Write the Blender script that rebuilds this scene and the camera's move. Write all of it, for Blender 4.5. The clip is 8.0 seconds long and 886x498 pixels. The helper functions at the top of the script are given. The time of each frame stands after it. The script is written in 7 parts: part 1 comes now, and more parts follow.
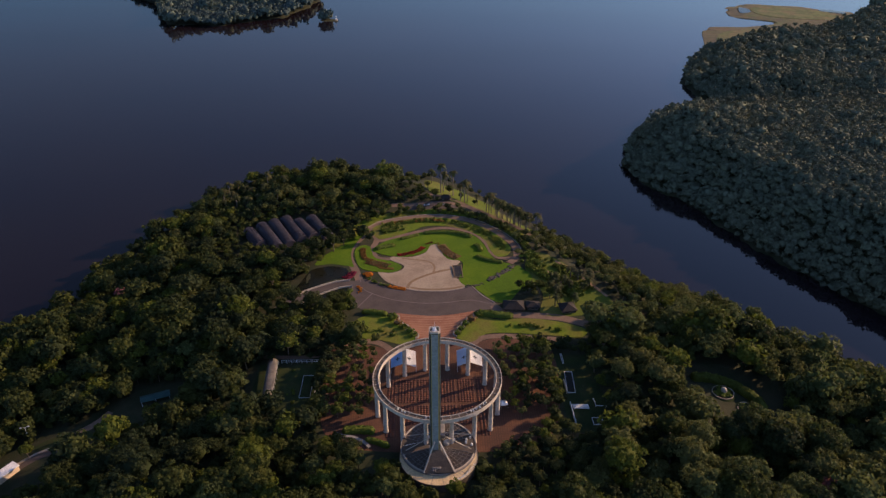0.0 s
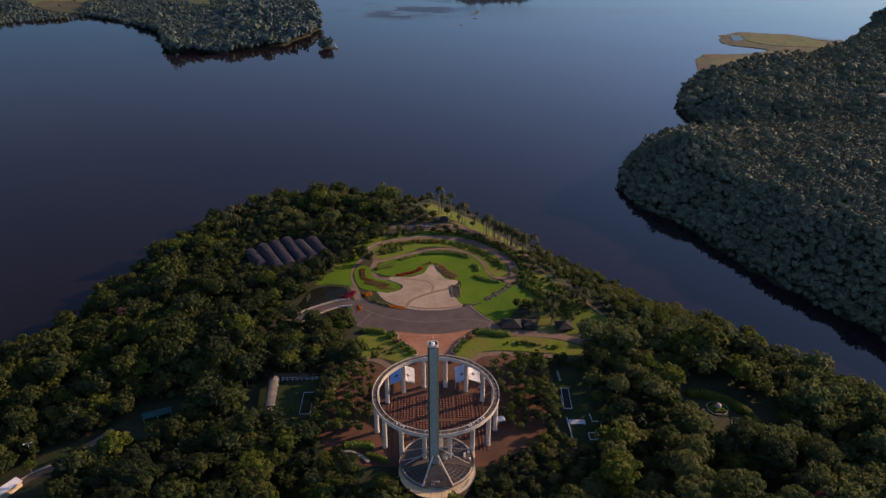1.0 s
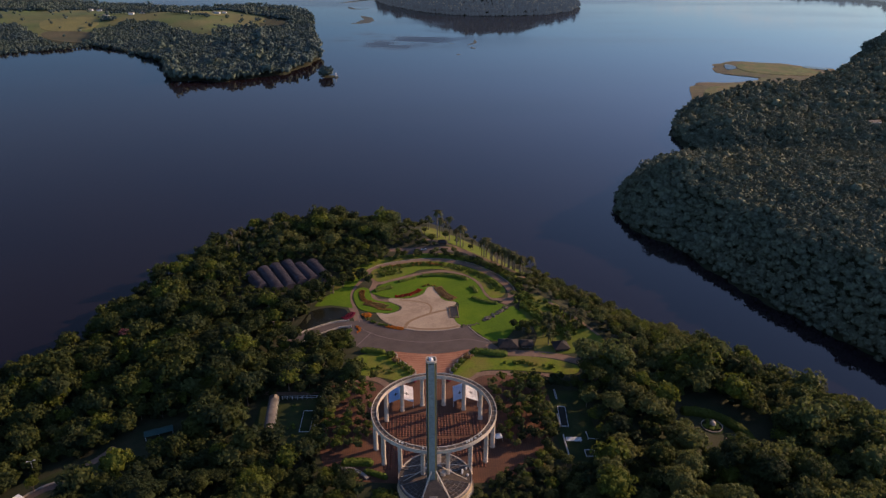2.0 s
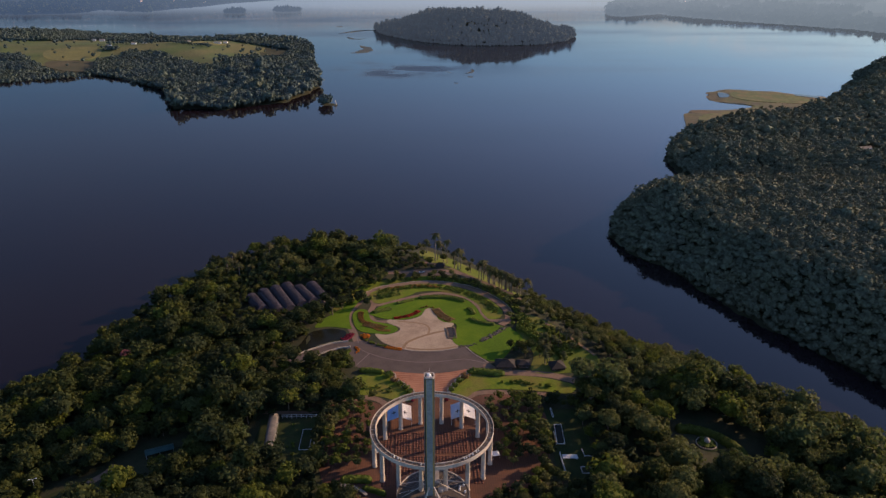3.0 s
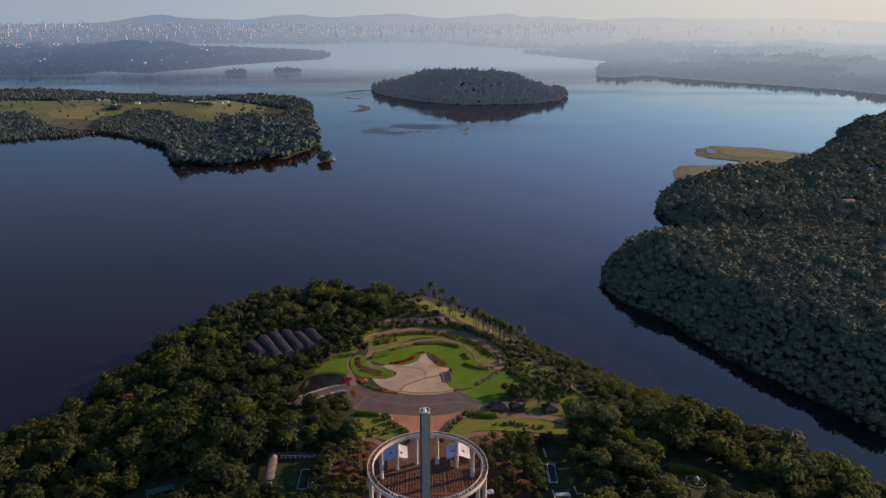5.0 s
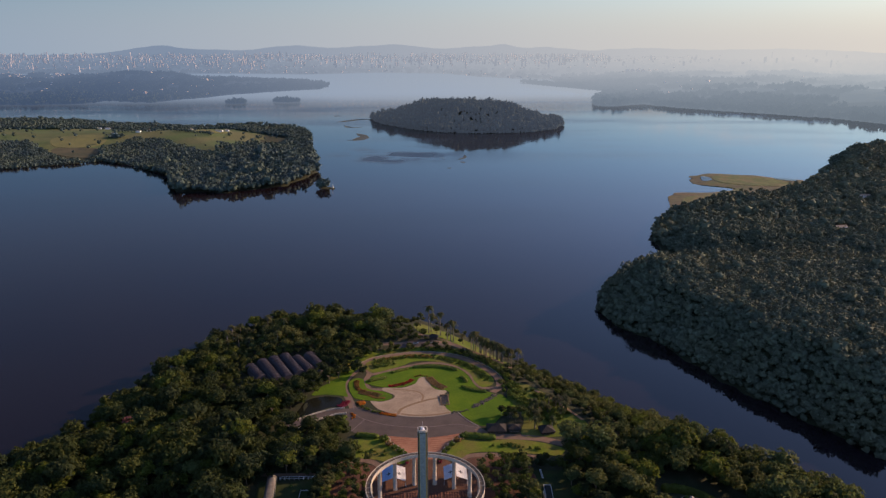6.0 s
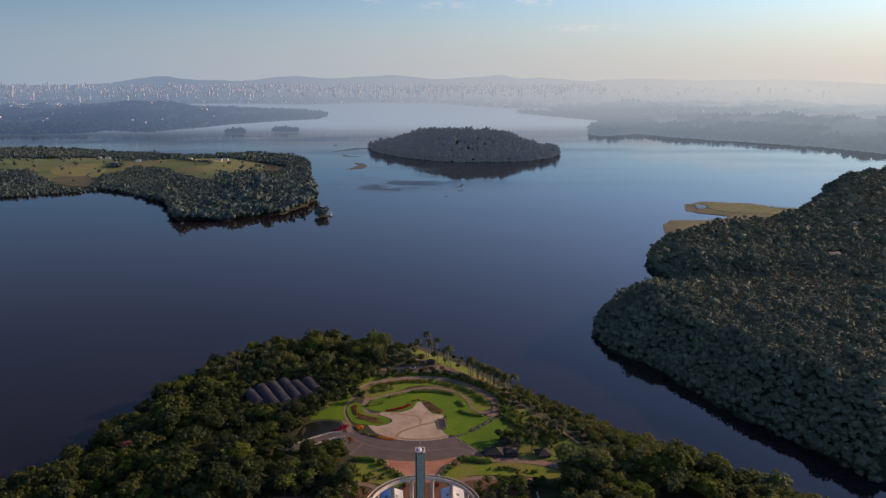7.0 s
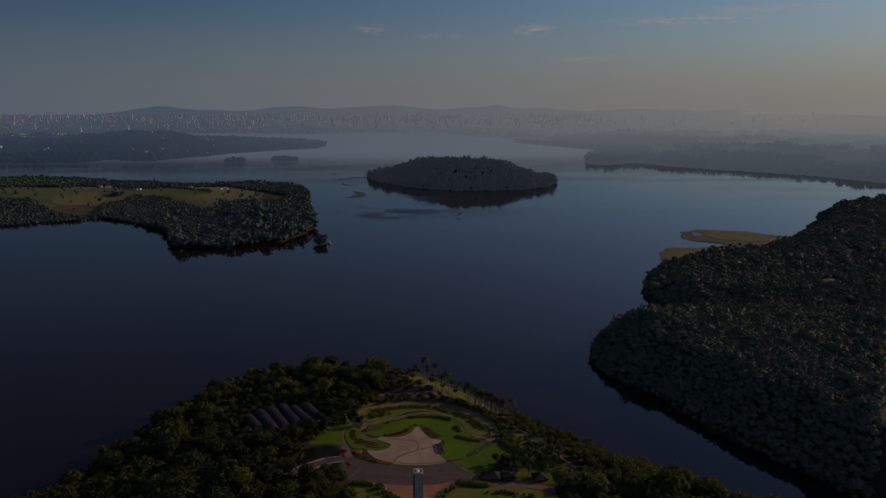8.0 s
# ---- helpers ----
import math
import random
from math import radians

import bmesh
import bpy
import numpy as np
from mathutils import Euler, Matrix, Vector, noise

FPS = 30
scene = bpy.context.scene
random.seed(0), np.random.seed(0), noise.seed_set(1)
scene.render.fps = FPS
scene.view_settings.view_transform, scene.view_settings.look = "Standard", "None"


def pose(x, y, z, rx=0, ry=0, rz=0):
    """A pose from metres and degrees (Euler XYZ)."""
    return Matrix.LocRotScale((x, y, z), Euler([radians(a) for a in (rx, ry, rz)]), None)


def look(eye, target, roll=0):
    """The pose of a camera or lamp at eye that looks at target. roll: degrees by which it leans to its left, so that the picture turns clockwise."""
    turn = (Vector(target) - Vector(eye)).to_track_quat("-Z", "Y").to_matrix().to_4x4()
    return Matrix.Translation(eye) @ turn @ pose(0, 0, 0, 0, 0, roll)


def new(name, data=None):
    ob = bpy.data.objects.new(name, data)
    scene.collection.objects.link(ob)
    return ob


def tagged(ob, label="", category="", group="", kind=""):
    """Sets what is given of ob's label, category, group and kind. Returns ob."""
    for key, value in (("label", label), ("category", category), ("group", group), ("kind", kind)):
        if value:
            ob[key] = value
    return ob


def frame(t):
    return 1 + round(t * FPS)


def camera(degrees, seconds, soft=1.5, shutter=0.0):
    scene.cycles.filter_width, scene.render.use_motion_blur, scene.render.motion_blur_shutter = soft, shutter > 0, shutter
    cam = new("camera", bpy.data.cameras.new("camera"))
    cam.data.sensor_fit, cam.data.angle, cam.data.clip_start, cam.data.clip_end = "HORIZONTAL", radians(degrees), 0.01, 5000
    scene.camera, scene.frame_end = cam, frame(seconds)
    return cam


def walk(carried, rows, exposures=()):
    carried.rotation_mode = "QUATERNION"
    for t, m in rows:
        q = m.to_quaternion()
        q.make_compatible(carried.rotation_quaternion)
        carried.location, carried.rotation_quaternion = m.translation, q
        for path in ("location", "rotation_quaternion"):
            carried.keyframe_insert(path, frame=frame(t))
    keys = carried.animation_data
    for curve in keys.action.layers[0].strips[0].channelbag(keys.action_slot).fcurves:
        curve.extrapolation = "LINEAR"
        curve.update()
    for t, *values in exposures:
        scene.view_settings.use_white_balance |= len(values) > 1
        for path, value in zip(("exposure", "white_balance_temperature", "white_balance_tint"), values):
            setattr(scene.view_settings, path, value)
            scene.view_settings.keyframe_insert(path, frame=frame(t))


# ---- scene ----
cam = camera(63.18, 8.0, soft=1.4)
PATH = [
    (0, pose(-5.05, -264.49, 234.41, 60.823, 0.00, -1.669)),
    (0.5, pose(-5.21, -268.89, 234.49, 61.904, 0.00, -1.751)),
    (1, pose(-5.20, -273.06, 234.48, 62.910, 0.00, -1.814)),
    (1.5, pose(-5.15, -277.52, 234.47, 64.018, 0.00, -1.867)),
    (3, pose(-5.24, -290.73, 233.89, 67.346, 0.00, -2.094)),
    (3.5, pose(-5.27, -295.24, 233.65, 68.485, 0.00, -2.175)),
    (4, pose(-5.34, -299.79, 233.61, 69.628, 0.00, -2.250)),
    (4.5, pose(-5.31, -304.34, 233.53, 70.752, 0.00, -2.331)),
    (6, pose(-5.39, -317.62, 233.02, 74.106, 0.00, -2.580)),
    (6.5, pose(-5.38, -321.94, 232.98, 75.242, 0.00, -2.677)),
    (7, pose(-5.57, -326.34, 232.99, 76.390, 0.00, -2.779)),
    (7.5, pose(-5.59, -330.83, 233.00, 77.528, 0.00, -2.851)),
    (8, pose(-5.61, -335.32, 233.05, 78.674, 0.00, -2.924)),
]
# the film fades towards black over its last half second
EXPOSE = 0.6
walk(cam, PATH, [(t, EXPOSE + e, 6500, 24) for t, e in ((0.0, 0.0), (7.4, 0.0), (7.6, -0.4), (7.8, -1.03), (8.0, -1.78))])

# ---- light ----
LAKE = -17.0                       # lake level below the plaza
SUN_AZ, SUN_EL = radians(68), radians(19)      # clockwise from +y

world = bpy.data.worlds.new("sky")
scene.world = world
world.use_nodes = True
wn = world.node_tree
sky = wn.nodes.new("ShaderNodeTexSky")
sky.sky_type = "NISHITA"
sky.sun_disc = False
sky.sun_elevation, sky.sun_rotation = SUN_EL, SUN_AZ
sky.altitude, sky.air_density, sky.dust_density, sky.ozone_density = 800, 1.0, 0.6, 3.0
SKY_STRENGTH = 0.098


def sky_nodes():
    """Clear morning sky, a hazy horizon that is warmer towards the sun, and a few thin clouds."""
    def node(kind, **props):
        n = wn.nodes.new(kind)
        for i, v in props.items():
            n.inputs[int(i[1:])].default_value = v
        return n

    def link(a, b):
        wn.links.new(a, b)

    coord = node("ShaderNodeTexCoord").outputs["Generated"]
    sep = node("ShaderNodeSeparateXYZ")
    link(coord, sep.inputs[0])
    clear = node("ShaderNodeVectorMath")
    clear.operation = "SCALE"
    sunny = node("ShaderNodeMapRange", i1=-0.75, i2=0.65, i3=0.37 * SKY_STRENGTH, i4=1.19 * SKY_STRENGTH)
    link(sep.outputs["X"], sunny.inputs[0])
    behind = node("ShaderNodeMapRange", i1=0.15, i2=-0.45)
    behind.interpolation_type = "SMOOTHSTEP"
    link(sep.outputs["Y"], behind.inputs[0])
    whole = node("ShaderNodeMix", i3=1.35 * SKY_STRENGTH)
    link(behind.outputs[0], whole.inputs[0])
    link(sunny.outputs[0], whole.inputs[2])
    link(whole.outputs[0], clear.inputs[3])
    # deeper blue away from the sun, paler towards it
    side = node("ShaderNodeMapRange", i1=-0.55, i2=0.62)
    link(sep.outputs["X"], side.inputs[0])
    deep = node("ShaderNodeMix")
    deep.data_type = "RGBA"
    deep.inputs[6].default_value, deep.inputs[7].default_value = (0.64, 0.95, 1.12, 1), (0.85, 0.94, 0.85, 1)
    link(side.outputs[0], deep.inputs[0])
    high = node("ShaderNodeMapRange", i1=0.10, i2=0.26)
    high.interpolation_type = "SMOOTHSTEP"
    link(sep.outputs["Z"], high.inputs[0])
    upper = node("ShaderNodeMix")
    upper.data_type = "RGBA"
    upper.inputs[7].default_value = (1.15, 1.12, 1.12, 1)
    link(high.outputs[0], upper.inputs[0])
    link(deep.outputs[2], upper.inputs[6])
    tint = node("ShaderNodeVectorMath")
    tint.operation = "MULTIPLY"
    link(sky.outputs["Color"], tint.inputs[0])
    link(upper.outputs[2], tint.inputs[1])
    link(tint.outputs[0], clear.inputs[0])
    low = node("ShaderNodeMapRange", i1=-0.005, i2=0.150, i3=0.96, i4=0.0)
    low.interpolation_type = "SMOOTHSTEP"
    link(sep.outputs["Z"], low.inputs[0])
    haze = node("ShaderNodeMix")
    haze.data_type = "RGBA"
    haze.inputs[6].default_value, haze.inputs[7].default_value = (0.180, 0.252, 0.304, 1), (0.435, 0.438, 0.375, 1)
    link(side.outputs[0], haze.inputs[0])
    mix = node("ShaderNodeMix")
    mix.data_type = "RGBA"
    link(low.outputs[0], mix.inputs[0])
    link(clear.outputs[0], mix.inputs[6])
    link(haze.outputs[2], mix.inputs[7])
    colour = mix.outputs[2]
    # thin clouds: azimuth and height in degrees, half width and half height
    grain = node("ShaderNodeTexNoise", i2=60.0, i3=5.0)
    stretch = node("ShaderNodeMapping")
    stretch.inputs["Scale"].default_value = (1, 1, 4)
    link(coord, stretch.inputs["Vector"])
    link(stretch.outputs[0], grain.inputs["Vector"])
    for az, el, w, h, k in ((10.0, 5.5, 1.6, 0.42, 0.8), (-2.4, 5.6, 1.3, 0.35, 0.45), (21.5, 6.0, 5.5, 0.30, 0.65), (27.0, 6.6, 5.0, 0.28, 0.55), (3.0, 5.1, 2.2, 0.3, 0.25), (13.5, 3.4, 3.0, 0.3, 0.2)):
        a, e = radians(az), radians(el)
        off = node("ShaderNodeVectorMath", i1=(math.sin(a) * math.cos(e), math.cos(a) * math.cos(e), math.sin(e)))
        off.operation = "SUBTRACT"
        link(coord, off.inputs[0])
        size = node("ShaderNodeVectorMath", i1=(1 / radians(w), 1 / radians(w) * 0.3, 1 / radians(h)))
        size.operation = "MULTIPLY"
        link(off.outputs[0], size.inputs[0])
        ln = node("ShaderNodeVectorMath")
        ln.operation = "LENGTH"
        link(size.outputs[0], ln.inputs[0])
        body = node("ShaderNodeMapRange", i1=1.5, i2=0.0, i3=0.0, i4=k)
        body.interpolation_type = "SMOOTHSTEP"
        link(ln.outputs["Value"], body.inputs[0])
        torn = node("ShaderNodeMapRange", i1=0.40, i2=0.66)
        link(grain.outputs["Fac"], torn.inputs[0])
        both = node("ShaderNodeMath")
        both.operation = "MULTIPLY"
        link(body.outputs[0], both.inputs[0])
        link(torn.outputs[0], both.inputs[1])
        c = node("ShaderNodeMix")
        c.data_type = "RGBA"
        link(both.outputs[0], c.inputs[0])
        link(colour, c.inputs[6])
        c.inputs[7].default_value = (0.72, 0.58, 0.47, 1)
        colour = c.outputs[2]
    wn.nodes["Background"].inputs["Strength"].default_value = 1.0
    link(colour, wn.nodes["Background"].inputs["Color"])


sky_nodes()

sun = new("sun", bpy.data.lights.new("sun", "SUN"))
sun.data.energy, sun.data.angle, sun.data.color = 4.4, radians(0.6), (1.0, 0.70, 0.40)
to_sun = Vector((math.sin(SUN_AZ) * math.cos(SUN_EL), math.cos(SUN_AZ) * math.cos(SUN_EL), math.sin(SUN_EL)))
sun.matrix_world = look(to_sun * 600, (0, 0, 0))


# ---- materials ----
def mat(name, base, rough=0.85, second=None, scale=0.5, fine=None, bump=0.0, metal=0.0, spec=0.3, island=0.0, obrand=0.0,
        third=None, scale3=0.05, leafy=0.0):
    """A surface whose colour wanders between base, second (at scale) and third (broad patches), with grain, bump and
    a little difference from piece to piece."""
    m = bpy.data.materials.new(name)
    m.use_nodes = True
    t = m.node_tree
    b = t.nodes["Principled BSDF"]
    b.inputs["Roughness"].default_value, b.inputs["Metallic"].default_value = rough, metal
    b.inputs["Specular IOR Level"].default_value = spec
    geo = t.nodes.new("ShaderNodeNewGeometry")

    def noisy(sc, detail=4):
        n = t.nodes.new("ShaderNodeTexNoise")
        n.inputs["Scale"].default_value, n.inputs["Detail"].default_value = sc, detail
        t.links.new(geo.outputs["Position"], n.inputs["Vector"])
        return n.outputs["Fac"]

    def ramp(sock, lo, hi):
        r = t.nodes.new("ShaderNodeMapRange")
        r.inputs["From Min"].default_value, r.inputs["From Max"].default_value = lo, hi
        t.links.new(sock, r.inputs["Value"])
        return r.outputs["Result"]

    def mixed(fac, a, c, blend="MIX"):
        x = t.nodes.new("ShaderNodeMix")
        x.data_type, x.blend_type = "RGBA", blend
        for sock, v in ((x.inputs[0], fac), (x.inputs[6], a), (x.inputs[7], c)):
            if hasattr(v, "is_linked"):
                t.links.new(v, sock)
            else:
                sock.default_value = (*v, 1) if isinstance(v, tuple) else v
        return x.outputs[2]

    col = base
    if second:
        col = mixed(ramp(noisy(scale), 0.36, 0.64), base, second)
    if third:
        col = mixed(ramp(noisy(scale3, 2), 0.42, 0.62), col, third)
    if fine:
        f = ramp(noisy(fine, 3), 0.3, 0.7)
        col = mixed(1.0, col, mixed(f, (0.78, 0.78, 0.78), (1.18, 1.18, 1.18)), "MULTIPLY")
    if island or obrand:
        src = geo.outputs["Random Per Island"] if island else t.nodes.new("ShaderNodeObjectInfo").outputs["Random"]
        k = island or obrand
        g = t.nodes.new("ShaderNodeMapRange")
        g.inputs["To Min"].default_value, g.inputs["To Max"].default_value = 1 - k, 1 + k
        t.links.new(src, g.inputs["Value"])
        v = t.nodes.new("ShaderNodeCombineColor")
        for s in range(3):
            t.links.new(g.outputs["Result"], v.inputs[s])
        col = mixed(1.0, col, v.outputs["Color"], "MULTIPLY")
    if hasattr(col, "is_linked"):
        t.links.new(col, b.inputs["Base Color"])
    else:
        b.inputs["Base Color"].default_value = (*col, 1)
    if bump:
        bp = t.nodes.new("ShaderNodeBump")
        bp.inputs["Strength"].default_value, bp.inputs["Distance"].default_value = 0.6, bump
        t.links.new(noisy(fine or scale * 4, 4), bp.inputs["Height"])
        t.links.new(bp.outputs["Normal"], b.inputs["Normal"])
    if leafy:
        # thin leaves let part of the light through
        tr = t.nodes.new("ShaderNodeBsdfTranslucent")
        t.links.new(col, tr.inputs["Color"])
        x = t.nodes.new("ShaderNodeMixShader")
        x.inputs[0].default_value = leafy
        t.links.new(b.outputs[0], x.inputs[1])
        t.links.new(tr.outputs[0], x.inputs[2])
        t.links.new(x.outputs[0], t.nodes["Material Output"].inputs["Surface"])
    return m


M_SOIL = mat("forest_floor", (0.020, 0.028, 0.010), 0.95, (0.034, 0.034, 0.015), 0.15, fine=1.5, bump=0.3)
M_MEADOW = mat("meadow", (0.085, 0.12, 0.034), 0.95, (0.055, 0.085, 0.028), 0.015, fine=0.2, third=(0.11, 0.112, 0.042), scale3=0.008)
M_WETLAND = mat("wetland_grass", (0.105, 0.078, 0.045), 0.95, (0.075, 0.095, 0.035), 0.018, fine=0.15, third=(0.070, 0.068, 0.042), scale3=0.03)
M_MARSHGRASS = mat("marsh_grass", (0.085, 0.115, 0.034), 0.95, (0.120, 0.100, 0.045), 0.03, fine=0.15, third=(0.065, 0.095, 0.030), scale3=0.05)
M_STUBBLE = mat("mown_stubble", (0.155, 0.150, 0.050), 0.95, (0.125, 0.125, 0.045), 0.02, fine=0.3)
M_SCRUBLAND = mat("brown_scrub_grass", (0.070, 0.066, 0.034), 0.95, (0.050, 0.056, 0.030), 0.03, fine=0.3, third=(0.085, 0.075, 0.04), scale3=0.012)
M_LAWN = mat("lawn", (0.068, 0.128, 0.006), 0.95, (0.094, 0.152, 0.008), 0.12, fine=1.2, bump=0.05, third=(0.060, 0.116, 0.008), scale3=0.03, spec=0.1)
M_ROUGH = mat("rough_lawn", (0.122, 0.165, 0.014), 0.95, (0.090, 0.135, 0.014), 0.2, fine=1.2, bump=0.1, third=(0.14, 0.13, 0.03), scale3=0.06, spec=0.1)
M_PALMLAWN = mat("palm_lawn_grass", (0.095, 0.125, 0.016), 0.95, (0.075, 0.105, 0.016), 0.12, fine=1.2, bump=0.08, third=(0.12, 0.125, 0.03), scale3=0.05, spec=0.1)
M_SAND = mat("pale_sand", (0.30, 0.225, 0.155), 0.95, (0.25, 0.188, 0.13), 0.2, fine=1.2, bump=0.05, third=(0.34, 0.265, 0.185), scale3=0.06)
M_SANDPATH = mat("sand_path", (0.23, 0.15, 0.085), 0.95, (0.19, 0.125, 0.072), 0.4, fine=2.5, bump=0.03)
M_ASPHALT = mat("asphalt", (0.082, 0.062, 0.053), 0.9, (0.066, 0.050, 0.044), 0.15, fine=2.0, third=(0.088, 0.069, 0.062), scale3=0.05)
M_PATH = mat("garden_path", (0.185, 0.118, 0.080), 0.9, (0.14, 0.092, 0.066), 0.2, fine=2.0)
M_LINE = mat("road_joint_line", (0.17, 0.135, 0.12), 0.9, (0.14, 0.11, 0.10), 0.6)
M_KERB = mat("kerb_stone", (0.36, 0.30, 0.23), 0.85, (0.26, 0.22, 0.18), 0.6, fine=3.0)
M_BRICK = mat("red_paving", (0.27, 0.115, 0.065), 0.9, (0.22, 0.09, 0.05), 0.3, fine=2.0, third=(0.31, 0.14, 0.08), scale3=0.06, obrand=0.12)
M_ROWBED = mat("dark_paving_bed", (0.068, 0.033, 0.025), 0.95, (0.085, 0.039, 0.028), 0.15, fine=2.0, third=(0.045, 0.025, 0.020), scale3=0.06)
M_ROWBRICK = mat("dark_red_row_bricks", (0.130, 0.049, 0.030), 0.9, (0.10, 0.040, 0.026), 0.2, fine=3.0, third=(0.155, 0.060, 0.035), scale3=0.07, island=0.2)
M_CONC = mat("pale_concrete", (0.46, 0.39, 0.31), 0.85, (0.38, 0.33, 0.27), 0.25, fine=1.2, bump=0.02, third=(0.50, 0.43, 0.34), scale3=0.08)
M_APRON = mat("ochre_stone_paving", (0.60, 0.45, 0.25), 0.9, (0.52, 0.39, 0.22), 0.3, fine=1.5, third=(0.64, 0.49, 0.28), scale3=0.1)
M_CONCD = mat("weathered_concrete", (0.22, 0.20, 0.18), 0.9, (0.16, 0.15, 0.14), 0.3, fine=1.5, third=(0.27, 0.24, 0.21), scale3=0.1)
M_SHAFT = mat("grey_green_tower_cladding", (0.20, 0.225, 0.215), 0.6, (0.17, 0.20, 0.195), 0.12, fine=1.0, third=(0.23, 0.25, 0.235), scale3=0.06)
M_DARK = mat("dark_edge_cladding", (0.035, 0.04, 0.028), 0.6, (0.05, 0.055, 0.03), 0.3)
M_GOLD = mat("ochre_trim", (0.42, 0.32, 0.10), 0.5, (0.34, 0.26, 0.09), 0.5)
M_WHITE = mat("white_fabric", (0.80, 0.79, 0.78), 0.7, (0.72, 0.72, 0.72), 0.4, fine=2.0)
M_BLUE = mat("blue_fabric", (0.36, 0.56, 0.80), 0.7, (0.42, 0.60, 0.82), 0.3)
M_SKYBLUE = mat("pale_blue_fabric", (0.55, 0.68, 0.82), 0.7, (0.62, 0.73, 0.85), 0.3)
M_BLACK = mat("black_paint", (0.02, 0.02, 0.02), 0.6, (0.03, 0.03, 0.03), 1.0)
M_NET = mat("black_shade_cloth", (0.062, 0.053, 0.066), 0.6, (0.078, 0.067, 0.080), 0.2, fine=1.2)
M_TILE = mat("dark_roof_tiles", (0.022, 0.019, 0.018), 0.85, (0.034, 0.028, 0.025), 0.5, fine=2.5, bump=0.06)
M_PLASTER = mat("cream_plaster", (0.62, 0.50, 0.36), 0.85, (0.54, 0.43, 0.31), 0.4)
M_TEAL = mat("teal_roof_sheet", (0.06, 0.15, 0.14), 0.6, (0.045, 0.12, 0.115), 0.3)
M_STEEL = mat("painted_white_steel", (0.62, 0.62, 0.60), 0.5, (0.52, 0.52, 0.50), 0.8)
M_ROCK = mat("rock", (0.070, 0.060, 0.050), 0.9, (0.11, 0.092, 0.075), 0.6, fine=2.0, bump=0.1, island=0.25)
M_FELT = mat("dark_roof_felt", (0.068, 0.054, 0.044), 0.9, (0.092, 0.072, 0.056), 0.5, fine=2.0)
# tree shade on courts and glades put into the grass colour
M_COURT = mat("shade_darkened_grass", (0.030, 0.048, 0.014), 0.95, (0.042, 0.046, 0.018), 0.2, fine=1.5, third=(0.022, 0.034, 0.013), scale3=0.08, spec=0.1)
M_BARK = mat("bark", (0.12, 0.09, 0.065), 0.95, (0.19, 0.15, 0.115), 0.8, fine=4.0)
M_PALMTRUNK = mat("palm_trunk", (0.19, 0.165, 0.14), 0.9, (0.13, 0.11, 0.09), 0.7)
LEAF = dict(rough=0.75, spec=0.15, leafy=0.45)
M_LEAF = mat("foliage", (0.043, 0.059, 0.018), second=(0.074, 0.086, 0.018), scale=0.10, third=(0.028, 0.042, 0.018), scale3=0.035, island=0.22, **LEAF)
M_LEAFY = mat("yellow_green_foliage", (0.104, 0.122, 0.018), second=(0.074, 0.100, 0.018), scale=0.12, island=0.25, **LEAF)
# grey-green eastern trees, lightened further in colour for the hazy light there
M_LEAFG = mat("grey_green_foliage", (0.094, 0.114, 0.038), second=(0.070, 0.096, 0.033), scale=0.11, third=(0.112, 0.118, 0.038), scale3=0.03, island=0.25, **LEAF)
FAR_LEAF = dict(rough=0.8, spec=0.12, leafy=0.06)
# east bank: leaf colour raised to stand in for distance haze
M_LEAFD = mat("hazed_east_foliage", (0.092, 0.112, 0.078), second=(0.100, 0.116, 0.076), scale=0.08, third=(0.106, 0.116, 0.072), scale3=0.012, island=0.2, **FAR_LEAF)
# cape: pale bluish leaf colour imitates the haze over the lake
M_LEAFE = mat("hazed_west_foliage", (0.060, 0.090, 0.088), second=(0.070, 0.098, 0.086), scale=0.05, third=(0.078, 0.104, 0.080), scale3=0.012, island=0.16, **FAR_LEAF)
M_LEAFP = mat("pink_blossom", (0.28, 0.11, 0.13), second=(0.18, 0.09, 0.09), scale=0.3, island=0.4, **LEAF)
M_PALM = mat("palm_fronds", (0.058, 0.075, 0.022), second=(0.090, 0.086, 0.040), scale=0.1, island=0.35, **LEAF)
M_HEDGE = mat("hedge_leaves", (0.085, 0.120, 0.018), second=(0.120, 0.150, 0.022), scale=0.15, island=0.3, rough=0.75, spec=0.15, leafy=0.25)
M_RED = mat("red_flowers", (0.36, 0.030, 0.022), second=(0.22, 0.045, 0.02), scale=0.5, island=0.4, **LEAF)
M_ORANGE = mat("orange_flowers", (0.62, 0.22, 0.020), second=(0.50, 0.16, 0.02), scale=0.6, island=0.3, **LEAF)
M_RUST = mat("rust_coloured_plants", (0.26, 0.125, 0.035), second=(0.19, 0.12, 0.03), scale=0.4, island=0.4, **LEAF)
M_DRY = mat("dry_tan_plants", (0.28, 0.19, 0.085), second=(0.22, 0.12, 0.05), scale=0.5, island=0.3, **LEAF)
M_MAGENTA = mat("magenta_flowers", (0.26, 0.025, 0.055), second=(0.18, 0.025, 0.045), scale=0.5, island=0.35, **LEAF)
M_POND = mat("dark_pond_water", (0.010, 0.012, 0.008), 0.2, (0.013, 0.013, 0.008), 0.2, spec=0.08)


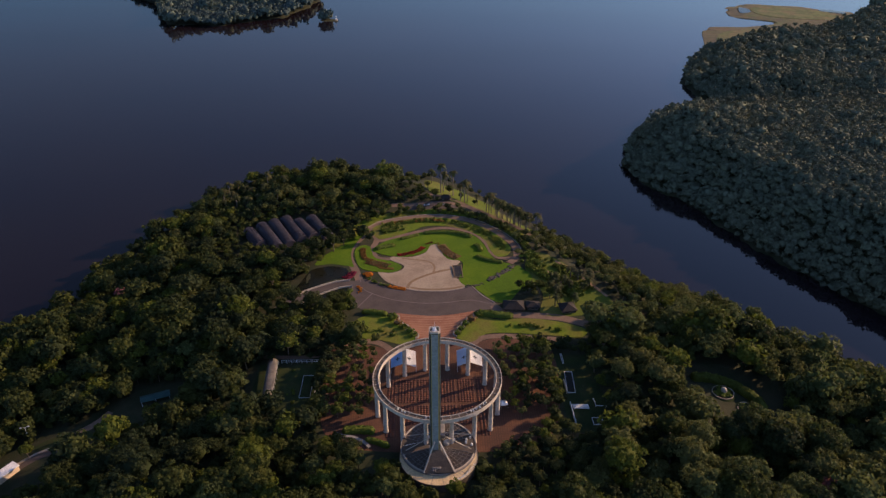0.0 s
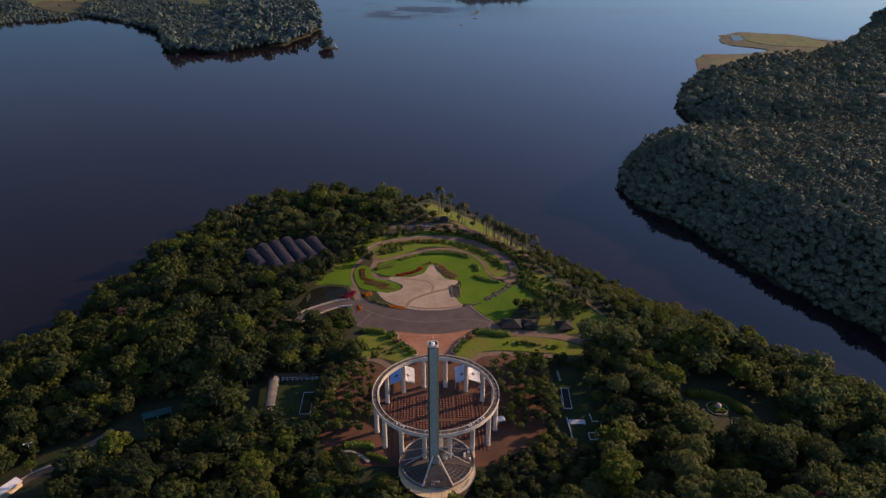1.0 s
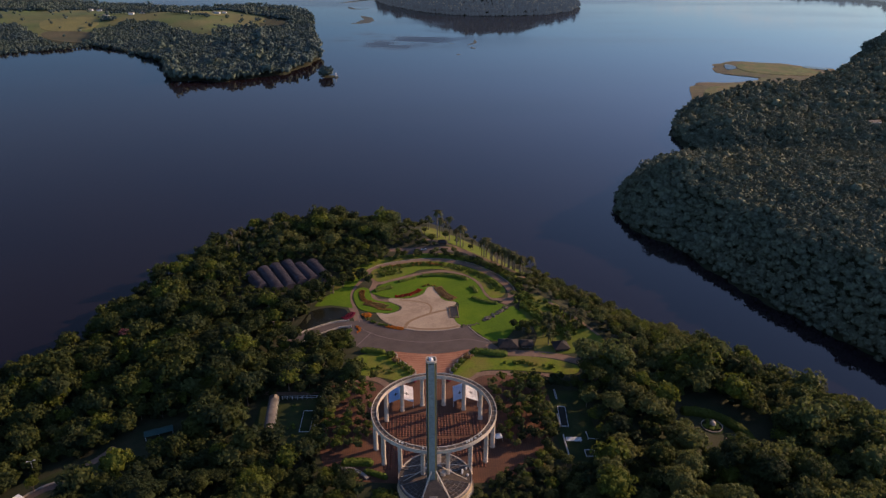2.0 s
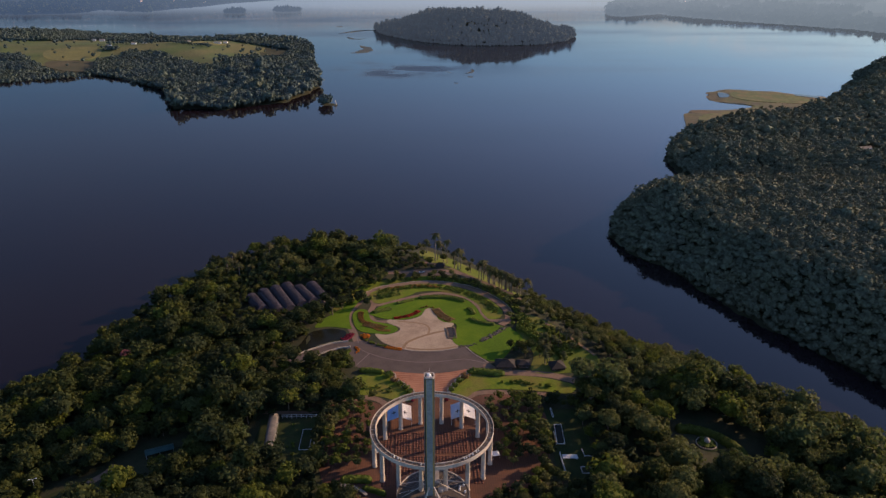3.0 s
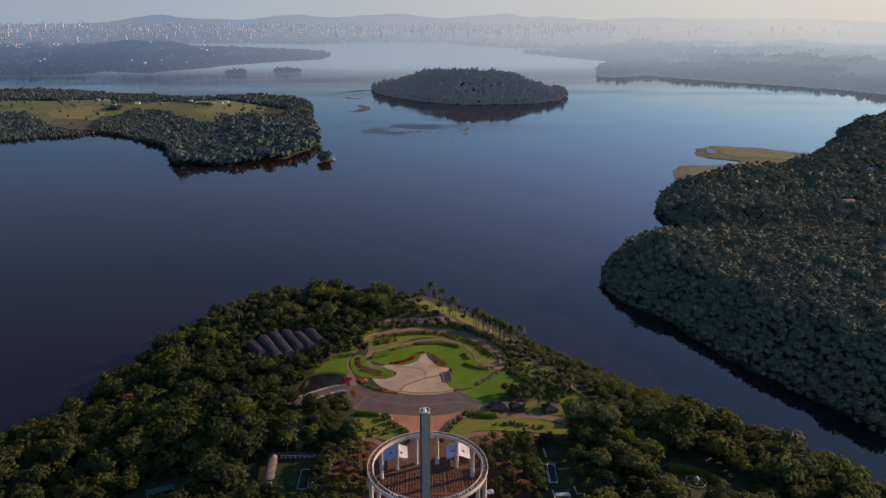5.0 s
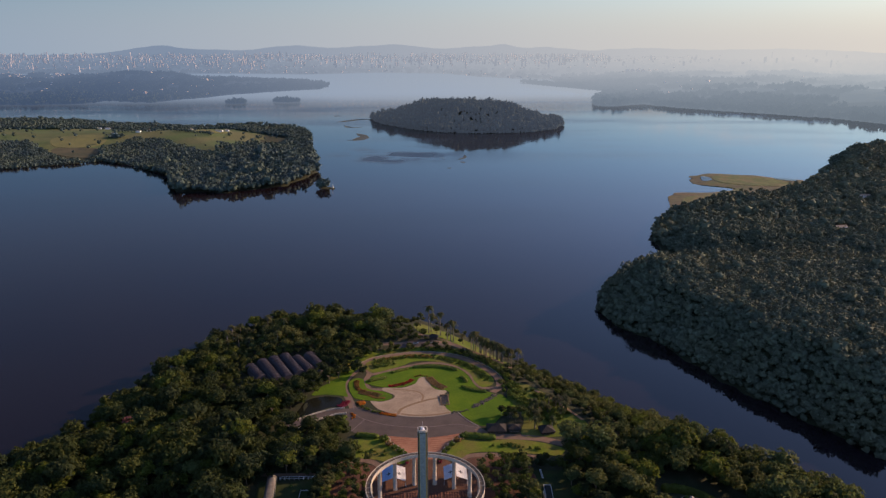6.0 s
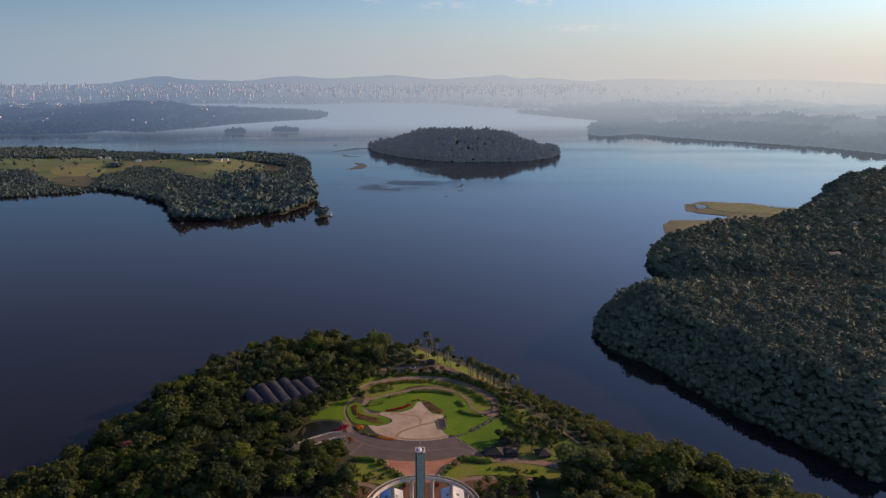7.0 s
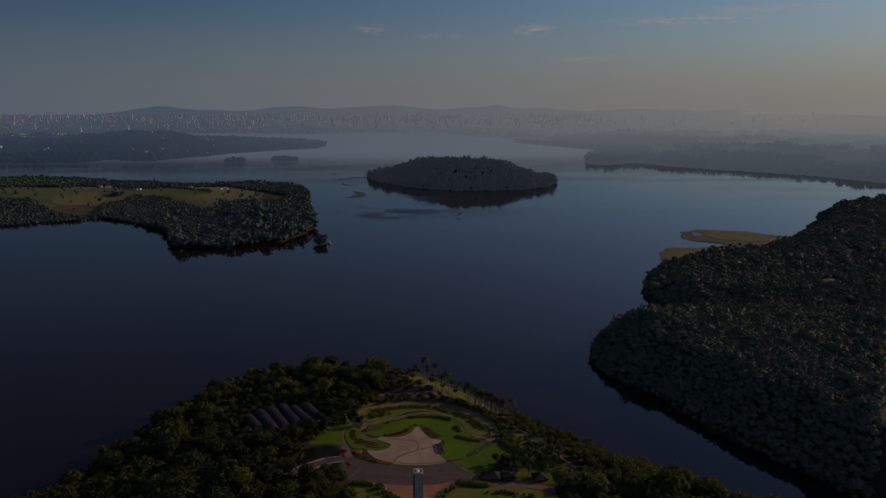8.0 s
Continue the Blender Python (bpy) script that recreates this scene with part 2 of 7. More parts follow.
def water_material(name, air=None):
    """Lake water: dark, level and mirror-like, ruffled here and there into long dull streaks; air paints a pale glow
    over the far lake for haze and sky reflection.
    """
    m = mat(name, (0.0118, 0.0078, 0.0098), 0.06, (0.0092, 0.0064, 0.0098), 0.006, spec=0.5)
    t = m.node_tree
    b = t.nodes["Principled BSDF"]
    b.inputs["IOR"].default_value = 1.33
    geo = t.nodes.new("ShaderNodeNewGeometry")

    def math_node(op, a, c):
        n = t.nodes.new("ShaderNodeMath")
        n.operation = op
        for sock, v in ((n.inputs[0], a), (n.inputs[1], c)):
            if isinstance(v, float):
                sock.default_value = v
            else:
                t.links.new(v, sock)
        return n.outputs[0]

    def streaks(scale, detail, lo, hi):
        mp = t.nodes.new("ShaderNodeMapping")
        mp.inputs["Scale"].default_value = scale
        t.links.new(geo.outputs["Position"], mp.inputs["Vector"])
        n = t.nodes.new("ShaderNodeTexNoise")
        n.inputs["Scale"].default_value, n.inputs["Detail"].default_value = 1.0, detail
        t.links.new(mp.outputs[0], n.inputs["Vector"])
        r = t.nodes.new("ShaderNodeMapRange")
        r.inputs["From Min"].default_value, r.inputs["From Max"].default_value = lo, hi
        t.links.new(n.outputs["Fac"], r.inputs["Value"])
        return r.outputs["Result"]

    n = t.nodes.new("ShaderNodeTexNoise")
    n.inputs["Scale"].default_value, n.inputs["Detail"].default_value = 0.35, 3
    bp = t.nodes.new("ShaderNodeBump")
    bp.inputs["Strength"].default_value, bp.inputs["Distance"].default_value = 0.25, 0.05
    t.links.new(geo.outputs["Position"], n.inputs["Vector"])
    t.links.new(n.outputs["Fac"], bp.inputs["Height"])
    t.links.new(bp.outputs["Normal"], b.inputs["Normal"])
    # a ruffled patch in the middle of the lake, off the cape
    off = t.nodes.new("ShaderNodeVectorMath")
    off.operation = "SUBTRACT"
    off.inputs[1].default_value = (-50, 1370, LAKE)
    t.links.new(geo.outputs["Position"], off.inputs[0])
    fit = t.nodes.new("ShaderNodeVectorMath")
    fit.operation = "MULTIPLY"
    fit.inputs[1].default_value = (1 / 190, 1 / 210, 0)
    t.links.new(off.outputs[0], fit.inputs[0])
    ln = t.nodes.new("ShaderNodeVectorMath")
    ln.operation = "LENGTH"
    t.links.new(fit.outputs[0], ln.inputs[0])
    body = t.nodes.new("ShaderNodeMapRange")
    body.interpolation_type = "SMOOTHSTEP"
    body.inputs["From Min"].default_value, body.inputs["From Max"].default_value = 1.0, 0.3
    t.links.new(ln.outputs["Value"], body.inputs["Value"])
    ruffled = math_node("MULTIPLY", body.outputs["Result"], streaks((0.009, 0.012, 1), 3, 0.44, 0.56))
    calm = math_node("MULTIPLY", streaks((0.0016, 0.005, 1), 4, 0.42, 0.66), 0.10)
    far = t.nodes.new("ShaderNodeSeparateXYZ")
    t.links.new(geo.outputs["Position"], far.inputs[0])
    away = t.nodes.new("ShaderNodeMapRange")
    away.inputs["From Min"].default_value, away.inputs["From Max"].default_value, away.inputs["To Min"].default_value, away.inputs["To Max"].default_value = 1200, 2600, 0.03, 0.09
    t.links.new(far.outputs["Y"], away.inputs["Value"])
    rough = math_node("ADD", math_node("ADD", calm, away.outputs["Result"]), math_node("MULTIPLY", ruffled, 0.22))
    t.links.new(rough, b.inputs["Roughness"])
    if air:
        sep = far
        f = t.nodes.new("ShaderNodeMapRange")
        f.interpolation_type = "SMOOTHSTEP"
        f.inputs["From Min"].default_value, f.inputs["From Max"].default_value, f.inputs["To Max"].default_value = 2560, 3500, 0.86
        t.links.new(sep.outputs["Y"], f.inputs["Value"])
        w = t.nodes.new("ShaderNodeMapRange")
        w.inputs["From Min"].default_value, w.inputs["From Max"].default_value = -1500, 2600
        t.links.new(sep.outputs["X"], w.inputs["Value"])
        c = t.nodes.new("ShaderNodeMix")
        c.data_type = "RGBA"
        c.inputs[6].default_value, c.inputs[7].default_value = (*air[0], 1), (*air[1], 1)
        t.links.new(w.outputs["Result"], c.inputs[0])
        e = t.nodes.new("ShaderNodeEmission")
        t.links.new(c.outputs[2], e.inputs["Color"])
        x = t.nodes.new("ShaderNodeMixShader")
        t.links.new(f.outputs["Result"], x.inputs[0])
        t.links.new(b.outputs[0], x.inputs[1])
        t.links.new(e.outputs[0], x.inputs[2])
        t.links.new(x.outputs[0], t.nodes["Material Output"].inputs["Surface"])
    return m


def court_paving():
    """Brick rows: a brick pattern laid over the two tones of the red paving."""
    m = mat("brick_forecourt", (0.150, 0.066, 0.036), 0.95, (0.115, 0.052, 0.030), 0.12, fine=2.0, third=(0.090, 0.044, 0.028), scale3=0.05)
    t = m.node_tree
    b = t.nodes["Principled BSDF"]
    old = b.inputs["Base Color"].links[0].from_socket
    geo = t.nodes.new("ShaderNodeNewGeometry")
    br = t.nodes.new("ShaderNodeTexBrick")
    br.inputs["Color1"].default_value, br.inputs["Color2"].default_value, br.inputs["Mortar"].default_value = (1.12, 1.08, 1.05, 1), (0.85, 0.85, 0.85, 1), (0.7, 0.7, 0.72, 1)
    br.inputs["Scale"].default_value, br.inputs["Mortar Size"].default_value = 1.0, 0.22
    br.offset = 0.0
    br.inputs["Brick Width"].default_value, br.inputs["Row Height"].default_value = 1.1, 1.1
    t.links.new(geo.outputs["Position"], br.inputs["Vector"])
    x = t.nodes.new("ShaderNodeMix")
    x.data_type, x.blend_type = "RGBA", "MULTIPLY"
    x.inputs[0].default_value = 1.0
    t.links.new(old, x.inputs[6])
    t.links.new(br.outputs["Color"], x.inputs[7])
    t.links.new(x.outputs[2], b.inputs["Base Color"])
    return m


M_COURTBRICK = court_paving()
M_WATER = water_material("lake_water")
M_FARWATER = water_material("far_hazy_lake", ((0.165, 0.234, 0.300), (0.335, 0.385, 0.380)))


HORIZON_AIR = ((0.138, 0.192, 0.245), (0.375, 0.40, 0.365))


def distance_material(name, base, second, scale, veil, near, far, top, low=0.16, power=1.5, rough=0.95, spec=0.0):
    """Far-distance surface with painted haze: an emission in the colour of the air covers its own colour, more from
    near to far.
    """
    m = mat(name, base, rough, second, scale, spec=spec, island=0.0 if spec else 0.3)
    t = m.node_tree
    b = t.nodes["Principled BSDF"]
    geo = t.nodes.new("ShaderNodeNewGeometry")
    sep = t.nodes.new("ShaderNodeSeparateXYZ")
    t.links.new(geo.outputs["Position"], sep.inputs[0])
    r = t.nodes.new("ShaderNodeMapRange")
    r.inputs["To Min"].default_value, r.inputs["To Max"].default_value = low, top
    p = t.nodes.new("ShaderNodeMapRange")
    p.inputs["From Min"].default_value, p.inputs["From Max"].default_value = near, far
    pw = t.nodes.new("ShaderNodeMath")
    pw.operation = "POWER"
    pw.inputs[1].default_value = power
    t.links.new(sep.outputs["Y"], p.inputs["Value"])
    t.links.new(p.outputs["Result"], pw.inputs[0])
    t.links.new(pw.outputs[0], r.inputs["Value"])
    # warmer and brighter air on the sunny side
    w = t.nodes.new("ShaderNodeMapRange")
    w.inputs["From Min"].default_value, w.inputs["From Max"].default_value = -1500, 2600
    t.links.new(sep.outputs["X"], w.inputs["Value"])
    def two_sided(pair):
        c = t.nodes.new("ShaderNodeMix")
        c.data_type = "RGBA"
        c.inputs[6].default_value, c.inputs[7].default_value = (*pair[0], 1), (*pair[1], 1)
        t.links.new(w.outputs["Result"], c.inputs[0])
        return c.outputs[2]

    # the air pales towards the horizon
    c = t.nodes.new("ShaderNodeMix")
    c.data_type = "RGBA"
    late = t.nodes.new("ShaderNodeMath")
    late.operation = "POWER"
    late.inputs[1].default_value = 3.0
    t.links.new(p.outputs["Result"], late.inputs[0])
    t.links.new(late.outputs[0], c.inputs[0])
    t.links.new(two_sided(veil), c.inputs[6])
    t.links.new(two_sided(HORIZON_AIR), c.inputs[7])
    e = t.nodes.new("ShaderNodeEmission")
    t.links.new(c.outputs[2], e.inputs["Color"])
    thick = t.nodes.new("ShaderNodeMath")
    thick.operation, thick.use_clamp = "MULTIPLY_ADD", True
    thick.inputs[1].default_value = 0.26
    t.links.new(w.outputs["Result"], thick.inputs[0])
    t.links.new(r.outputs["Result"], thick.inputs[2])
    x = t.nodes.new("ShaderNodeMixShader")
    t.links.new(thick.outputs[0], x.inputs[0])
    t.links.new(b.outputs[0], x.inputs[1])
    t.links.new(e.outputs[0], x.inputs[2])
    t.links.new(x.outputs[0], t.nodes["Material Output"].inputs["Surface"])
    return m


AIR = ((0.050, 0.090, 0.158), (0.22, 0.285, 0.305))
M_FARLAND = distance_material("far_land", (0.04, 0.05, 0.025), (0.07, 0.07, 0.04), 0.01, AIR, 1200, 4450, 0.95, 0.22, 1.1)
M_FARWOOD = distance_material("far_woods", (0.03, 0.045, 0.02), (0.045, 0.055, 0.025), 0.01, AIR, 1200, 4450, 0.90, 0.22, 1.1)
# the island's wood gets a thin layer of the same painted haze
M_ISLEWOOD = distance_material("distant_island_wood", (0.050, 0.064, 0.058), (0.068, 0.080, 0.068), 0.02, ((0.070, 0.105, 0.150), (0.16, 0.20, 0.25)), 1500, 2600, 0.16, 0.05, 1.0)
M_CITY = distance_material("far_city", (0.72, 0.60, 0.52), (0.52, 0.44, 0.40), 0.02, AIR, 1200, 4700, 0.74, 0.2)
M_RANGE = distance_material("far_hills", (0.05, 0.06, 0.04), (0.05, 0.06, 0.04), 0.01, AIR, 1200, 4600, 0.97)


# ---- mesh helpers ----
def mesh_of(name, bm, material, smooth=False):
    me = bpy.data.meshes.new(name)
    bm.to_mesh(me)
    bm.free()
    me.materials.append(material)
    if smooth:
        me.polygons.foreach_set("use_smooth", [True] * len(me.polygons))
    return me


def raw_mesh(name, verts, faces, material, smooth=False):
    """A mesh from arrays; faces all have one number of corners."""
    verts, faces = np.asarray(verts, np.float32), np.asarray(faces, np.int32)
    me = bpy.data.meshes.new(name)
    k = faces.shape[1]
    me.vertices.add(len(verts)), me.loops.add(faces.size), me.polygons.add(len(faces))
    me.vertices.foreach_set("co", verts.ravel())
    me.loops.foreach_set("vertex_index", faces.ravel())
    me.polygons.foreach_set("loop_start", np.arange(0, faces.size, k, dtype=np.int32))
    if smooth:
        me.polygons.foreach_set("use_smooth", np.ones(len(faces), bool))
    me.materials.append(material)
    me.update(calc_edges=True)
    return me


def part(name, bm, material, parent, label="", smooth=False):
    ob = new(name, bm if isinstance(bm, bpy.types.Mesh) else mesh_of(name, bm, material, smooth))
    ob.parent = parent
    return tagged(ob, label)


def base(name, x, y, z, turn=0.0):
    ob = new(name)
    ob.matrix_basis = pose(x, y, z, 0, 0, turn)
    return ob


def box(bm, cx, cy, cz, sx, sy, sz, turn=0.0, bevel=0.0):
    r = bmesh.ops.create_cube(bm, size=1, matrix=pose(cx, cy, cz, 0, 0, turn) @ Matrix.Diagonal((sx, sy, sz, 1)))
    if bevel:
        edges = {e for v in r["verts"] for e in v.link_edges}
        bmesh.ops.bevel(bm, geom=list(edges), offset=bevel, segments=1, affect="EDGES")
    return bm


def lathe(profile, segments, bm=None, a0=0.0, a1=360.0):
    """Turns a profile of (radius, z) about z."""
    bm = bm or bmesh.new()
    whole = abs(a1 - a0 - 360) < 1e-6
    n = segments if whole else segments + 1
    rings = []
    for r, z in profile:
        ring = []
        for i in range(n):
            a = radians(a0 + (a1 - a0) * i / segments)
            ring.append(bm.verts.new((r * math.cos(a), r * math.sin(a), z)))
        rings.append(ring)
    for p, q in zip(rings, rings[1:]):
        for i in range(segments):
            j = (i + 1) % n
            bm.faces.new((p[i], p[j], q[j], q[i]))
    return bm


def beam(bm, a, b, w, h):
    """A square bar from a to b."""
    a, b = Vector(a), Vector(b)
    d = b - a
    m = d.to_track_quat("X", "Z").to_matrix().to_4x4()
    bmesh.ops.create_cube(bm, size=1, matrix=Matrix.Translation((a + b) / 2) @ m @ Matrix.Diagonal((d.length, w, h, 1)))
    return bm


def curve_points(pts, closed=True, step=4):
    """A smooth line through the points (Catmull-Rom)."""
    n = len(pts)
    out = []
    for i in range(n if closed else n - 1):
        p = [Vector(pts[(i + k) % n] if closed else pts[min(max(i + k, 0), n - 1)]) for k in (-1, 0, 1, 2)]
        for s in range(step):
            t = s / step
            out.append(0.5 * (2 * p[1] + (p[2] - p[0]) * t + (2 * p[0] - 5 * p[1] + 4 * p[2] - p[3]) * t * t
                              + (3 * p[1] - p[0] - 3 * p[2] + p[3]) * t ** 3))
    if not closed:
        out.append(Vector(pts[-1]))
    return out


def sdf(poly, X, Y):
    """Distance to a polygon's edge, positive inside."""
    p = np.asarray([(v[0], v[1]) for v in poly], float)
    q = np.roll(p, -1, 0)
    best, inside = np.full(X.shape, 1e18), np.zeros(X.shape, bool)
    for (ax, ay), (bx, by) in zip(p, q):
        ex, ey = bx - ax, by - ay
        t = np.clip(((X - ax) * ex + (Y - ay) * ey) / (ex * ex + ey * ey + 1e-9), 0, 1)
        best = np.minimum(best, (X - ax - t * ex) ** 2 + (Y - ay - t * ey) ** 2)
        inside ^= ((ay > Y) != (by > Y)) & (X < ex * (Y - ay) / (ey if ey else 1e-9) + ax)
    d = np.sqrt(best)
    return np.where(inside, d, -d)


def value_noise(X, Y, size, seed):
    """Smooth random field, -1 to 1."""
    rng = np.random.RandomState(seed)
    g = rng.rand(128, 128) * 2 - 1
    u, v = X / size + 1000, Y / size + 1000
    i, j = np.floor(u).astype(int), np.floor(v).astype(int)
    a, b = u - i, v - j
    a, b = a * a * (3 - 2 * a), b * b * (3 - 2 * b)
    i0, i1, j0, j1 = i % 128, (i + 1) % 128, j % 128, (j + 1) % 128
    return (g[i0, j0] * (1 - a) + g[i1, j0] * a) * (1 - b) + (g[i0, j1] * (1 - a) + g[i1, j1] * a) * b


# ---- the lie of the land ----
EYE = np.array([-5.0, -330.0, 233.0])


def drawn_in(X, Y, Z):
    """The land beyond 3.3 km is drawn in towards the viewer along its line of sight, so that the horizon ends at 5 km."""
    far = 3300 + 1330 * (1 - np.exp(-np.maximum(Y - 3300, 0) / 2500))
    y2 = np.where(Y > 3300, far, Y)
    k = np.where(Y > 3300, (y2 - EYE[1]) / np.maximum(Y - EYE[1], 1.0), 1.0)
    return EYE[0] + (X - EYE[0]) * k, y2, EYE[2] + (Z - EYE[2]) * k, k


HEADLAND = [(-450, -450), (-420, -200), (-340, -60), (-285, 20), (-249, 78), (-241, 103), (-226, 118), (-224, 163), (-212, 192), (-196, 224),
            (-178, 274), (-152, 303), (-117, 318), (-58, 317), (0, 315), (34, 286), (56, 253), (79, 222), (97, 198), (118, 164),
            (138, 138), (158, 120), (180, 100), (196, 82), (210, 62), (225, 45), (238, 26), (262, -30), (300, -120), (360, -450)]
EAST_SHORE = [(287, 71), (261, 118), (234, 180), (221, 218), (204, 260), (181, 300), (177, 335), (190, 384), (227, 446), (270, 489),
              (316, 503), (313, 548), (311, 585), (330, 643), (357, 697), (390, 745), (470, 800), (600, 850), (690, 930), (760, 1000),
              (859, 1130), (938, 1255), (1028, 1300), (1167, 1390), (1600, 1560), (1700, 900), (900, -150), (420, -200), (330, 0)]
WET_SPIT = [(395, 745), (408, 790), (432, 867), (456, 897), (511, 895), (566, 915), (572, 935), (530, 965), (519, 985), (539, 1054),
            (588, 1083), (670, 1060), (740, 1005), (690, 900), (560, 820), (450, 770)]
WEST_CAPE = [(-1300, 1150), (-1050, 1185), (-856, 1202), (-762, 1247), (-684, 1300), (-571, 1210), (-474, 1093), (-418, 940), (-326, 934),
             (-237, 992), (-208, 1077), (-195, 1130), (-228, 1350), (-276, 1610), (-288, 1770), (-366, 1990), (-519, 2070), (-679, 1985),
             (-974, 2110), (-1104, 2210), (-1500, 2340), (-2100, 2000)]
ISLAND = [(-140, 2230), (-120, 2110), (-70, 1990), (15, 1860), (100, 1795), (190, 1772), (280, 1778), (354, 1800), (430, 1870), (481, 1985),
          (470, 2090), (400, 2180), (280, 2260), (120, 2310), (-20, 2320), (-110, 2290)]
NORTH_WEST = [(-3500, 2880), (-1748, 2875), (-1602, 2865), (-1409, 2911), (-1389, 3080), (-1158, 2960), (-1069, 3152), (-976, 3294), (-932, 3453),
              (-696, 3757), (-527, 3899), (-500, 4150), (-560, 4500), (-750, 4700), (-1200, 4900), (-1500, 5500), (-6000, 6500), (-6000, 3000)]
NORTH_EAST = [(801, 2850), (775, 2710), (810, 2660), (990, 2790), (1078, 2593), (1185, 2455), (1346, 2278), (1451, 2164), (1507, 2006),
              (1540, 1930), (1900, 1750), (4500, 1500), (9000, 5200), (1100, 5600), (950, 4300), (740, 4700), (700, 4500), (1073, 3620), (950, 3300)]
FAR_SHORE = [(-40000, 6300), (-1500, 6200), (-900, 6000), (-300, 6350), (300, 6100), (520, 5500), (900, 5000), (1500, 5000), (40000, 9000),
             (40000, 60000), (-40000, 60000)]
WEST_ISLET = [(-176, 968), (-163, 961), (-141, 960), (-146, 973), (-164, 984)]
SMALL_ISLE_A = [(-806, 2905), (-765, 2885), (-722, 2900), (-724, 2960), (-765, 2985), (-802, 2960)]
SMALL_ISLE_B = [(-620, 2985), (-560, 2962), (-500, 2980), (-502, 3030), (-560, 3055), (-615, 3035)]


def smooth01(t):
    t = np.clip(t, 0, 1)
    return t * t * (3 - 2 * t)


def plateau(X, Y):
    """The headland's top: level round the plaza, falling gently to the north and to both shores."""
    return np.where(Y > 32, -0.02 * (Y - 32), 0.0) - 0.07 * np.maximum(-78 - X, 0) - 0.05 * np.maximum(-112 - X, 0) - 0.05 * np.maximum(X - 108, 0)


def east_hills(X, Y):
    """The wooded hills across the inlet: a steep ridge, a valley behind it, a low spur and a higher hill further off."""
    over = Y - 492 + 0.05 * (X - 316)
    valley = smooth01(np.where(over < 0, -over / 160, over / 58))
    near = Y < 492 - 0.05 * (X - 316)
    back = smooth01((X - 560 - 0.25 * (Y - 800)) / 260) * smooth01((Y - 560) / 260)
    return 5 + np.where(near, 31.0, 13.0 + 13 * back) * valley


LANDS = [  # outline, height over the lake, width of the slope, roughness of the relief
    (HEADLAND, None, 45, 0), (EAST_SHORE, 16, 56, 6), (WET_SPIT, 1.6, 20, 0.4), (WEST_CAPE, 24, 300, 3), (ISLAND, 50, 200, 4),
    (NORTH_WEST, 42, 350, 16), (NORTH_EAST, 40, 450, 16), (FAR_SHORE, 60, 1500, 16), (WEST_ISLET, 2, 8, 0),
    (SMALL_ISLE_A, 6, 40, 0), (SMALL_ISLE_B, 6, 40, 0)]


def land_height(X, Y):
    """Height of the ground, and which land it is (-1: lake bed)."""
    X, Y = np.asarray(X, float), np.asarray(Y, float)
    z, which = np.full(X.shape, LAKE - 6.0), np.full(X.shape, -1)
    ragged = 5 * value_noise(X, Y, 22, 3) + 2.5 * value_noise(X, Y, 8, 4)
    for k, (poly, rise, width, rel) in enumerate(LANDS):
        xs, ys = [p[0] for p in poly], [p[1] for p in poly]
        m = (X > min(xs) - 60) & (X < max(xs) + 60) & (Y > min(ys) - 60) & (Y < max(ys) + 60)
        if not m.any():
            continue
        d = sdf(poly, X[m], Y[m])
        d = d + np.clip(1 - abs(d) / 30, 0, 1) * ragged[m] * (0.6 if k in (0, 2, 8) else 1.2)
        top = np.maximum(plateau(X[m], Y[m]) - LAKE, 2.0) if rise is None else rise + rel * (value_noise(X[m], Y[m], 160, 7) + 0.5 * value_noise(X[m], Y[m], 60, 8))
        if rise is not None and rel:
            if k == 3:      # the meadow lies on a low rise of the cape
                top = top + 13 * np.exp(-((X[m] + 560) / 340) ** 2 - ((Y[m] - 1650) / 190) ** 2)
            if k == 5:      # a wooded ridge runs out to the point
                top = top * 0.72 + 26 * np.exp(-((X[m] + 900) / 420) ** 2 - ((Y[m] - 3680) / 260) ** 2) + 34 * np.exp(-((X[m] + 1650) / 330) ** 2 - ((Y[m] - 4350) / 350) ** 2)
            if k == 1:
                top = east_hills(X[m], Y[m]) + rel * (0.6 * value_noise(X[m], Y[m], 120, 7) + 0.4 * value_noise(X[m], Y[m], 45, 8))
            top = rise * 0.4 + (top - rise * 0.4) * smooth01(d / (width * 2)) if k not in (1, 4) else top
        h = LAKE + np.where(d > 0, 0.4 + (top - 0.4) * smooth01(d / width), np.maximum(-6, 0.4 + d * 0.25))
        zz, ww = z[m], which[m]
        up = h > zz
        zz[up], ww[up & (d > 0)] = h[up], k
        z[m], which[m] = zz, ww
    return z, which


def ground_z(x, y):
    return float(land_height(np.array([x]), np.array([y]))[0][0])


def zs(pts):
    a = np.array([(p[0], p[1]) for p in pts], float)
    return land_height(a[:, 0], a[:, 1])[0]


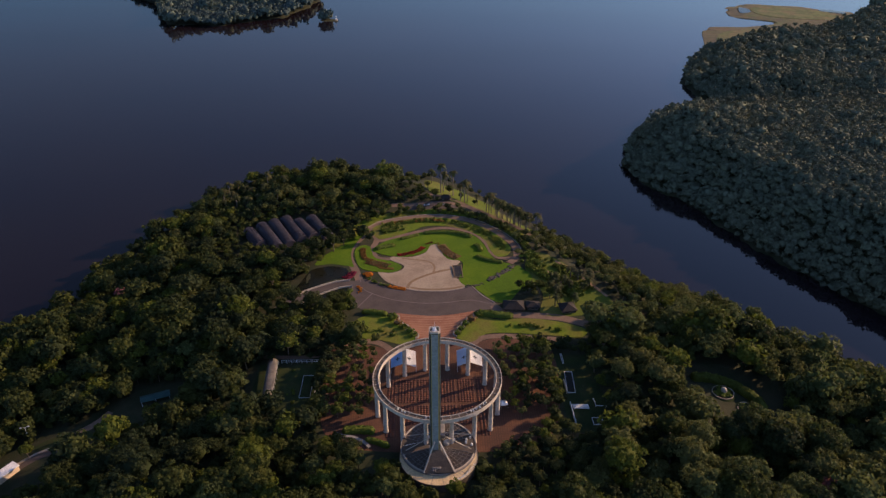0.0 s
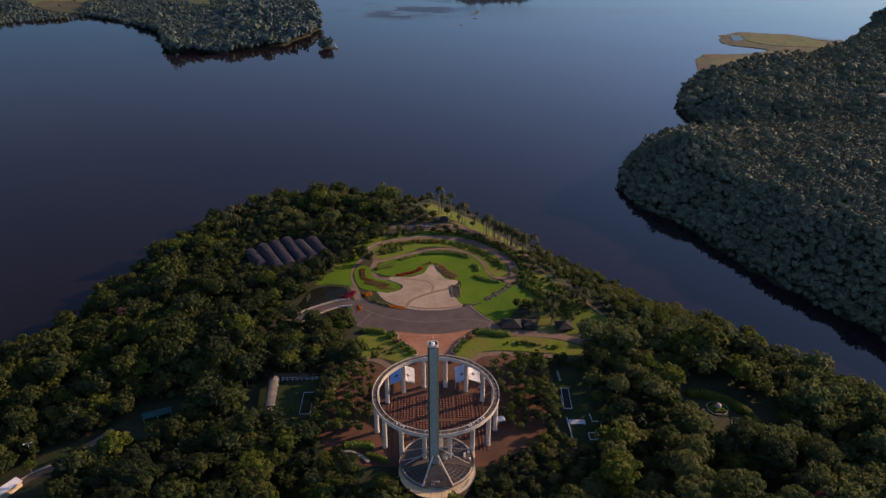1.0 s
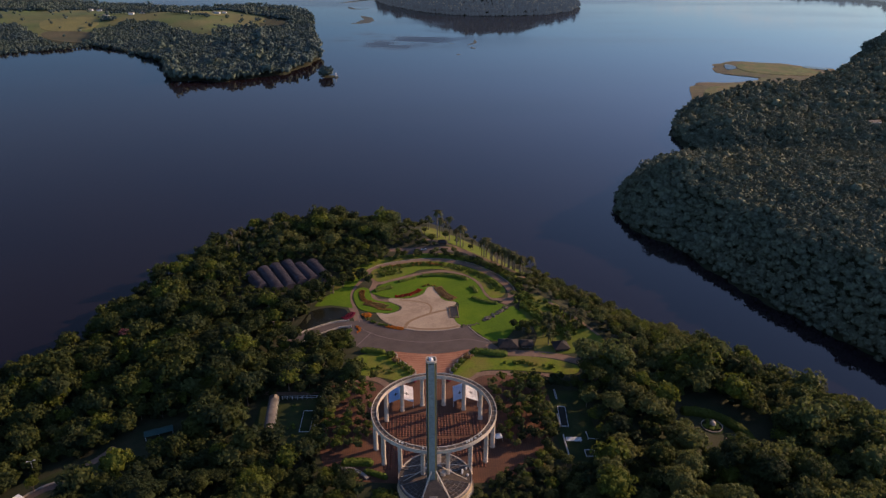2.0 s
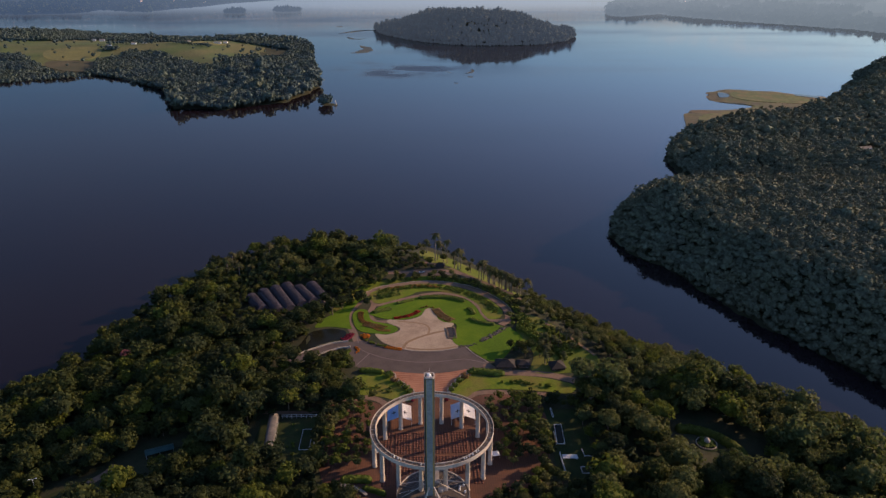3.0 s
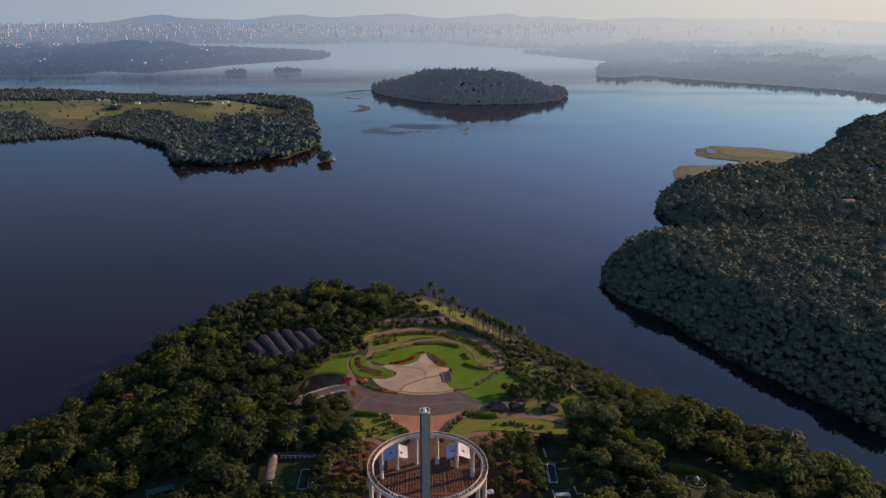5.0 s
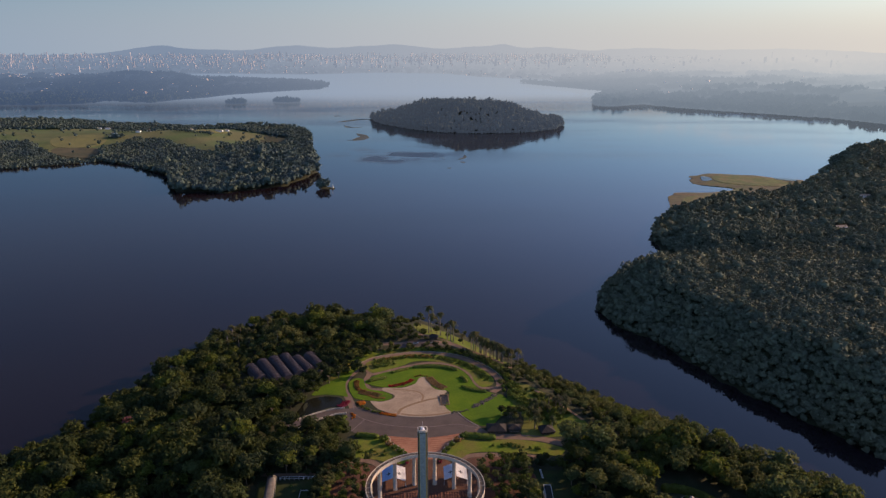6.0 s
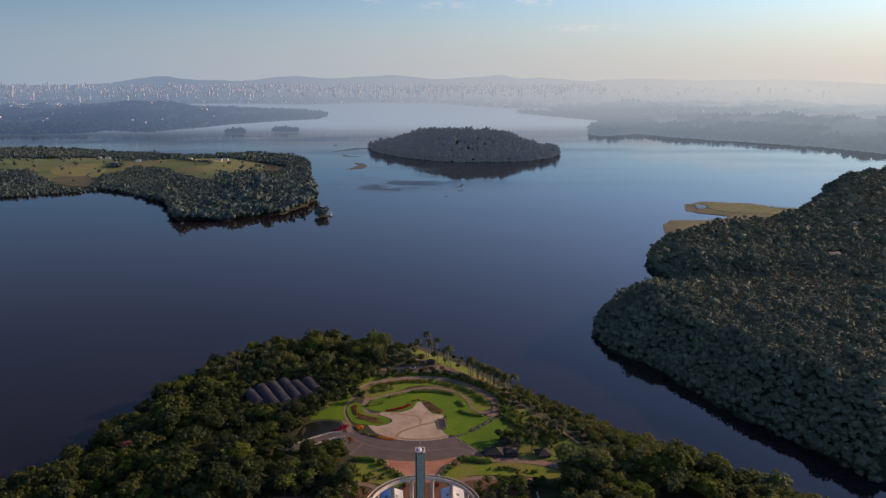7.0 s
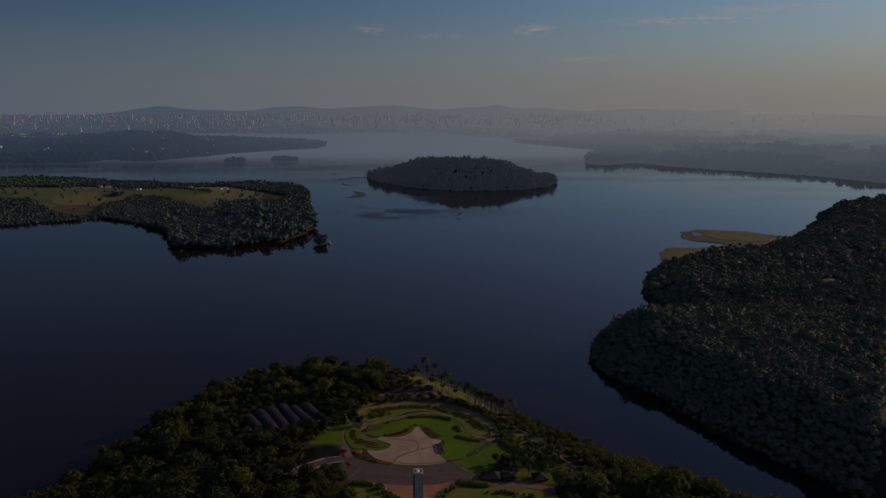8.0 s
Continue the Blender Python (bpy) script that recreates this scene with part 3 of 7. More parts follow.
def build_ground():
    ys = list(np.arange(-450, -80, 12)) + list(np.arange(-80, 420, 4.0))
    y = ys[-1]
    while y < 13500:
        y += max(4.0, 0.011 * (y + 330))
        ys.append(y)
    us = np.linspace(-1, 1, 221)
    Yg, U = np.meshgrid(np.array(ys), us, indexing="ij")
    X = U * np.maximum(480, 0.76 * (Yg + 330))
    Z, which = land_height(X, Yg)
    Xd, Yd, Zd, _ = drawn_in(X, Yg, Z)
    r, c = X.shape
    i = np.arange(r * c).reshape(r, c)
    quads = np.stack([i[:-1, :-1], i[:-1, 1:], i[1:, 1:], i[1:, :-1]], -1).reshape(-1, 4)
    me = raw_mesh("ground", np.stack([Xd, Yd, Zd], -1).reshape(-1, 3), quads, M_SOIL, True)
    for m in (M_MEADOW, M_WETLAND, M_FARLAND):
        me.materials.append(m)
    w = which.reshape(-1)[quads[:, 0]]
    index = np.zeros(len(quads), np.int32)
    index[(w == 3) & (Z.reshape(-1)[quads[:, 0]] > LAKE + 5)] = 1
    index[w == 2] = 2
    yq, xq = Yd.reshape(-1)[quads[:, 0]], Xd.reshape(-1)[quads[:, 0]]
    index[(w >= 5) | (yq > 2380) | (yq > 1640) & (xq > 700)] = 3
    index[w == 8] = 0
    me.polygons.foreach_set("material_index", index)
    tagged(new("ground", me), "wooded headland, islands and shores round a lake", "ground", kind="structure")

    ys = list(np.arange(-450, 3301, 150)) + [3300 * 1.06 ** k for k in range(1, 25)]
    us = np.linspace(-1, 1, 25)
    Yg, U = np.meshgrid(np.array(ys), us, indexing="ij")
    X = U * np.maximum(480, 0.76 * (Yg + 330))
    Xd, Yd, Zd, _ = drawn_in(X, Yg, np.full(X.shape, LAKE))
    r, c = X.shape
    i = np.arange(r * c).reshape(r, c)
    quads = np.stack([i[:-1, :-1], i[:-1, 1:], i[1:, 1:], i[1:, :-1]], -1).reshape(-1, 4)
    me = raw_mesh("water", np.stack([Xd, Yd, Zd], -1).reshape(-1, 3), quads, M_WATER, True)
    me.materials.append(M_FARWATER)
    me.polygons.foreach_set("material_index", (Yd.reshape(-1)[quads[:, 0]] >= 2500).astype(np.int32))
    tagged(new("water", me), "calm dark blue lake reflecting the morning sky", "lake", kind="structure")


build_ground()


# ---- paved and planted patches of the headland ----
def patch(name, pts, off, material, label, category, thick=0.25, smooth=True, grid=6.0, kind="structure", step=4):
    """A sheet with the given outline that lies on the ground, with a rim."""
    line = [Vector((p[0], p[1])) for p in (curve_points(pts, True, step) if smooth else pts)]
    xs, ys = [p.x for p in line], [p.y for p in line]
    gx, gy = np.meshgrid(np.arange(min(xs), max(xs), grid), np.arange(min(ys), max(ys), grid))
    keep = sdf(line, gx.ravel(), gy.ravel()) > grid * 0.3
    inner = [Vector((x, y)) for x, y in zip(gx.ravel()[keep], gy.ravel()[keep])]
    vs, es, fs = mathutils_cdt(line + inner, len(line))
    z = zs(vs)
    bm = bmesh.new()
    bv = [bm.verts.new((v[0], v[1], zz + off)) for v, zz in zip(vs, z)]
    for f in fs:
        try:
            bm.faces.new([bv[i] for i in f])
        except ValueError:
            pass
    bmesh.ops.recalc_face_normals(bm, faces=bm.faces)
    if bm.faces and sum(f.normal.z for f in bm.faces) < 0:
        bmesh.ops.reverse_faces(bm, faces=bm.faces)
    rim = [e for e in bm.edges if len(e.link_faces) == 1]
    ext = bmesh.ops.extrude_edge_only(bm, edges=rim)
    for v in (g for g in ext["geom"] if isinstance(g, bmesh.types.BMVert)):
        v.co.z -= thick
    ob = new(name, mesh_of(name, bm, material))
    return tagged(ob, label, category, kind=kind)


def mathutils_cdt(points, n):
    from mathutils import geometry
    r = geometry.delaunay_2d_cdt(points, [], [list(range(n))], 1, 1e-4)
    return r[0], r[1], r[2]


def flat_bed(name, pts, width, material, label):
    return strip(name, pts, width, 0.45, material, label, "flower bed", height=0.5)


def strip(name, pts, width, off, material, label, category, height=0.2, closed=False, kind="structure", parent=None, step=4):
    """A band of that width along a smooth line on the ground."""
    line = curve_points([(p[0], p[1], 0) for p in pts], closed, step)
    n = len(line)
    z = zs(line)
    bm = bmesh.new()
    rows = []
    for i, p in enumerate(line):
        a, b = line[(i - 1) % n if closed else max(i - 1, 0)], line[(i + 1) % n if closed else min(i + 1, n - 1)]
        d = (b - a).normalized()
        side = Vector((-d.y, d.x, 0)) * width / 2
        zz = z[i] + off
        rows.append([bm.verts.new((q.x, q.y, zz + dz)) for q, dz in ((p + side, -height), (p + side, 0), (p - side, 0), (p - side, -height))])
    for i in range(n if closed else n - 1):
        r, s = rows[i], rows[(i + 1) % n]
        for k in range(3):
            bm.faces.new((r[k], s[k], s[k + 1], r[k + 1]))
    if not closed:
        bm.faces.new(rows[0]), bm.faces.new(rows[-1][::-1])
    if parent:
        return part(name, bm, material, parent, label)
    return tagged(new(name, mesh_of(name, bm, material)), label, category, kind=kind)


FORECOURT = [(-60, 42), (-47, 49), (-36, 51), (-22, 46), (-9, 57), (9, 57), (18, 47), (26, 53), (38, 55), (54, 52), (62, 42), (60, 5), (50, -22), (24, -30), (-30, -28), (-50, -20), (-57, 5)]
ROAD_COURT = [(-52, 112), (-46, 121), (-35, 118), (-24, 112), (-17, 109), (-6, 106), (8, 106), (19, 109), (24, 110), (29, 100), (36, 92), (36, 86), (23, 82), (-1, 78), (-22, 81), (-42, 86), (-47, 97)]
NECK = [(-23, 81), (-12, 79.5), (0, 78), (12, 79.5), (24, 82), (17, 71), (12, 61), (9, 54), (-9, 54), (-12, 61), (-16, 70)]
LAWN_MAIN = [(-40, 158), (-36, 167), (-29, 174), (-16, 180), (-4, 186), (14, 187), (27, 181), (34, 170), (38, 153), (42, 143), (51, 136), (46, 126), (33, 115), (23, 111),
             (19, 112), (16, 119), (19, 132), (19, 142), (11, 145), (7, 152), (7, 161), (3.5, 166), (-1, 165), (-4.5, 155.5), (-14, 150), (-26, 150)]
LAWN_LOW = [(26, 111), (30, 101), (37, 92), (45, 93), (52, 104), (62, 119), (57, 132), (54, 135), (42, 123)]
SAND_COURT = [(-35, 130), (-30.5, 119.5), (-25, 114), (-17, 109), (-6, 106), (8, 106), (19, 110), (17, 117), (13, 124), (13, 133), (18, 142), (11, 146), (8, 153), (8, 162), (3.5, 166.5), (-1, 165), (-4.5, 155),
              (-14, 149), (-26, 150), (-27, 145), (-19, 138), (-20, 132), (-28, 128)]
OUTER_BED = [(-42, 191), (-36, 199), (-25, 204), (-4, 209), (15, 206), (35, 193), (47, 177), (53, 160), (50, 150), (43, 148), (39, 158), (36, 173), (25, 187), (8, 195), (-6, 194), (-13, 188), (-30, 177), (-38, 177)]
LEFT_BED = [(-52, 157), (-48, 166), (-42, 164), (-38, 149), (-26, 143), (-20, 136), (-25, 129), (-36, 130), (-47, 136)]
LAWN_WEST = [(-76, 140), (-73, 150), (-66, 160), (-58, 172), (-50, 184), (-46, 192), (-44, 189), (-50, 176), (-54, 160), (-53, 146), (-51, 137), (-56, 138.5), (-66, 141)]
GREEN_L = [(-48, 66), (-44, 76), (-36, 80), (-25, 78), (-15, 66), (-11, 58), (-11, 50), (-17, 50), (-30, 55), (-42, 58)]
GREEN_R = [(12, 56), (15, 64), (24, 78), (36, 73), (53, 74), (70, 70), (84, 62), (80, 54), (68, 56), (55, 58), (40, 60), (28, 59), (20, 52)]
POND_A = [(-86, 106), (-82, 120), (-78, 133), (-67, 138), (-57, 136), (-54, 131), (-55, 124), (-64, 120), (-76, 111)]
POND_B = [(-78, 97), (-68, 106), (-58, 112), (-52, 113), (-48, 111), (-52, 103), (-61, 94)]
PALM_LAWN = [(-4, 272), (-4, 300), (4, 302), (17, 290), (34, 268), (46, 257), (54, 241), (68, 216), (75, 205), (60, 196), (50, 203), (39, 214), (27, 231), (14, 241), (0, 258)]
EAST_BEDS = [(60, 122), (60, 138), (66, 152), (74, 152), (84, 140), (92, 126), (100, 108), (106, 84), (84, 76), (62, 78), (66, 100)]

patch("forecourt", FORECOURT, 0.05, M_COURTBRICK, "reddish brown brick forecourt under the colonnade", "paving")
patch("neck_paving", NECK, 0.10, M_BRICK, "fan of red brick paving between the lawns", "paving")
patch("road_court", ROAD_COURT, 0.07, M_ASPHALT, "dark crescent of asphalt before the garden", "road")
patch("sand_court", SAND_COURT, 0.16, M_SAND, "pale sand court in the shape of a pool", "sand")
patch("lawn_main", LAWN_MAIN, 0.22, M_LAWN, "mown bright green lawn round the sand court", "lawn")
patch("lawn_low", LAWN_LOW, 0.18, M_LAWN, "mown green lawn beside the asphalt court", "lawn")
patch("outer_bed", OUTER_BED, 0.18, M_ROUGH, "curved green planting bed along the garden road", "lawn")
patch("left_bed", LEFT_BED, 0.20, M_LAWN, "kidney-shaped green bed with rust-coloured plants", "lawn")
patch("lawn_west", LAWN_WEST, 0.12, M_LAWN, "green lawn beside the pond and garden road", "lawn")
patch("green_left", GREEN_L, 0.15, M_ROUGH, "rough yellow-green lawn by the paving", "lawn")
patch("green_right", GREEN_R, 0.15, M_ROUGH, "rough yellow-green lawn by the paving", "lawn")
patch("palm_lawn", PALM_LAWN, 0.15, M_PALMLAWN, "yellow-green lawn under the palm avenue", "lawn", grid=5)
patch("east_beds", EAST_BEDS, 0.12, M_PALMLAWN, "terraced green planting beds on the slope", "lawn", grid=5)
patch("yellow_field", [(-905, 1560), (-815, 1604), (-770, 1540), (-775, 1470), (-860, 1455)], 0.5, M_STUBBLE, "pale yellow mown field on the cape", "field", thick=0.6, grid=30)
patch("small_field", [(-625, 1690), (-560, 1712), (-500, 1690), (-540, 1655), (-615, 1660)], 0.5, M_STUBBLE, "pale yellow mown field on the cape", "field", thick=0.6, grid=30)
patch("scrub_field", [(-850, 1440), (-770, 1455), (-720, 1420), (-712, 1350), (-770, 1345), (-830, 1385)], 0.5, M_SCRUBLAND, "brown scrubby grassland on the cape", "field", thick=0.6, grid=30)
patch("marsh_flat", WET_SPIT, 0.45, M_WETLAND, "brown marshy spit with rust and green patches", "marsh", thick=1.6, grid=30)
patch("marsh_grass", [(430, 790), (455, 850), (500, 872), (560, 880), (600, 868), (540, 830), (480, 790)], 0.8, M_MARSHGRASS, "green grass on the marshy spit", "grass", thick=0.6, grid=30)
patch("marsh_grass_far", [(570, 985), (575, 1035), (600, 1050), (660, 1035), (700, 985), (680, 940), (610, 950)], 0.8, M_MARSHGRASS, "green grass on the marshy spit", "grass", thick=0.6, grid=30)
patch("marsh_pool", [(545, 1000), (552, 1030), (562, 1050), (570, 1030), (562, 1004)], 0.85, M_POND, "shallow pool in the marsh", "pool", thick=0.5, grid=20)
patch("marsh_pool_east", [(690, 1010), (700, 1030), (726, 1008), (720, 990)], 0.85, M_POND, "shallow pool in the marsh", "pool", thick=0.5, grid=20)
patch("pond_a", POND_A, 0.06, M_POND, "dark still garden pond", "pond")
patch("pond_b", POND_B, 0.06, M_POND, "dark still garden pond", "pond")

ROW_PANELS = [(x0, x1, y0, y1) for x0, x1 in ((-24.4, -19.8), (-19.0, -10.4), (-9.6, -1.2), (0.2, 9.4), (10.2, 18.6), (19.4, 24.4)) for y0, y1 in ((-20.0, 1.2), (3.0, 20.6))]


def row_paving():
    """Dark panels inside the colonnade, each set with rows of proud dark red bricks."""
    V, F = [], []
    rng = random.Random(4)
    cube = [(0, 1, 2, 3), (0, 4, 5, 1), (1, 5, 6, 2), (2, 6, 7, 3), (3, 7, 4, 0)]
    for x0, x1, y0, y1 in ROW_PANELS:
        patch("row_panel", [(x0, y0), (x1, y0), (x1, y1), (x0, y1)], 0.08, M_ROWBED, "dark paving panel with rows of red bricks", "paving", thick=0.06, smooth=False)
        nx, ny = int((x1 - x0) / 1.4), int((y1 - y0) / 1.3)
        for i in range(nx):
            for j in range(ny):
                cx, cy = x0 + (i + 0.5) * (x1 - x0) / nx, y0 + (j + 0.5) * (y1 - y0) / ny + rng.uniform(-0.06, 0.06)
                if abs(cx + 0.6) < 17.5 and cy < -12.5:
                    continue
                n, z = len(V), 0.08
                for h in (0.16, 0.0):
                    V += [(cx + a * 0.5, cy + b * 0.36, z + h) for a, b in ((-1, -1), (1, -1), (1, 1), (-1, 1))]
                F += [tuple(n + k for k in f) for f in cube]
    tagged(new("row_bricks", raw_mesh("row_bricks", np.array(V), np.array(F), M_ROWBRICK)), "rows of dark red bricks under the colonnade", "bricks", kind="stuff")


row_paving()
strip("garden_road", [(-46, 120), (-50, 134), (-55, 150), (-54, 165), (-48, 180), (-45, 190), (-37, 200), (-25, 206), (-4, 211), (15, 209), (32, 200), (48, 181), (56, 163), (56, 148), (50, 139)],
      5.0, 0.10, M_PATH, "pink-brown garden road looping round the beds", "road")
strip("garden_path", [(-44, 186), (-38, 176), (-40, 160), (-36, 148), (-26, 147)], 4.0, 0.09, M_PATH, "pink-brown garden path", "path")
strip("inner_path", [(-40, 172), (-30, 175), (-14, 184), (4, 191), (17, 190), (30, 182), (37, 168), (40, 153), (45, 146), (55, 146)],
      3.6, 0.09, M_PATH, "pink-brown path between lawn and outer bed", "path")
strip("west_drive", [(-92, 88), (-80, 100), (-71, 108), (-60, 114), (-50, 115.5), (-42, 112)], 7.0, 0.14, M_ASPHALT, "asphalt drive crossing the ponds on a causeway", "road", height=1.0)
strip("east_road", [(34, 88), (42, 79), (56, 77), (72, 74), (84, 68), (100, 62)], 6.0, 0.09, M_PATH, "brown access road past the houses", "road")
strip("court_path_left", [(-24, 46), (-30, 52), (-38, 54), (-50, 50)], 4.0, 0.12, M_PATH, "curved brown path beside the lawn", "path")
strip("court_path_right", [(18, 47), (25, 55), (36, 57), (52, 55), (66, 53)], 4.0, 0.12, M_PATH, "curved brown path beside the lawn", "path")
strip("north_road", [(-30, 232), (-8, 231), (12, 232), (24, 230), (38, 217), (50, 209), (62, 196), (72, 184)], 6.5, 0.12, M_PATH, "grey-brown service road below the palms", "road")
strip("road_verge", [(-64, 160), (-59, 176), (-52, 192), (-42, 206), (-26, 214), (-4, 219), (16, 217), (36, 208), (55, 189), (63, 168)], 10.0, 0.07, M_ROUGH, "grass verge outside the garden road", "verge")
patch("car_park", [(-16, 222), (-16, 234), (2, 238), (18, 236), (20, 226), (4, 224)], 0.10, M_ASPHALT, "small asphalt car park among trees", "car park")
strip("road_joint", [(-62, 115), (-50, 117), (-40, 106), (-26, 97), (-8, 92), (6, 92), (17, 94), (24, 94), (36, 89)], 0.5, 0.105, M_LINE, "pale joint line curving across the asphalt", "road line", height=0.03)
strip("road_joint_west", [(-47, 129), (-45.5, 120), (-44, 113)], 0.5, 0.115, M_LINE, "pale joint line across the asphalt", "road line", height=0.03)
strip("road_joint_south", [(-37, 104), (-42, 94), (-45, 88)], 0.5, 0.105, M_LINE, "pale joint line across the asphalt", "road line", height=0.03)
strip("sand_path", [(-16, 109), (-14, 116), (-8, 122), (0, 127), (6, 130), (12, 132)], 2.0, 0.22, M_SANDPATH, "brown footpath across the pale sand", "path")
strip("sand_path_upper", [(0, 127), (1, 136), (-4, 143), (-20, 147)], 1.3, 0.19, M_SANDPATH, "brown footpath across the pale sand", "path")
strip("sand_border", [(-14, 110), (-6, 107.6), (3, 107.2), (12, 108.2), (18, 110.4)], 1.8, 0.21, M_SANDPATH, "brown border strip of the sand court", "path")
strip("sand_kerb", [(-17, 108.3), (-6, 105.3), (8, 105.3), (19, 108.7)], 0.6, 0.34, M_KERB, "pale stone kerb along the sand court", "kerb", height=0.3)
strip("court_kerb", [(24, 110), (29, 100), (36, 91)], 0.5, 0.30, M_KERB, "stone kerb of the lawn", "kerb")
strip("road_kerb_outer", [(-47, 192), (-38, 203), (-25, 209), (-4, 214), (16, 212), (34, 203), (51, 183), (59, 164), (59, 147)], 0.5, 0.22, M_KERB, "stone kerb of the garden road", "kerb")
strip("palm_path", [(-4, 252), (8, 248), (26, 235), (40, 222), (50, 212)], 3.0, 0.22, M_PATH, "brown path along the palm avenue", "path")
strip("slope_path", [(80, 141), (88, 130), (95, 116), (104, 96)], 2.0, 0.24, M_SANDPATH, "sandy footpath down the slope", "path")
strip("slope_path_lower", [(66, 134), (73, 126), (80, 112), (88, 98)], 2.0, 0.24, M_SANDPATH, "sandy footpath down the slope", "path")


# ---- vegetation ----
PHI = (1 + 5 ** 0.5) / 2
ICO_V = np.array([(-1, PHI, 0), (1, PHI, 0), (-1, -PHI, 0), (1, -PHI, 0), (0, -1, PHI), (0, 1, PHI), (0, -1, -PHI), (0, 1, -PHI), (PHI, 0, -1), (PHI, 0, 1), (-PHI, 0, -1), (-PHI, 0, 1)]) / 1.902
ICO_F = np.array([(0, 11, 5), (0, 5, 1), (0, 1, 7), (0, 7, 10), (0, 10, 11), (1, 5, 9), (5, 11, 4), (11, 10, 2), (10, 7, 6), (7, 1, 8), (3, 9, 4), (3, 4, 2), (3, 2, 6), (3, 6, 8), (3, 8, 9), (4, 9, 5), (2, 4, 11), (6, 2, 10), (8, 6, 7), (9, 8, 1)])


def crown_arrays(seed, lobes, leaves, leaf, flat=0.75, lobe=0.26, tilt=0.4, core=0.74):
    """Triangles of a crown of radius 1 about the origin: small bent leaf clumps set thickly on many lobes round an uneven core."""
    rng = np.random.RandomState(seed)
    i = np.arange(lobes) + 0.5
    up = 1 - 1.25 * i / lobes
    az = 2.39996 * i + rng.uniform(-0.5, 0.5, lobes)
    w = np.sqrt(np.maximum(1 - up * up, 0))
    far = rng.uniform(0.56, 0.90, lobes)
    cs = np.stack([w * np.cos(az) * far, w * np.sin(az) * far, (up * far + 0.04) * flat], 1)
    rs = lobe * rng.uniform(0.7, 1.35, lobes)
    V = [ICO_V * core * rng.uniform(0.8, 1.1, (12, 1)) * (1, 1, flat)]
    F = [ICO_F]
    n = 12
    leaves = int(leaves * 1.9)
    k = rng.randint(0, lobes, leaves)
    d = rng.normal(size=(leaves, 3)) + cs[k] * 0.9
    d[:, 2] = np.where(d[:, 2] < -0.25, -d[:, 2], d[:, 2])
    d /= np.linalg.norm(d, axis=1)[:, None]
    pos = cs[k] + d * rs[k][:, None] * rng.uniform(0.75, 1.15, (leaves, 1)) * (1, 1, 0.85)
    nor = d + rng.normal(size=(leaves, 3)) * tilt
    nor /= np.linalg.norm(nor, axis=1)[:, None]
    t = np.cross(nor, rng.normal(size=(leaves, 3)))
    t /= np.linalg.norm(t, axis=1)[:, None]
    b = np.cross(nor, t)
    s = leaf * rng.uniform(0.5, 1.4, (leaves, 1))
    tri = np.stack([pos - t * s - b * s * 0.5, pos + t * s * 0.9 - b * s * 0.6 + nor * s * 0.25, pos + t * s * 0.1 + b * s], 1)
    V.append(tri.reshape(-1, 3))
    F.append(n + 3 * np.arange(leaves)[:, None] + (0, 1, 2))
    return np.concatenate(V), np.concatenate(F)


def trunk_arrays(seed, height, r):
    """A tapered trunk with four limbs that reach into the crown; the crown's middle is at height."""
    rng = np.random.RandomState(seed)
    V, F = [], []

    def limb(a, b, ra, rb):
        n = sum(len(v) for v in V)
        a, b = np.array(a, float), np.array(b, float)
        ang = np.arange(6) * math.pi / 3
        d = (b - a) / np.linalg.norm(b - a)
        p = np.cross(d, (0.3, 1, 0.1))
        p /= np.linalg.norm(p)
        q = np.cross(d, p)
        ring = np.cos(ang)[:, None] * p + np.sin(ang)[:, None] * q
        V.append(np.concatenate([a + ring * ra, b + ring * rb]))
        i = np.arange(6)
        j = (i + 1) % 6
        F.append(np.concatenate([np.stack([i, j, j + 6], 1), np.stack([i, j + 6, i + 6], 1)]) + n)

    limb((0, 0, -0.6), (0.02 * height, 0, height * 0.6), r, r * 0.7)
    for k in range(4):
        a = k * 1.57 + rng.uniform(-0.5, 0.5)
        limb((0.02 * height, 0, height * 0.55), (math.cos(a) * height * 0.32, math.sin(a) * height * 0.32, height * rng.uniform(0.85, 1.05)), r * 0.6, r * 0.25)
    return np.concatenate(V), np.concatenate(F)


def scatter(poly_in, spacing, seed, x0, x1, y0, y1, holes=(), margin=0.0):
    """Jittered places inside an outline and outside the holes."""
    rng = np.random.RandomState(seed)
    gx, gy = np.meshgrid(np.arange(x0, x1, spacing), np.arange(y0, y1, spacing))
    gx = gx + (np.arange(gx.shape[0]) % 2)[:, None] * spacing / 2
    x, y = (gx + rng.uniform(-0.42, 0.42, gx.shape) * spacing).ravel(), (gy + rng.uniform(-0.42, 0.42, gx.shape) * spacing).ravel()
    keep = sdf(poly_in, x, y) > margin
    for h, m in holes:
        keep &= sdf(h, x, y) < -m
    return x[keep], y[keep]


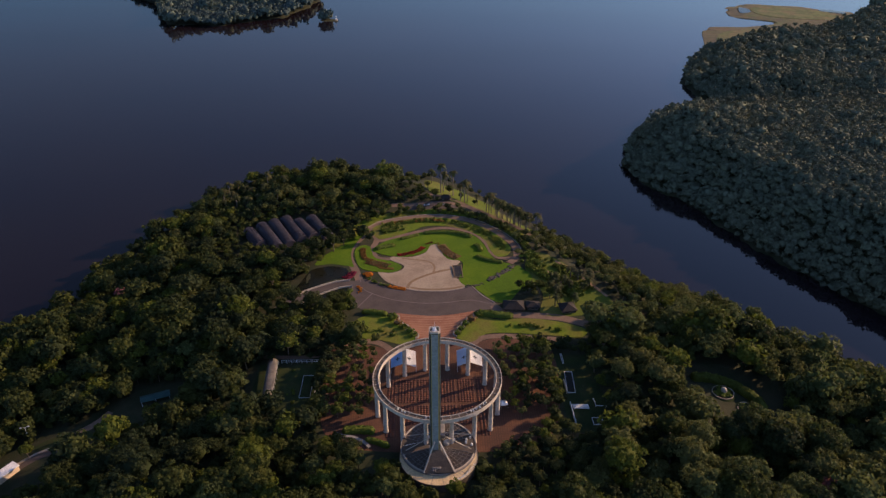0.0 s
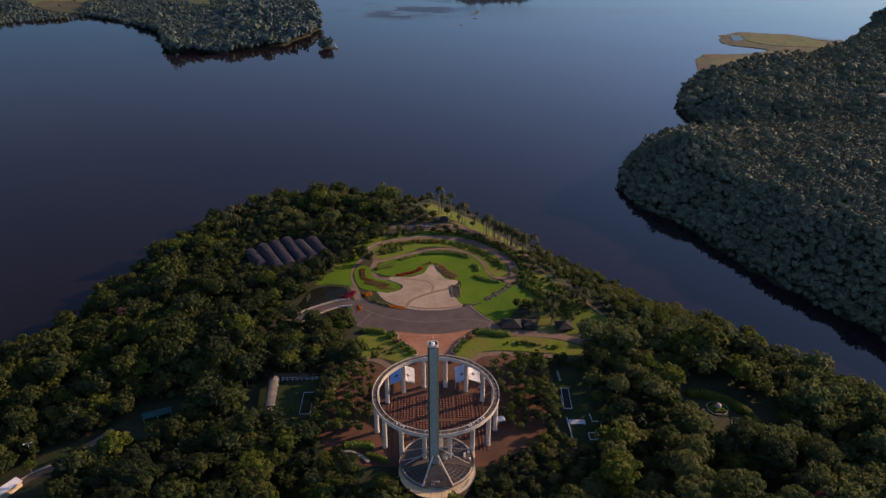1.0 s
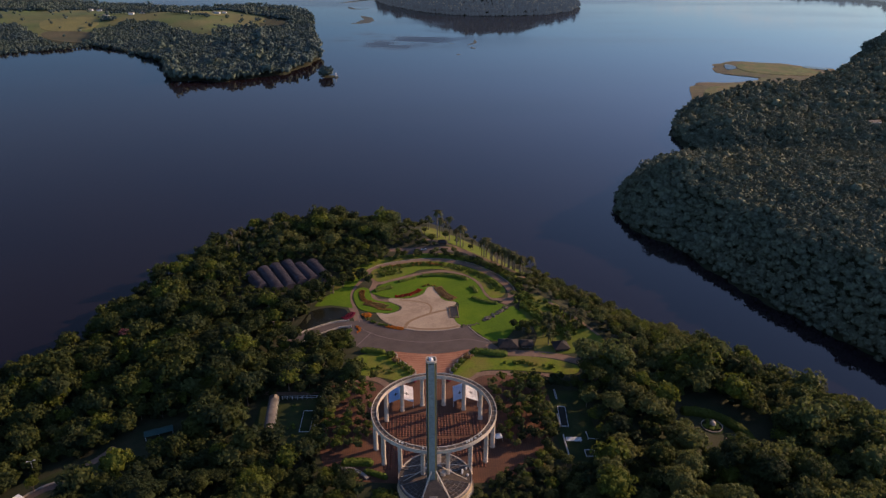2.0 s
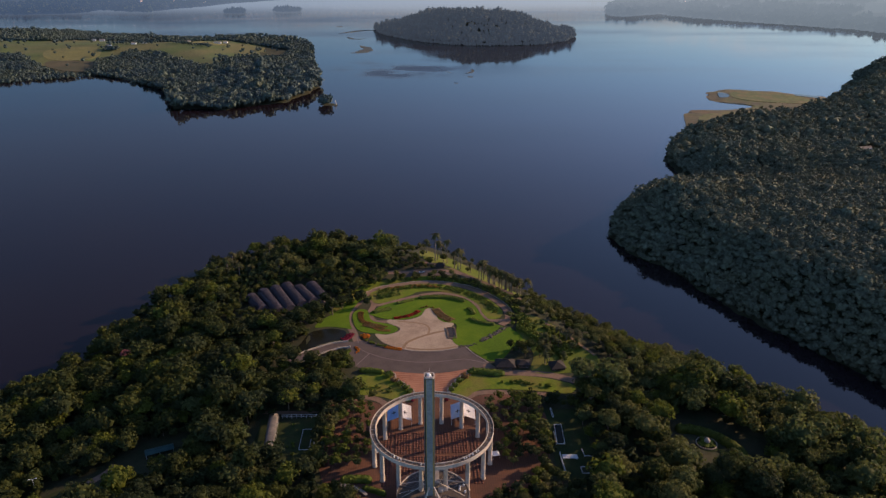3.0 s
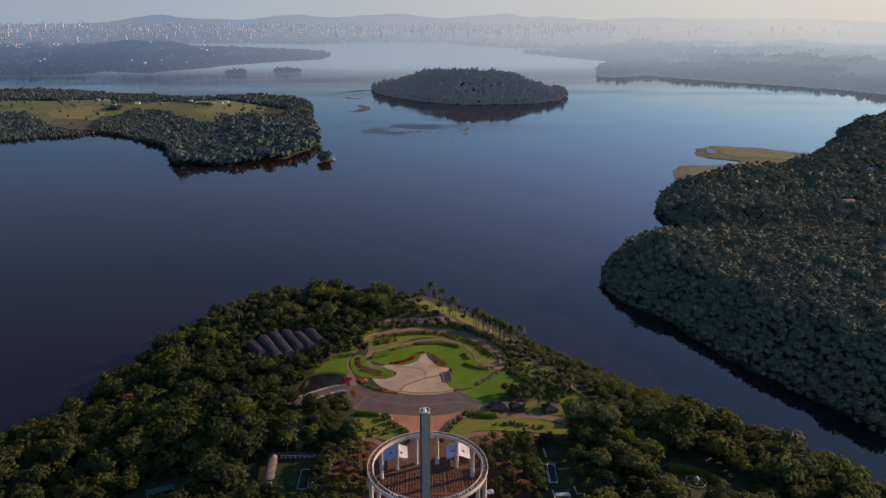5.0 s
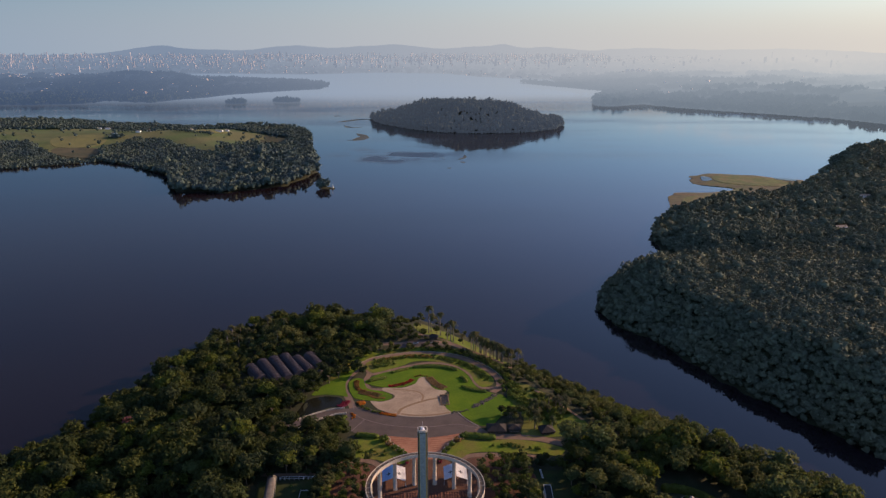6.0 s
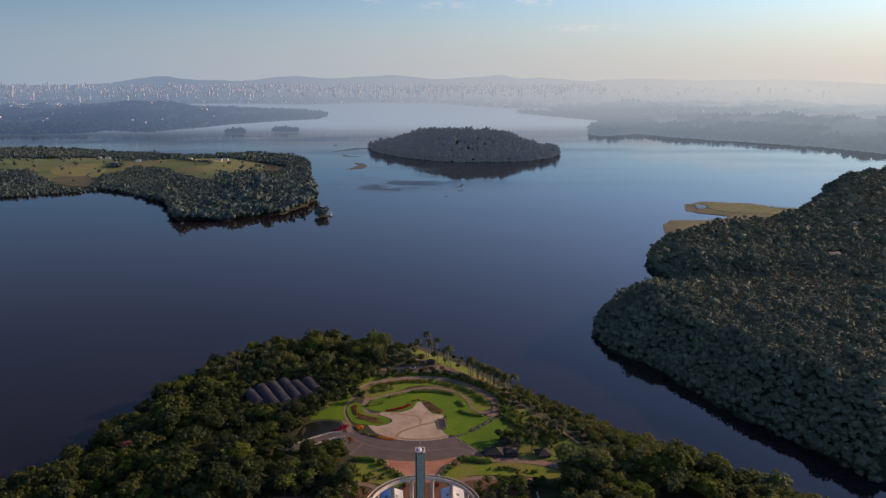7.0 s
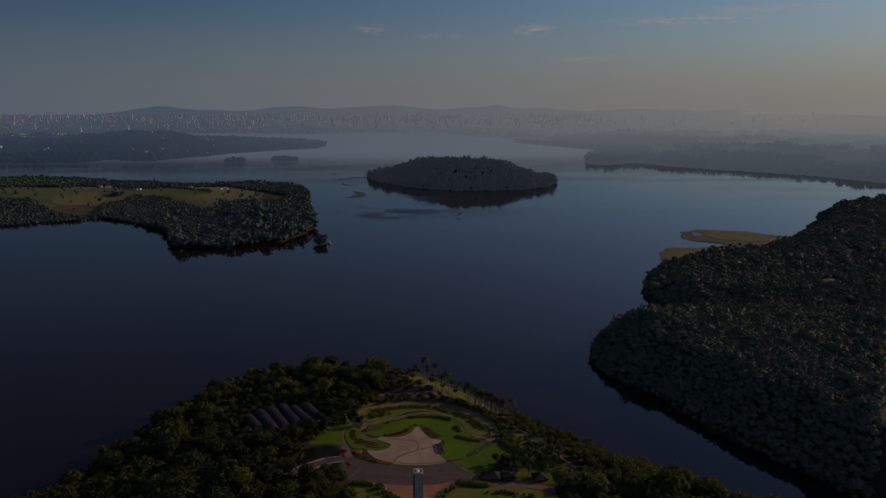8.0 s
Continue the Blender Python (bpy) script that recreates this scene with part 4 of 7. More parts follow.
def stuff_mesh(name, protos, x, y, z, size, seed, material, squash=(0.8, 1.15), far=False):
    """One mesh of many crowns: protos are (verts, faces), dealt out by chance."""
    rng = np.random.RandomState(seed)
    V, F = [], []
    n = 0
    pick, turn = rng.randint(0, len(protos), len(x)), rng.uniform(0, 6.283, len(x))
    tall = rng.uniform(squash[0], squash[1], len(x))
    for k, (pv, pf) in enumerate(protos):
        m = np.where(pick == k)[0]
        if not len(m):
            continue
        c, s = np.cos(turn[m]), np.sin(turn[m])
        v = np.empty((len(m), len(pv), 3))
        v[:, :, 0] = (pv[None, :, 0] * c[:, None] - pv[None, :, 1] * s[:, None]) * size[m, None] + x[m, None]
        v[:, :, 1] = (pv[None, :, 0] * s[:, None] + pv[None, :, 1] * c[:, None]) * size[m, None] + y[m, None]
        v[:, :, 2] = pv[None, :, 2] * (size[m] * tall[m])[:, None] + z[m, None]
        V.append(v.reshape(-1, 3))
        F.append((pf[None] + (np.arange(len(m)) * len(pv))[:, None, None]).reshape(-1, 3) + n)
        n += len(m) * len(pv)
    V = np.concatenate(V)
    if far:
        a, b, c, _ = drawn_in(V[:, 0], V[:, 1], V[:, 2])
        V = np.stack([a, b, c], 1)
    return raw_mesh(name, V, np.concatenate(F), material, True)


HOUSE_YARD = [(36, 96), (64, 96), (68, 100), (88, 94), (90, 66), (60, 70), (36, 78)]
CLEARINGS = [(FORECOURT, -2), (ROAD_COURT, 4), (NECK, 6), (LAWN_MAIN, 8), (LAWN_LOW, 3.5), (SAND_COURT, 2), (OUTER_BED, 7), (LEFT_BED, 6), (LAWN_WEST, -1), (GREEN_L, 3), (GREEN_R, 2.5),
             ([(-60, 126), (-60, 156), (-44, 156), (-44, 126)], 3), (POND_A, 3), (POND_B, 3), (PALM_LAWN, 6), (EAST_BEDS, 4), (HOUSE_YARD, 2.5), ([(22, 114), (40, 98), (42, 76), (24, 78)], 3), ([(-26, 40), (40, 40), (60, 50), (86, 50), (86, 64), (-26, 64)], 1),
             ([(-20, -26), (-20, -46), (-8, -60), (8, -60), (20, -48), (20, -26)], 3),
             ([(-92, 38), (-60, 38), (-59, -10), (-70, -10), (-80, 2), (-95, 6)], 0),          # west court
             ([(60, 40), (79, 38), (82, -20), (60, -20)], 0),                                   # east court
             ([(-136, 200), (-90, 216), (-65, 180), (-68, 172), (-104, 161), (-126, 172)], 0),  # shade houses
             ([(-200, -22), (-186, -6), (-160, 8), (-146, 22), (-132, 20), (-140, 2), (-160, -18), (-190, -40)], 3),
             ([(-152, 4), (-126, 6), (-124, 22), (-148, 24)], 4),
             ([(126, 28), (150, 26), (166, 8), (164, -16), (134, -14)], 4.5),
             ([(-50, -12), (-26, -12), (-20, -28), (-34, -30), (-50, -20)], 4),
             ([(-44, -18), (-20, -22), (-18, -42), (-30, -42)], 2),
             ([(-95, 94), (-82, 108), (-66, 118), (-46, 124), (-46, 108), (-66, 104), (-84, 86)], 0),
             ([(-34, 226), (-34, 236), (24, 240), (60, 206), (76, 186), (66, 184), (44, 204), (20, 224)], 0)]


def full_tree(leaf_mesh, trunk_mesh, x, y, z, scale, turn, label):
    t = base("tree", x, y, z, turn)
    t.scale = (scale, scale, scale)
    part("trunk", trunk_mesh, M_BARK, t)
    part("crown", leaf_mesh, M_LEAF, t)
    return tagged(t, label, "tree", "trees of the headland wood")


def headland_trees():
    fine = [crown_arrays(100 + i, 24 + 5 * (i % 4), 920, 0.056, lobe=0.21, flat=0.66 + 0.09 * (i % 4)) for i in range(6)]
    plain = [crown_arrays(150 + i, 18 + 3 * (i % 3), 205, 0.112, lobe=0.26, flat=0.66 + 0.09 * (i % 4)) for i in range(6)]
    x, y = scatter(HEADLAND, 6.9, 21, -300, 300, -72, 325, CLEARINGS, margin=1.5)
    z, _ = land_height(x, y)
    rng = np.random.RandomState(5)
    patchy = 0.8 * value_noise(x, y, 30, 12) + 0.6 * value_noise(x, y, 15, 13)
    size = np.maximum(2.3, 4.3 + 2.5 * patchy + rng.uniform(-1.1, 1.3, len(x))) * np.where(y > 225, np.where(x < -28, 0.86, 0.68), 1.0)
    big = rng.rand(len(x)) < 0.16
    size[big] *= 1.6
    # low growth on the sunny side of the hall, on the garden's slopes and below the palms
    low = np.where((x > 48) & (y > 62) & (y < 215), 1.9 + 0.022 * np.maximum(x - 60, 0) + 0.9 * rng.rand(len(x)), 9.0)
    low = np.where((x > -28) & (y > 190), 1.9 + 0.8 * rng.rand(len(x)), low)
    low = np.where((x > 38) & (x < 80) & (y > 20) & (y <= 62), 2.4 + 0.6 * rng.rand(len(x)), low)
    low = np.where((x > -104) & (x < -42) & (y > 70) & (y < 112), 3.6, low)
    low = np.where((x > 48) & (x < 80) & (y > -36) & (y <= 20), 3.0, low)
    low = np.where((x > -150) & (x < -28) & (y > 146) & (y < 222), 2.4, low)
    size = np.minimum(size, low)
    size = np.where((x > 12) & (x < 62) & (y > -62) & (y < -6), np.minimum(size, 1.2 + 0.045 * abs(x)), size)
    # single trees in the wood by the camera
    near = (y < -8) & (abs(x) < 165)
    ids = np.where(near)[0][:300]
    single = np.zeros(len(x), bool)
    single[ids] = True
    kinds = {"plain": M_LEAF, "yellow": M_LEAFY, "grey": M_LEAFG}
    crowns, trunks = {}, []
    for i in range(6):
        v, f = fine[i]
        trunks.append(raw_mesh("trunk", *trunk_arrays(i, 1.75, 0.075), M_BARK))
        for k, m in kinds.items():
            crowns[k, i] = raw_mesh("crown", v + (0, 0, 1.75), f, m, True)
    words = {"plain": "broadleaved tree with a dense dark green crown", "yellow": "broadleaved tree with a yellow-green crown", "grey": "broadleaved tree with a dull grey-green crown"}
    for j in ids:
        # grey share rises eastward to imitate brighter light
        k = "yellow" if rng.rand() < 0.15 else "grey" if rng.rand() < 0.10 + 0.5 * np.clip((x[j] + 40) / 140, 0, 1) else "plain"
        i = rng.randint(6)
        full_tree(crowns[k, i], trunks[i], x[j], y[j], z[j], size[j], rng.uniform(0, 360), words[k])
    rest = ~single
    u = rng.rand(len(x))
    share = np.minimum(0.15 + 0.55 * np.clip((x + 40) / 140, 0, 1) + 0.4 * np.clip((y - 190) / 60, 0, 1), 0.75)      # more pale crowns eastward, imitating the brighter hazy light there, and at the tip
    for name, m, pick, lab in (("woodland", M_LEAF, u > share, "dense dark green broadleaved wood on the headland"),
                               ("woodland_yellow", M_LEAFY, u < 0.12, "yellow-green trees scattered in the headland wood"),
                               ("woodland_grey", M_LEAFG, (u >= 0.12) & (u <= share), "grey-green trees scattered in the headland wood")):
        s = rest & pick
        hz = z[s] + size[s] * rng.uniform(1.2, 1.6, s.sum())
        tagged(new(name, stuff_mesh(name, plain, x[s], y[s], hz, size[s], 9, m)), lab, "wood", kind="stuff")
    # tall single trees that shade the courts and stand round the garden
    for j, (a, b, r, k) in enumerate(((88, 39, 6.0, "plain"), (91, 13, 6.2, "grey"), (85, 50, 4.8, "plain"), (97, 26, 6.0, "plain"), (90, -3, 5.6, "plain"), (88, -15, 5.2, "grey"),
                                      (-66, 158, 5.4, "plain"), (-60, 167, 4.2, "plain"), (-76, 150, 6.0, "plain"), (-85, 139, 6.0, "plain"), (-72, 169, 5.0, "plain"), (-92, 125, 5.8, "plain"), (-98, 112, 5.6, "yellow"),
                                      (-58, 87, 4.6, "plain"), (-70, 83, 5.6, "plain"), (-62, 76, 5.2, "plain"), (-52, 79, 3.8, "yellow"), (-82, 88, 5.6, "plain"), (-54, 97, 2.8, "plain"),
                                      (57, 102, 3.2, "plain"), (64, 101, 3.5, "plain"), (52, 105, 2.7, "plain"), (74, 89, 3.2, "plain"), (69, 95, 3.0, "plain"), (60, 95, 2.4, "grey"),
                                      (15, 252, 3.4, "plain"), (3.5, 241, 3.6, "plain"), (24, 247, 2.4, "grey"), (-8, 250, 3.6, "plain"), (-2, 262, 2.8, "grey"), (34, 236, 2.4, "plain"), (6, -57, 4.2, "yellow"), (-188, -17, 3.4, "yellow"), (-216, 56, 6.5, "yellow"), (-205, 52, 5.6, "yellow"), (-12, -60, 4.0, "plain"), (20, -56, 4.4, "plain"), (-24, -54, 4.6, "plain"), (27, -47, 4.0, "plain"))):
        full_tree(crowns[k, j % 6], trunks[j % 6], a, b, ground_z(a, b), r, 77 * j, words[k])
    # undergrowth that closes the wood towards the ground and the shore
    ux, uy = scatter(HEADLAND, 7.6, 31, -300, 300, -72, 325, CLEARINGS, margin=-1.5)
    uz, _ = land_height(ux, uy)
    us = rng.uniform(2.6, 4.2, len(ux))
    us = np.where((ux > 48) & (uy > 62) & (uy < 215) | (ux > -28) & (uy > 190), us * 0.6, us)
    low = [crown_arrays(300 + i, 7, 22, 0.30, flat=0.8) for i in range(4)]
    tagged(new("undergrowth", stuff_mesh("undergrowth", low, ux, uy, uz + us * rng.uniform(0.5, 1.5, len(ux)), us, 14, M_LEAF)), "dark green shrubs under the trees", "shrubs", kind="stuff")
    # trunks of the joined wood
    tv, tf = trunk_arrays(3, 1.6, 0.06)
    s = rest & (rng.rand(len(x)) < 0.3)
    tagged(new("woodland_trunks", stuff_mesh("woodland_trunks", [(tv, tf)], x[s], y[s], z[s], size[s], 3, M_BARK, (1, 1))), "brown trunks of the headland wood", "trunks", kind="stuff")


headland_trees()


def shore_woods():
    rng = np.random.RandomState(8)
    mid = [crown_arrays(400 + i, 12, 26, 0.22, lobe=0.26, flat=0.80, tilt=0.30, core=0.80) for i in range(6)]
    small = [crown_arrays(450 + i, 7, 26, 0.24, flat=0.85, lobe=0.28, tilt=0.28, core=0.84) for i in range(6)]
    dots = [crown_arrays(480 + i, 6, 15, 0.34, flat=0.9, lobe=0.30, tilt=0.12, core=0.88) for i in range(6)]
    x, y = scatter(EAST_SHORE, 5.0, 41, 170, 1300, 60, 1450, [([(532, 535), (560, 535), (570, 566), (536, 566)], 0), ([(674, 712), (694, 712), (700, 740), (676, 740)], 0)], margin=1.5)
    seen = (x < 0.70 * (y + 345)) & (y < 1420) & ((y < 560) | (rng.rand(len(x)) < 0.5))
    x, y = x[seen], y[seen]
    z, _ = land_height(x, y)
    s = rng.uniform(3.0, 4.6, len(x)) + 0.7 * value_noise(x, y, 40, 5)
    s = s + 1.1 * np.maximum(value_noise(x, y, 19, 15), 0)
    s[rng.rand(len(x)) < 0.07] *= 1.5
    s = np.where(y > 560, s * 1.15, s)
    hz = z + 2.6 + s * rng.uniform(0.5, 0.95, len(x)) + 2.4 * value_noise(x, y, 24, 17) - np.where((y > 590) & (x < 600), 1.6, 0.0)
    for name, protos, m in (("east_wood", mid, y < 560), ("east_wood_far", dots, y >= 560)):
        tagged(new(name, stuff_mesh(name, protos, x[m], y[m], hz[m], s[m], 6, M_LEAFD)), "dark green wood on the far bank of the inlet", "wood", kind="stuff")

    # scrub that closes the steep bank under the trees
    ux, uy = scatter(EAST_SHORE, 5.6, 48, 170, 620, 60, 480, margin=-1.0)
    keep = (sdf(EAST_SHORE, ux, uy) < 60) & (ux < 0.70 * (uy + 345))
    ux, uy = ux[keep], uy[keep]
    uz, _ = land_height(ux, uy)
    us = rng.uniform(2.6, 3.8, len(ux))
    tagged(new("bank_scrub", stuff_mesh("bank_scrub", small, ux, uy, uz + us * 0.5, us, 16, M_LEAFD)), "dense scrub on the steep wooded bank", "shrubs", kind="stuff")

    meadow = [(-1900, 1743), (-1011, 1780), (-907, 1826), (-746, 1787), (-661, 1847), (-562, 1843), (-472, 1775), (-325, 1679), (-342, 1572), (-404, 1550), (-440, 1479), (-442, 1358), (-498, 1437), (-624, 1584), (-700, 1614), (-720, 1539), (-759, 1493), (-711, 1342), (-773, 1364), (-943, 1548), (-1900, 1603)]
    x, y = scatter(WEST_CAPE, 7.8, 42, -1500, -180, 920, 2250, [(meadow, 0), ([(a, b - 55) for a, b in meadow], 0)], margin=-4.0)
    far = y > 1850
    keep = (~far | (rng.rand(len(x)) < 0.42)) & (x > -0.68 * (y + 345))
    x, y = x[keep], y[keep]
    z, _ = land_height(x, y)
    x, y, z = x[z > LAKE - 0.4], y[z > LAKE - 0.4], z[z > LAKE - 0.4]
    s = rng.uniform(3.7, 5.8, len(x)) * np.where(y > 1850, 0.85, 1.0) + 1.1 * value_noise(x, y, 60, 5)
    s = np.where((x > -330) & (y > 1060) & (y < 1330), s * 1.35, s)
    s = np.where((x < -540) & (y < 1560), s * 0.78, s)
    s[rng.rand(len(x)) < 0.07] *= 1.4
    tall = np.where((x > -520) & (y < 1330), 1.6, 0.85) + 0.55 * value_noise(x, y, 32, 9)
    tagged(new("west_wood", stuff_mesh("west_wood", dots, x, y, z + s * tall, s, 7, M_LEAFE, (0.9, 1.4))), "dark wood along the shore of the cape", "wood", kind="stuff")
    # hedgerows and clumps on the meadow
    rows = [(-790 + 9 * k, 1648 + 5 * math.sin(k)) for k in range(14)] + [(-625 + 8 * k, 1640 - 1.5 * k) for k in range(13)] + [(-770 + 7 * (k % 5), 1560 + 9 * (k // 5)) for k in range(15)]
    rows += [(-470 + 8 * k, 1480 - 5 * k) for k in range(9)] + [(-560, 1445), (-553, 1452), (-415, 1645), (-408, 1650), (-412, 1640), (-455, 1420), (-449, 1426)]
    cx, cy = np.array(rows, float).T
    cz, _ = land_height(cx, cy)
    cs = rng.uniform(3.6, 6.4, len(cx))
    tagged(new("hedgerow_trees", stuff_mesh("hedgerow_trees", small, cx, cy, cz + cs * 0.8, cs, 18, M_LEAFE)), "dark hedgerows and clumps of trees on the meadow", "trees", kind="stuff")
    hx, hy = scatter(meadow, 55, 43, -1500, -300, 1350, 1880)
    hz, _ = land_height(hx, hy)
    hs = rng.uniform(2.5, 6, len(hx))
    tagged(new("field_trees", stuff_mesh("field_trees", small, hx, hy, hz + hs, hs, 8, M_LEAFE)), "scattered dark trees and bushes on the meadow", "trees", kind="stuff")

    x, y = scatter(ISLAND, 10.6, 44, -200, 540, 1740, 2350, margin=-3.0)
    z, _ = land_height(x, y)
    x, y, z = x[z > LAKE - 0.4], y[z > LAKE - 0.4], z[z > LAKE - 0.4]
    s = rng.uniform(4.5, 8.0, len(x)) + 1.5 * value_noise(x, y, 60, 5)
    s[rng.rand(len(x)) < 0.06] *= 1.35
    ex, ey = scatter(ISLAND, 6.0, 47, -200, 540, 1740, 2350, margin=-2.0)
    keep = sdf(ISLAND, ex, ey) < 9
    ex, ey = ex[keep], ey[keep]
    ez, _ = land_height(ex, ey)
    es = rng.uniform(3.5, 6.0, len(ex))
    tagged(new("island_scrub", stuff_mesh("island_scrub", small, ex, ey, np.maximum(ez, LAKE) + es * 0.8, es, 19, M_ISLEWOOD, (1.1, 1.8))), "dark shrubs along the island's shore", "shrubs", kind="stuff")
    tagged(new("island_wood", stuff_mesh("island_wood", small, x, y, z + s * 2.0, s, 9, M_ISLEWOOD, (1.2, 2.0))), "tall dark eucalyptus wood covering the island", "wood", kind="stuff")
    for poly, lab in ((SMALL_ISLE_A, "small wooded islet"), (SMALL_ISLE_B, "small wooded islet"), (WEST_ISLET, "few trees on a tiny islet")):
        xs, ys = [p[0] for p in poly], [p[1] for p in poly]
        step = 4 if poly is WEST_ISLET else 11
        x, y = scatter(poly, step, 45, min(xs), max(xs), min(ys), max(ys), margin=0)
        if poly is WEST_ISLET:
            keep = x < -156
            x, y = x[keep], y[keep]
        z, _ = land_height(x, y)
        s = rng.uniform(0.45, 0.8, len(x)) * step * (2.0 if poly is WEST_ISLET else 1.1)
        tagged(new("islet_trees", stuff_mesh("islet_trees", small, x, y, z + s * (1.3 if poly is WEST_ISLET else 0.6), s, 10, M_LEAFE if poly is WEST_ISLET else M_FARWOOD, (1.1, 1.9))), lab, "trees", kind="stuff")

    tiny = [crown_arrays(500 + i, 3, 8, 0.45, flat=0.7) for i in range(5)]
    for poly, name, (x0, x1, y0, y1), sp in ((NORTH_WEST, "north_west_woods", (-2900, -480, 2860, 4900), 33), (NORTH_EAST, "north_east_woods", (760, 2900, 1900, 5000), 33),
                                             (FAR_SHORE, "far_shore_woods", (-5500, 6500, 5000, 7800), 95)):
        x, y = scatter(poly, sp, 46, x0, x1, y0, y1, margin=-9)
        edge = sdf(poly, x, y)
        keep = (abs(x) < 0.72 * (y + 345)) & ((edge < 260) | (value_noise(x, y, 300, 22) + value_noise(x, y, 90, 23) > -0.1))
        x, y = x[keep], y[keep]
        z, _ = land_height(x, y)
        s = rng.uniform(0.38, 0.68, len(x)) * min(sp, 45)
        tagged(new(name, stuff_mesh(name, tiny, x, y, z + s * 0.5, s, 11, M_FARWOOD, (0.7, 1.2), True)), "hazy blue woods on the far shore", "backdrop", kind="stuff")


shore_woods()


# ---- monument: colonnade, tower and round hall ----
RING_R, RING_IN, RING_TOP, RING_LOW = 30.1, 27.4, 19.1, 17.2


def colonnade():
    t = base("ring_colonnade", 0, 0, 0)
    beam_profile = [(RING_R, RING_LOW), (RING_R, RING_TOP), (RING_R - 0.3, RING_TOP), (RING_R - 0.3, RING_TOP - 0.4), (RING_IN + 0.3, RING_TOP - 0.4), (RING_IN + 0.3, RING_TOP), (RING_IN, RING_TOP), (RING_IN, RING_LOW), (RING_R, RING_LOW)]
    part("ring_beam", lathe(beam_profile, 128), M_CONC, t, "pale concrete ring beam with a sunken top")
    gutter = lathe([(RING_R - 0.3, RING_TOP - 0.36), (RING_IN + 0.3, RING_TOP - 0.36)], 128)
    part("roof_felt", gutter, M_FELT, t, "dark weathered roof of the ring")
    col = lathe([(1.25, 0.05), (1.25, 0.35), (1.08, 0.45), (1.05, 9), (0.98, 16.4), (1.2, 16.7), (1.2, RING_LOW)], 20)
    col = mesh_of("column", col, M_CONC, True)
    for k in range(16):
        a = radians(11.25 + 22.5 * k)
        c = part("column", col, M_CONC, t)
        c.matrix_basis = pose(28.75 * math.cos(a), 28.75 * math.sin(a), 0)
    hatch = mesh_of("roof_joint", box(bmesh.new(), 0, 0, 0, 2.0, 0.35, 0.16, 0, 0.03), M_CONCD)
    for k in range(48):
        a = radians(7.5 * k + 3)
        c = part("roof_joint", hatch, M_CONC, t)
        c.matrix_basis = pose(28.75 * math.cos(a), 28.75 * math.sin(a), RING_TOP - 0.28, 0, 0, math.degrees(a))
    lamp = bmesh.new()
    box(lamp, 0, 0, 0.3, 0.7, 0.5, 0.6, 20, 0.08)
    box(lamp, 0.2, 0.2, 0.75, 0.45, 0.35, 0.4, 50, 0.05)
    lamp = mesh_of("floodlight", lamp, M_STEEL)
    rng = random.Random(4)
    for a0 in (232, 236, 240, 258, 262, 300, 303, 306, 309, 314, 318):
        a = radians(a0 + rng.uniform(-1, 1))
        c = part("floodlight", lamp, M_STEEL, t, "small white floodlight on the ring")
        c.matrix_basis = pose(28.6 * math.cos(a), 28.6 * math.sin(a), RING_TOP - 0.36, 0, 0, rng.uniform(0, 360))
    tagged(t, "ring of pale round concrete columns carrying a circular beam", "colonnade")


colonnade()


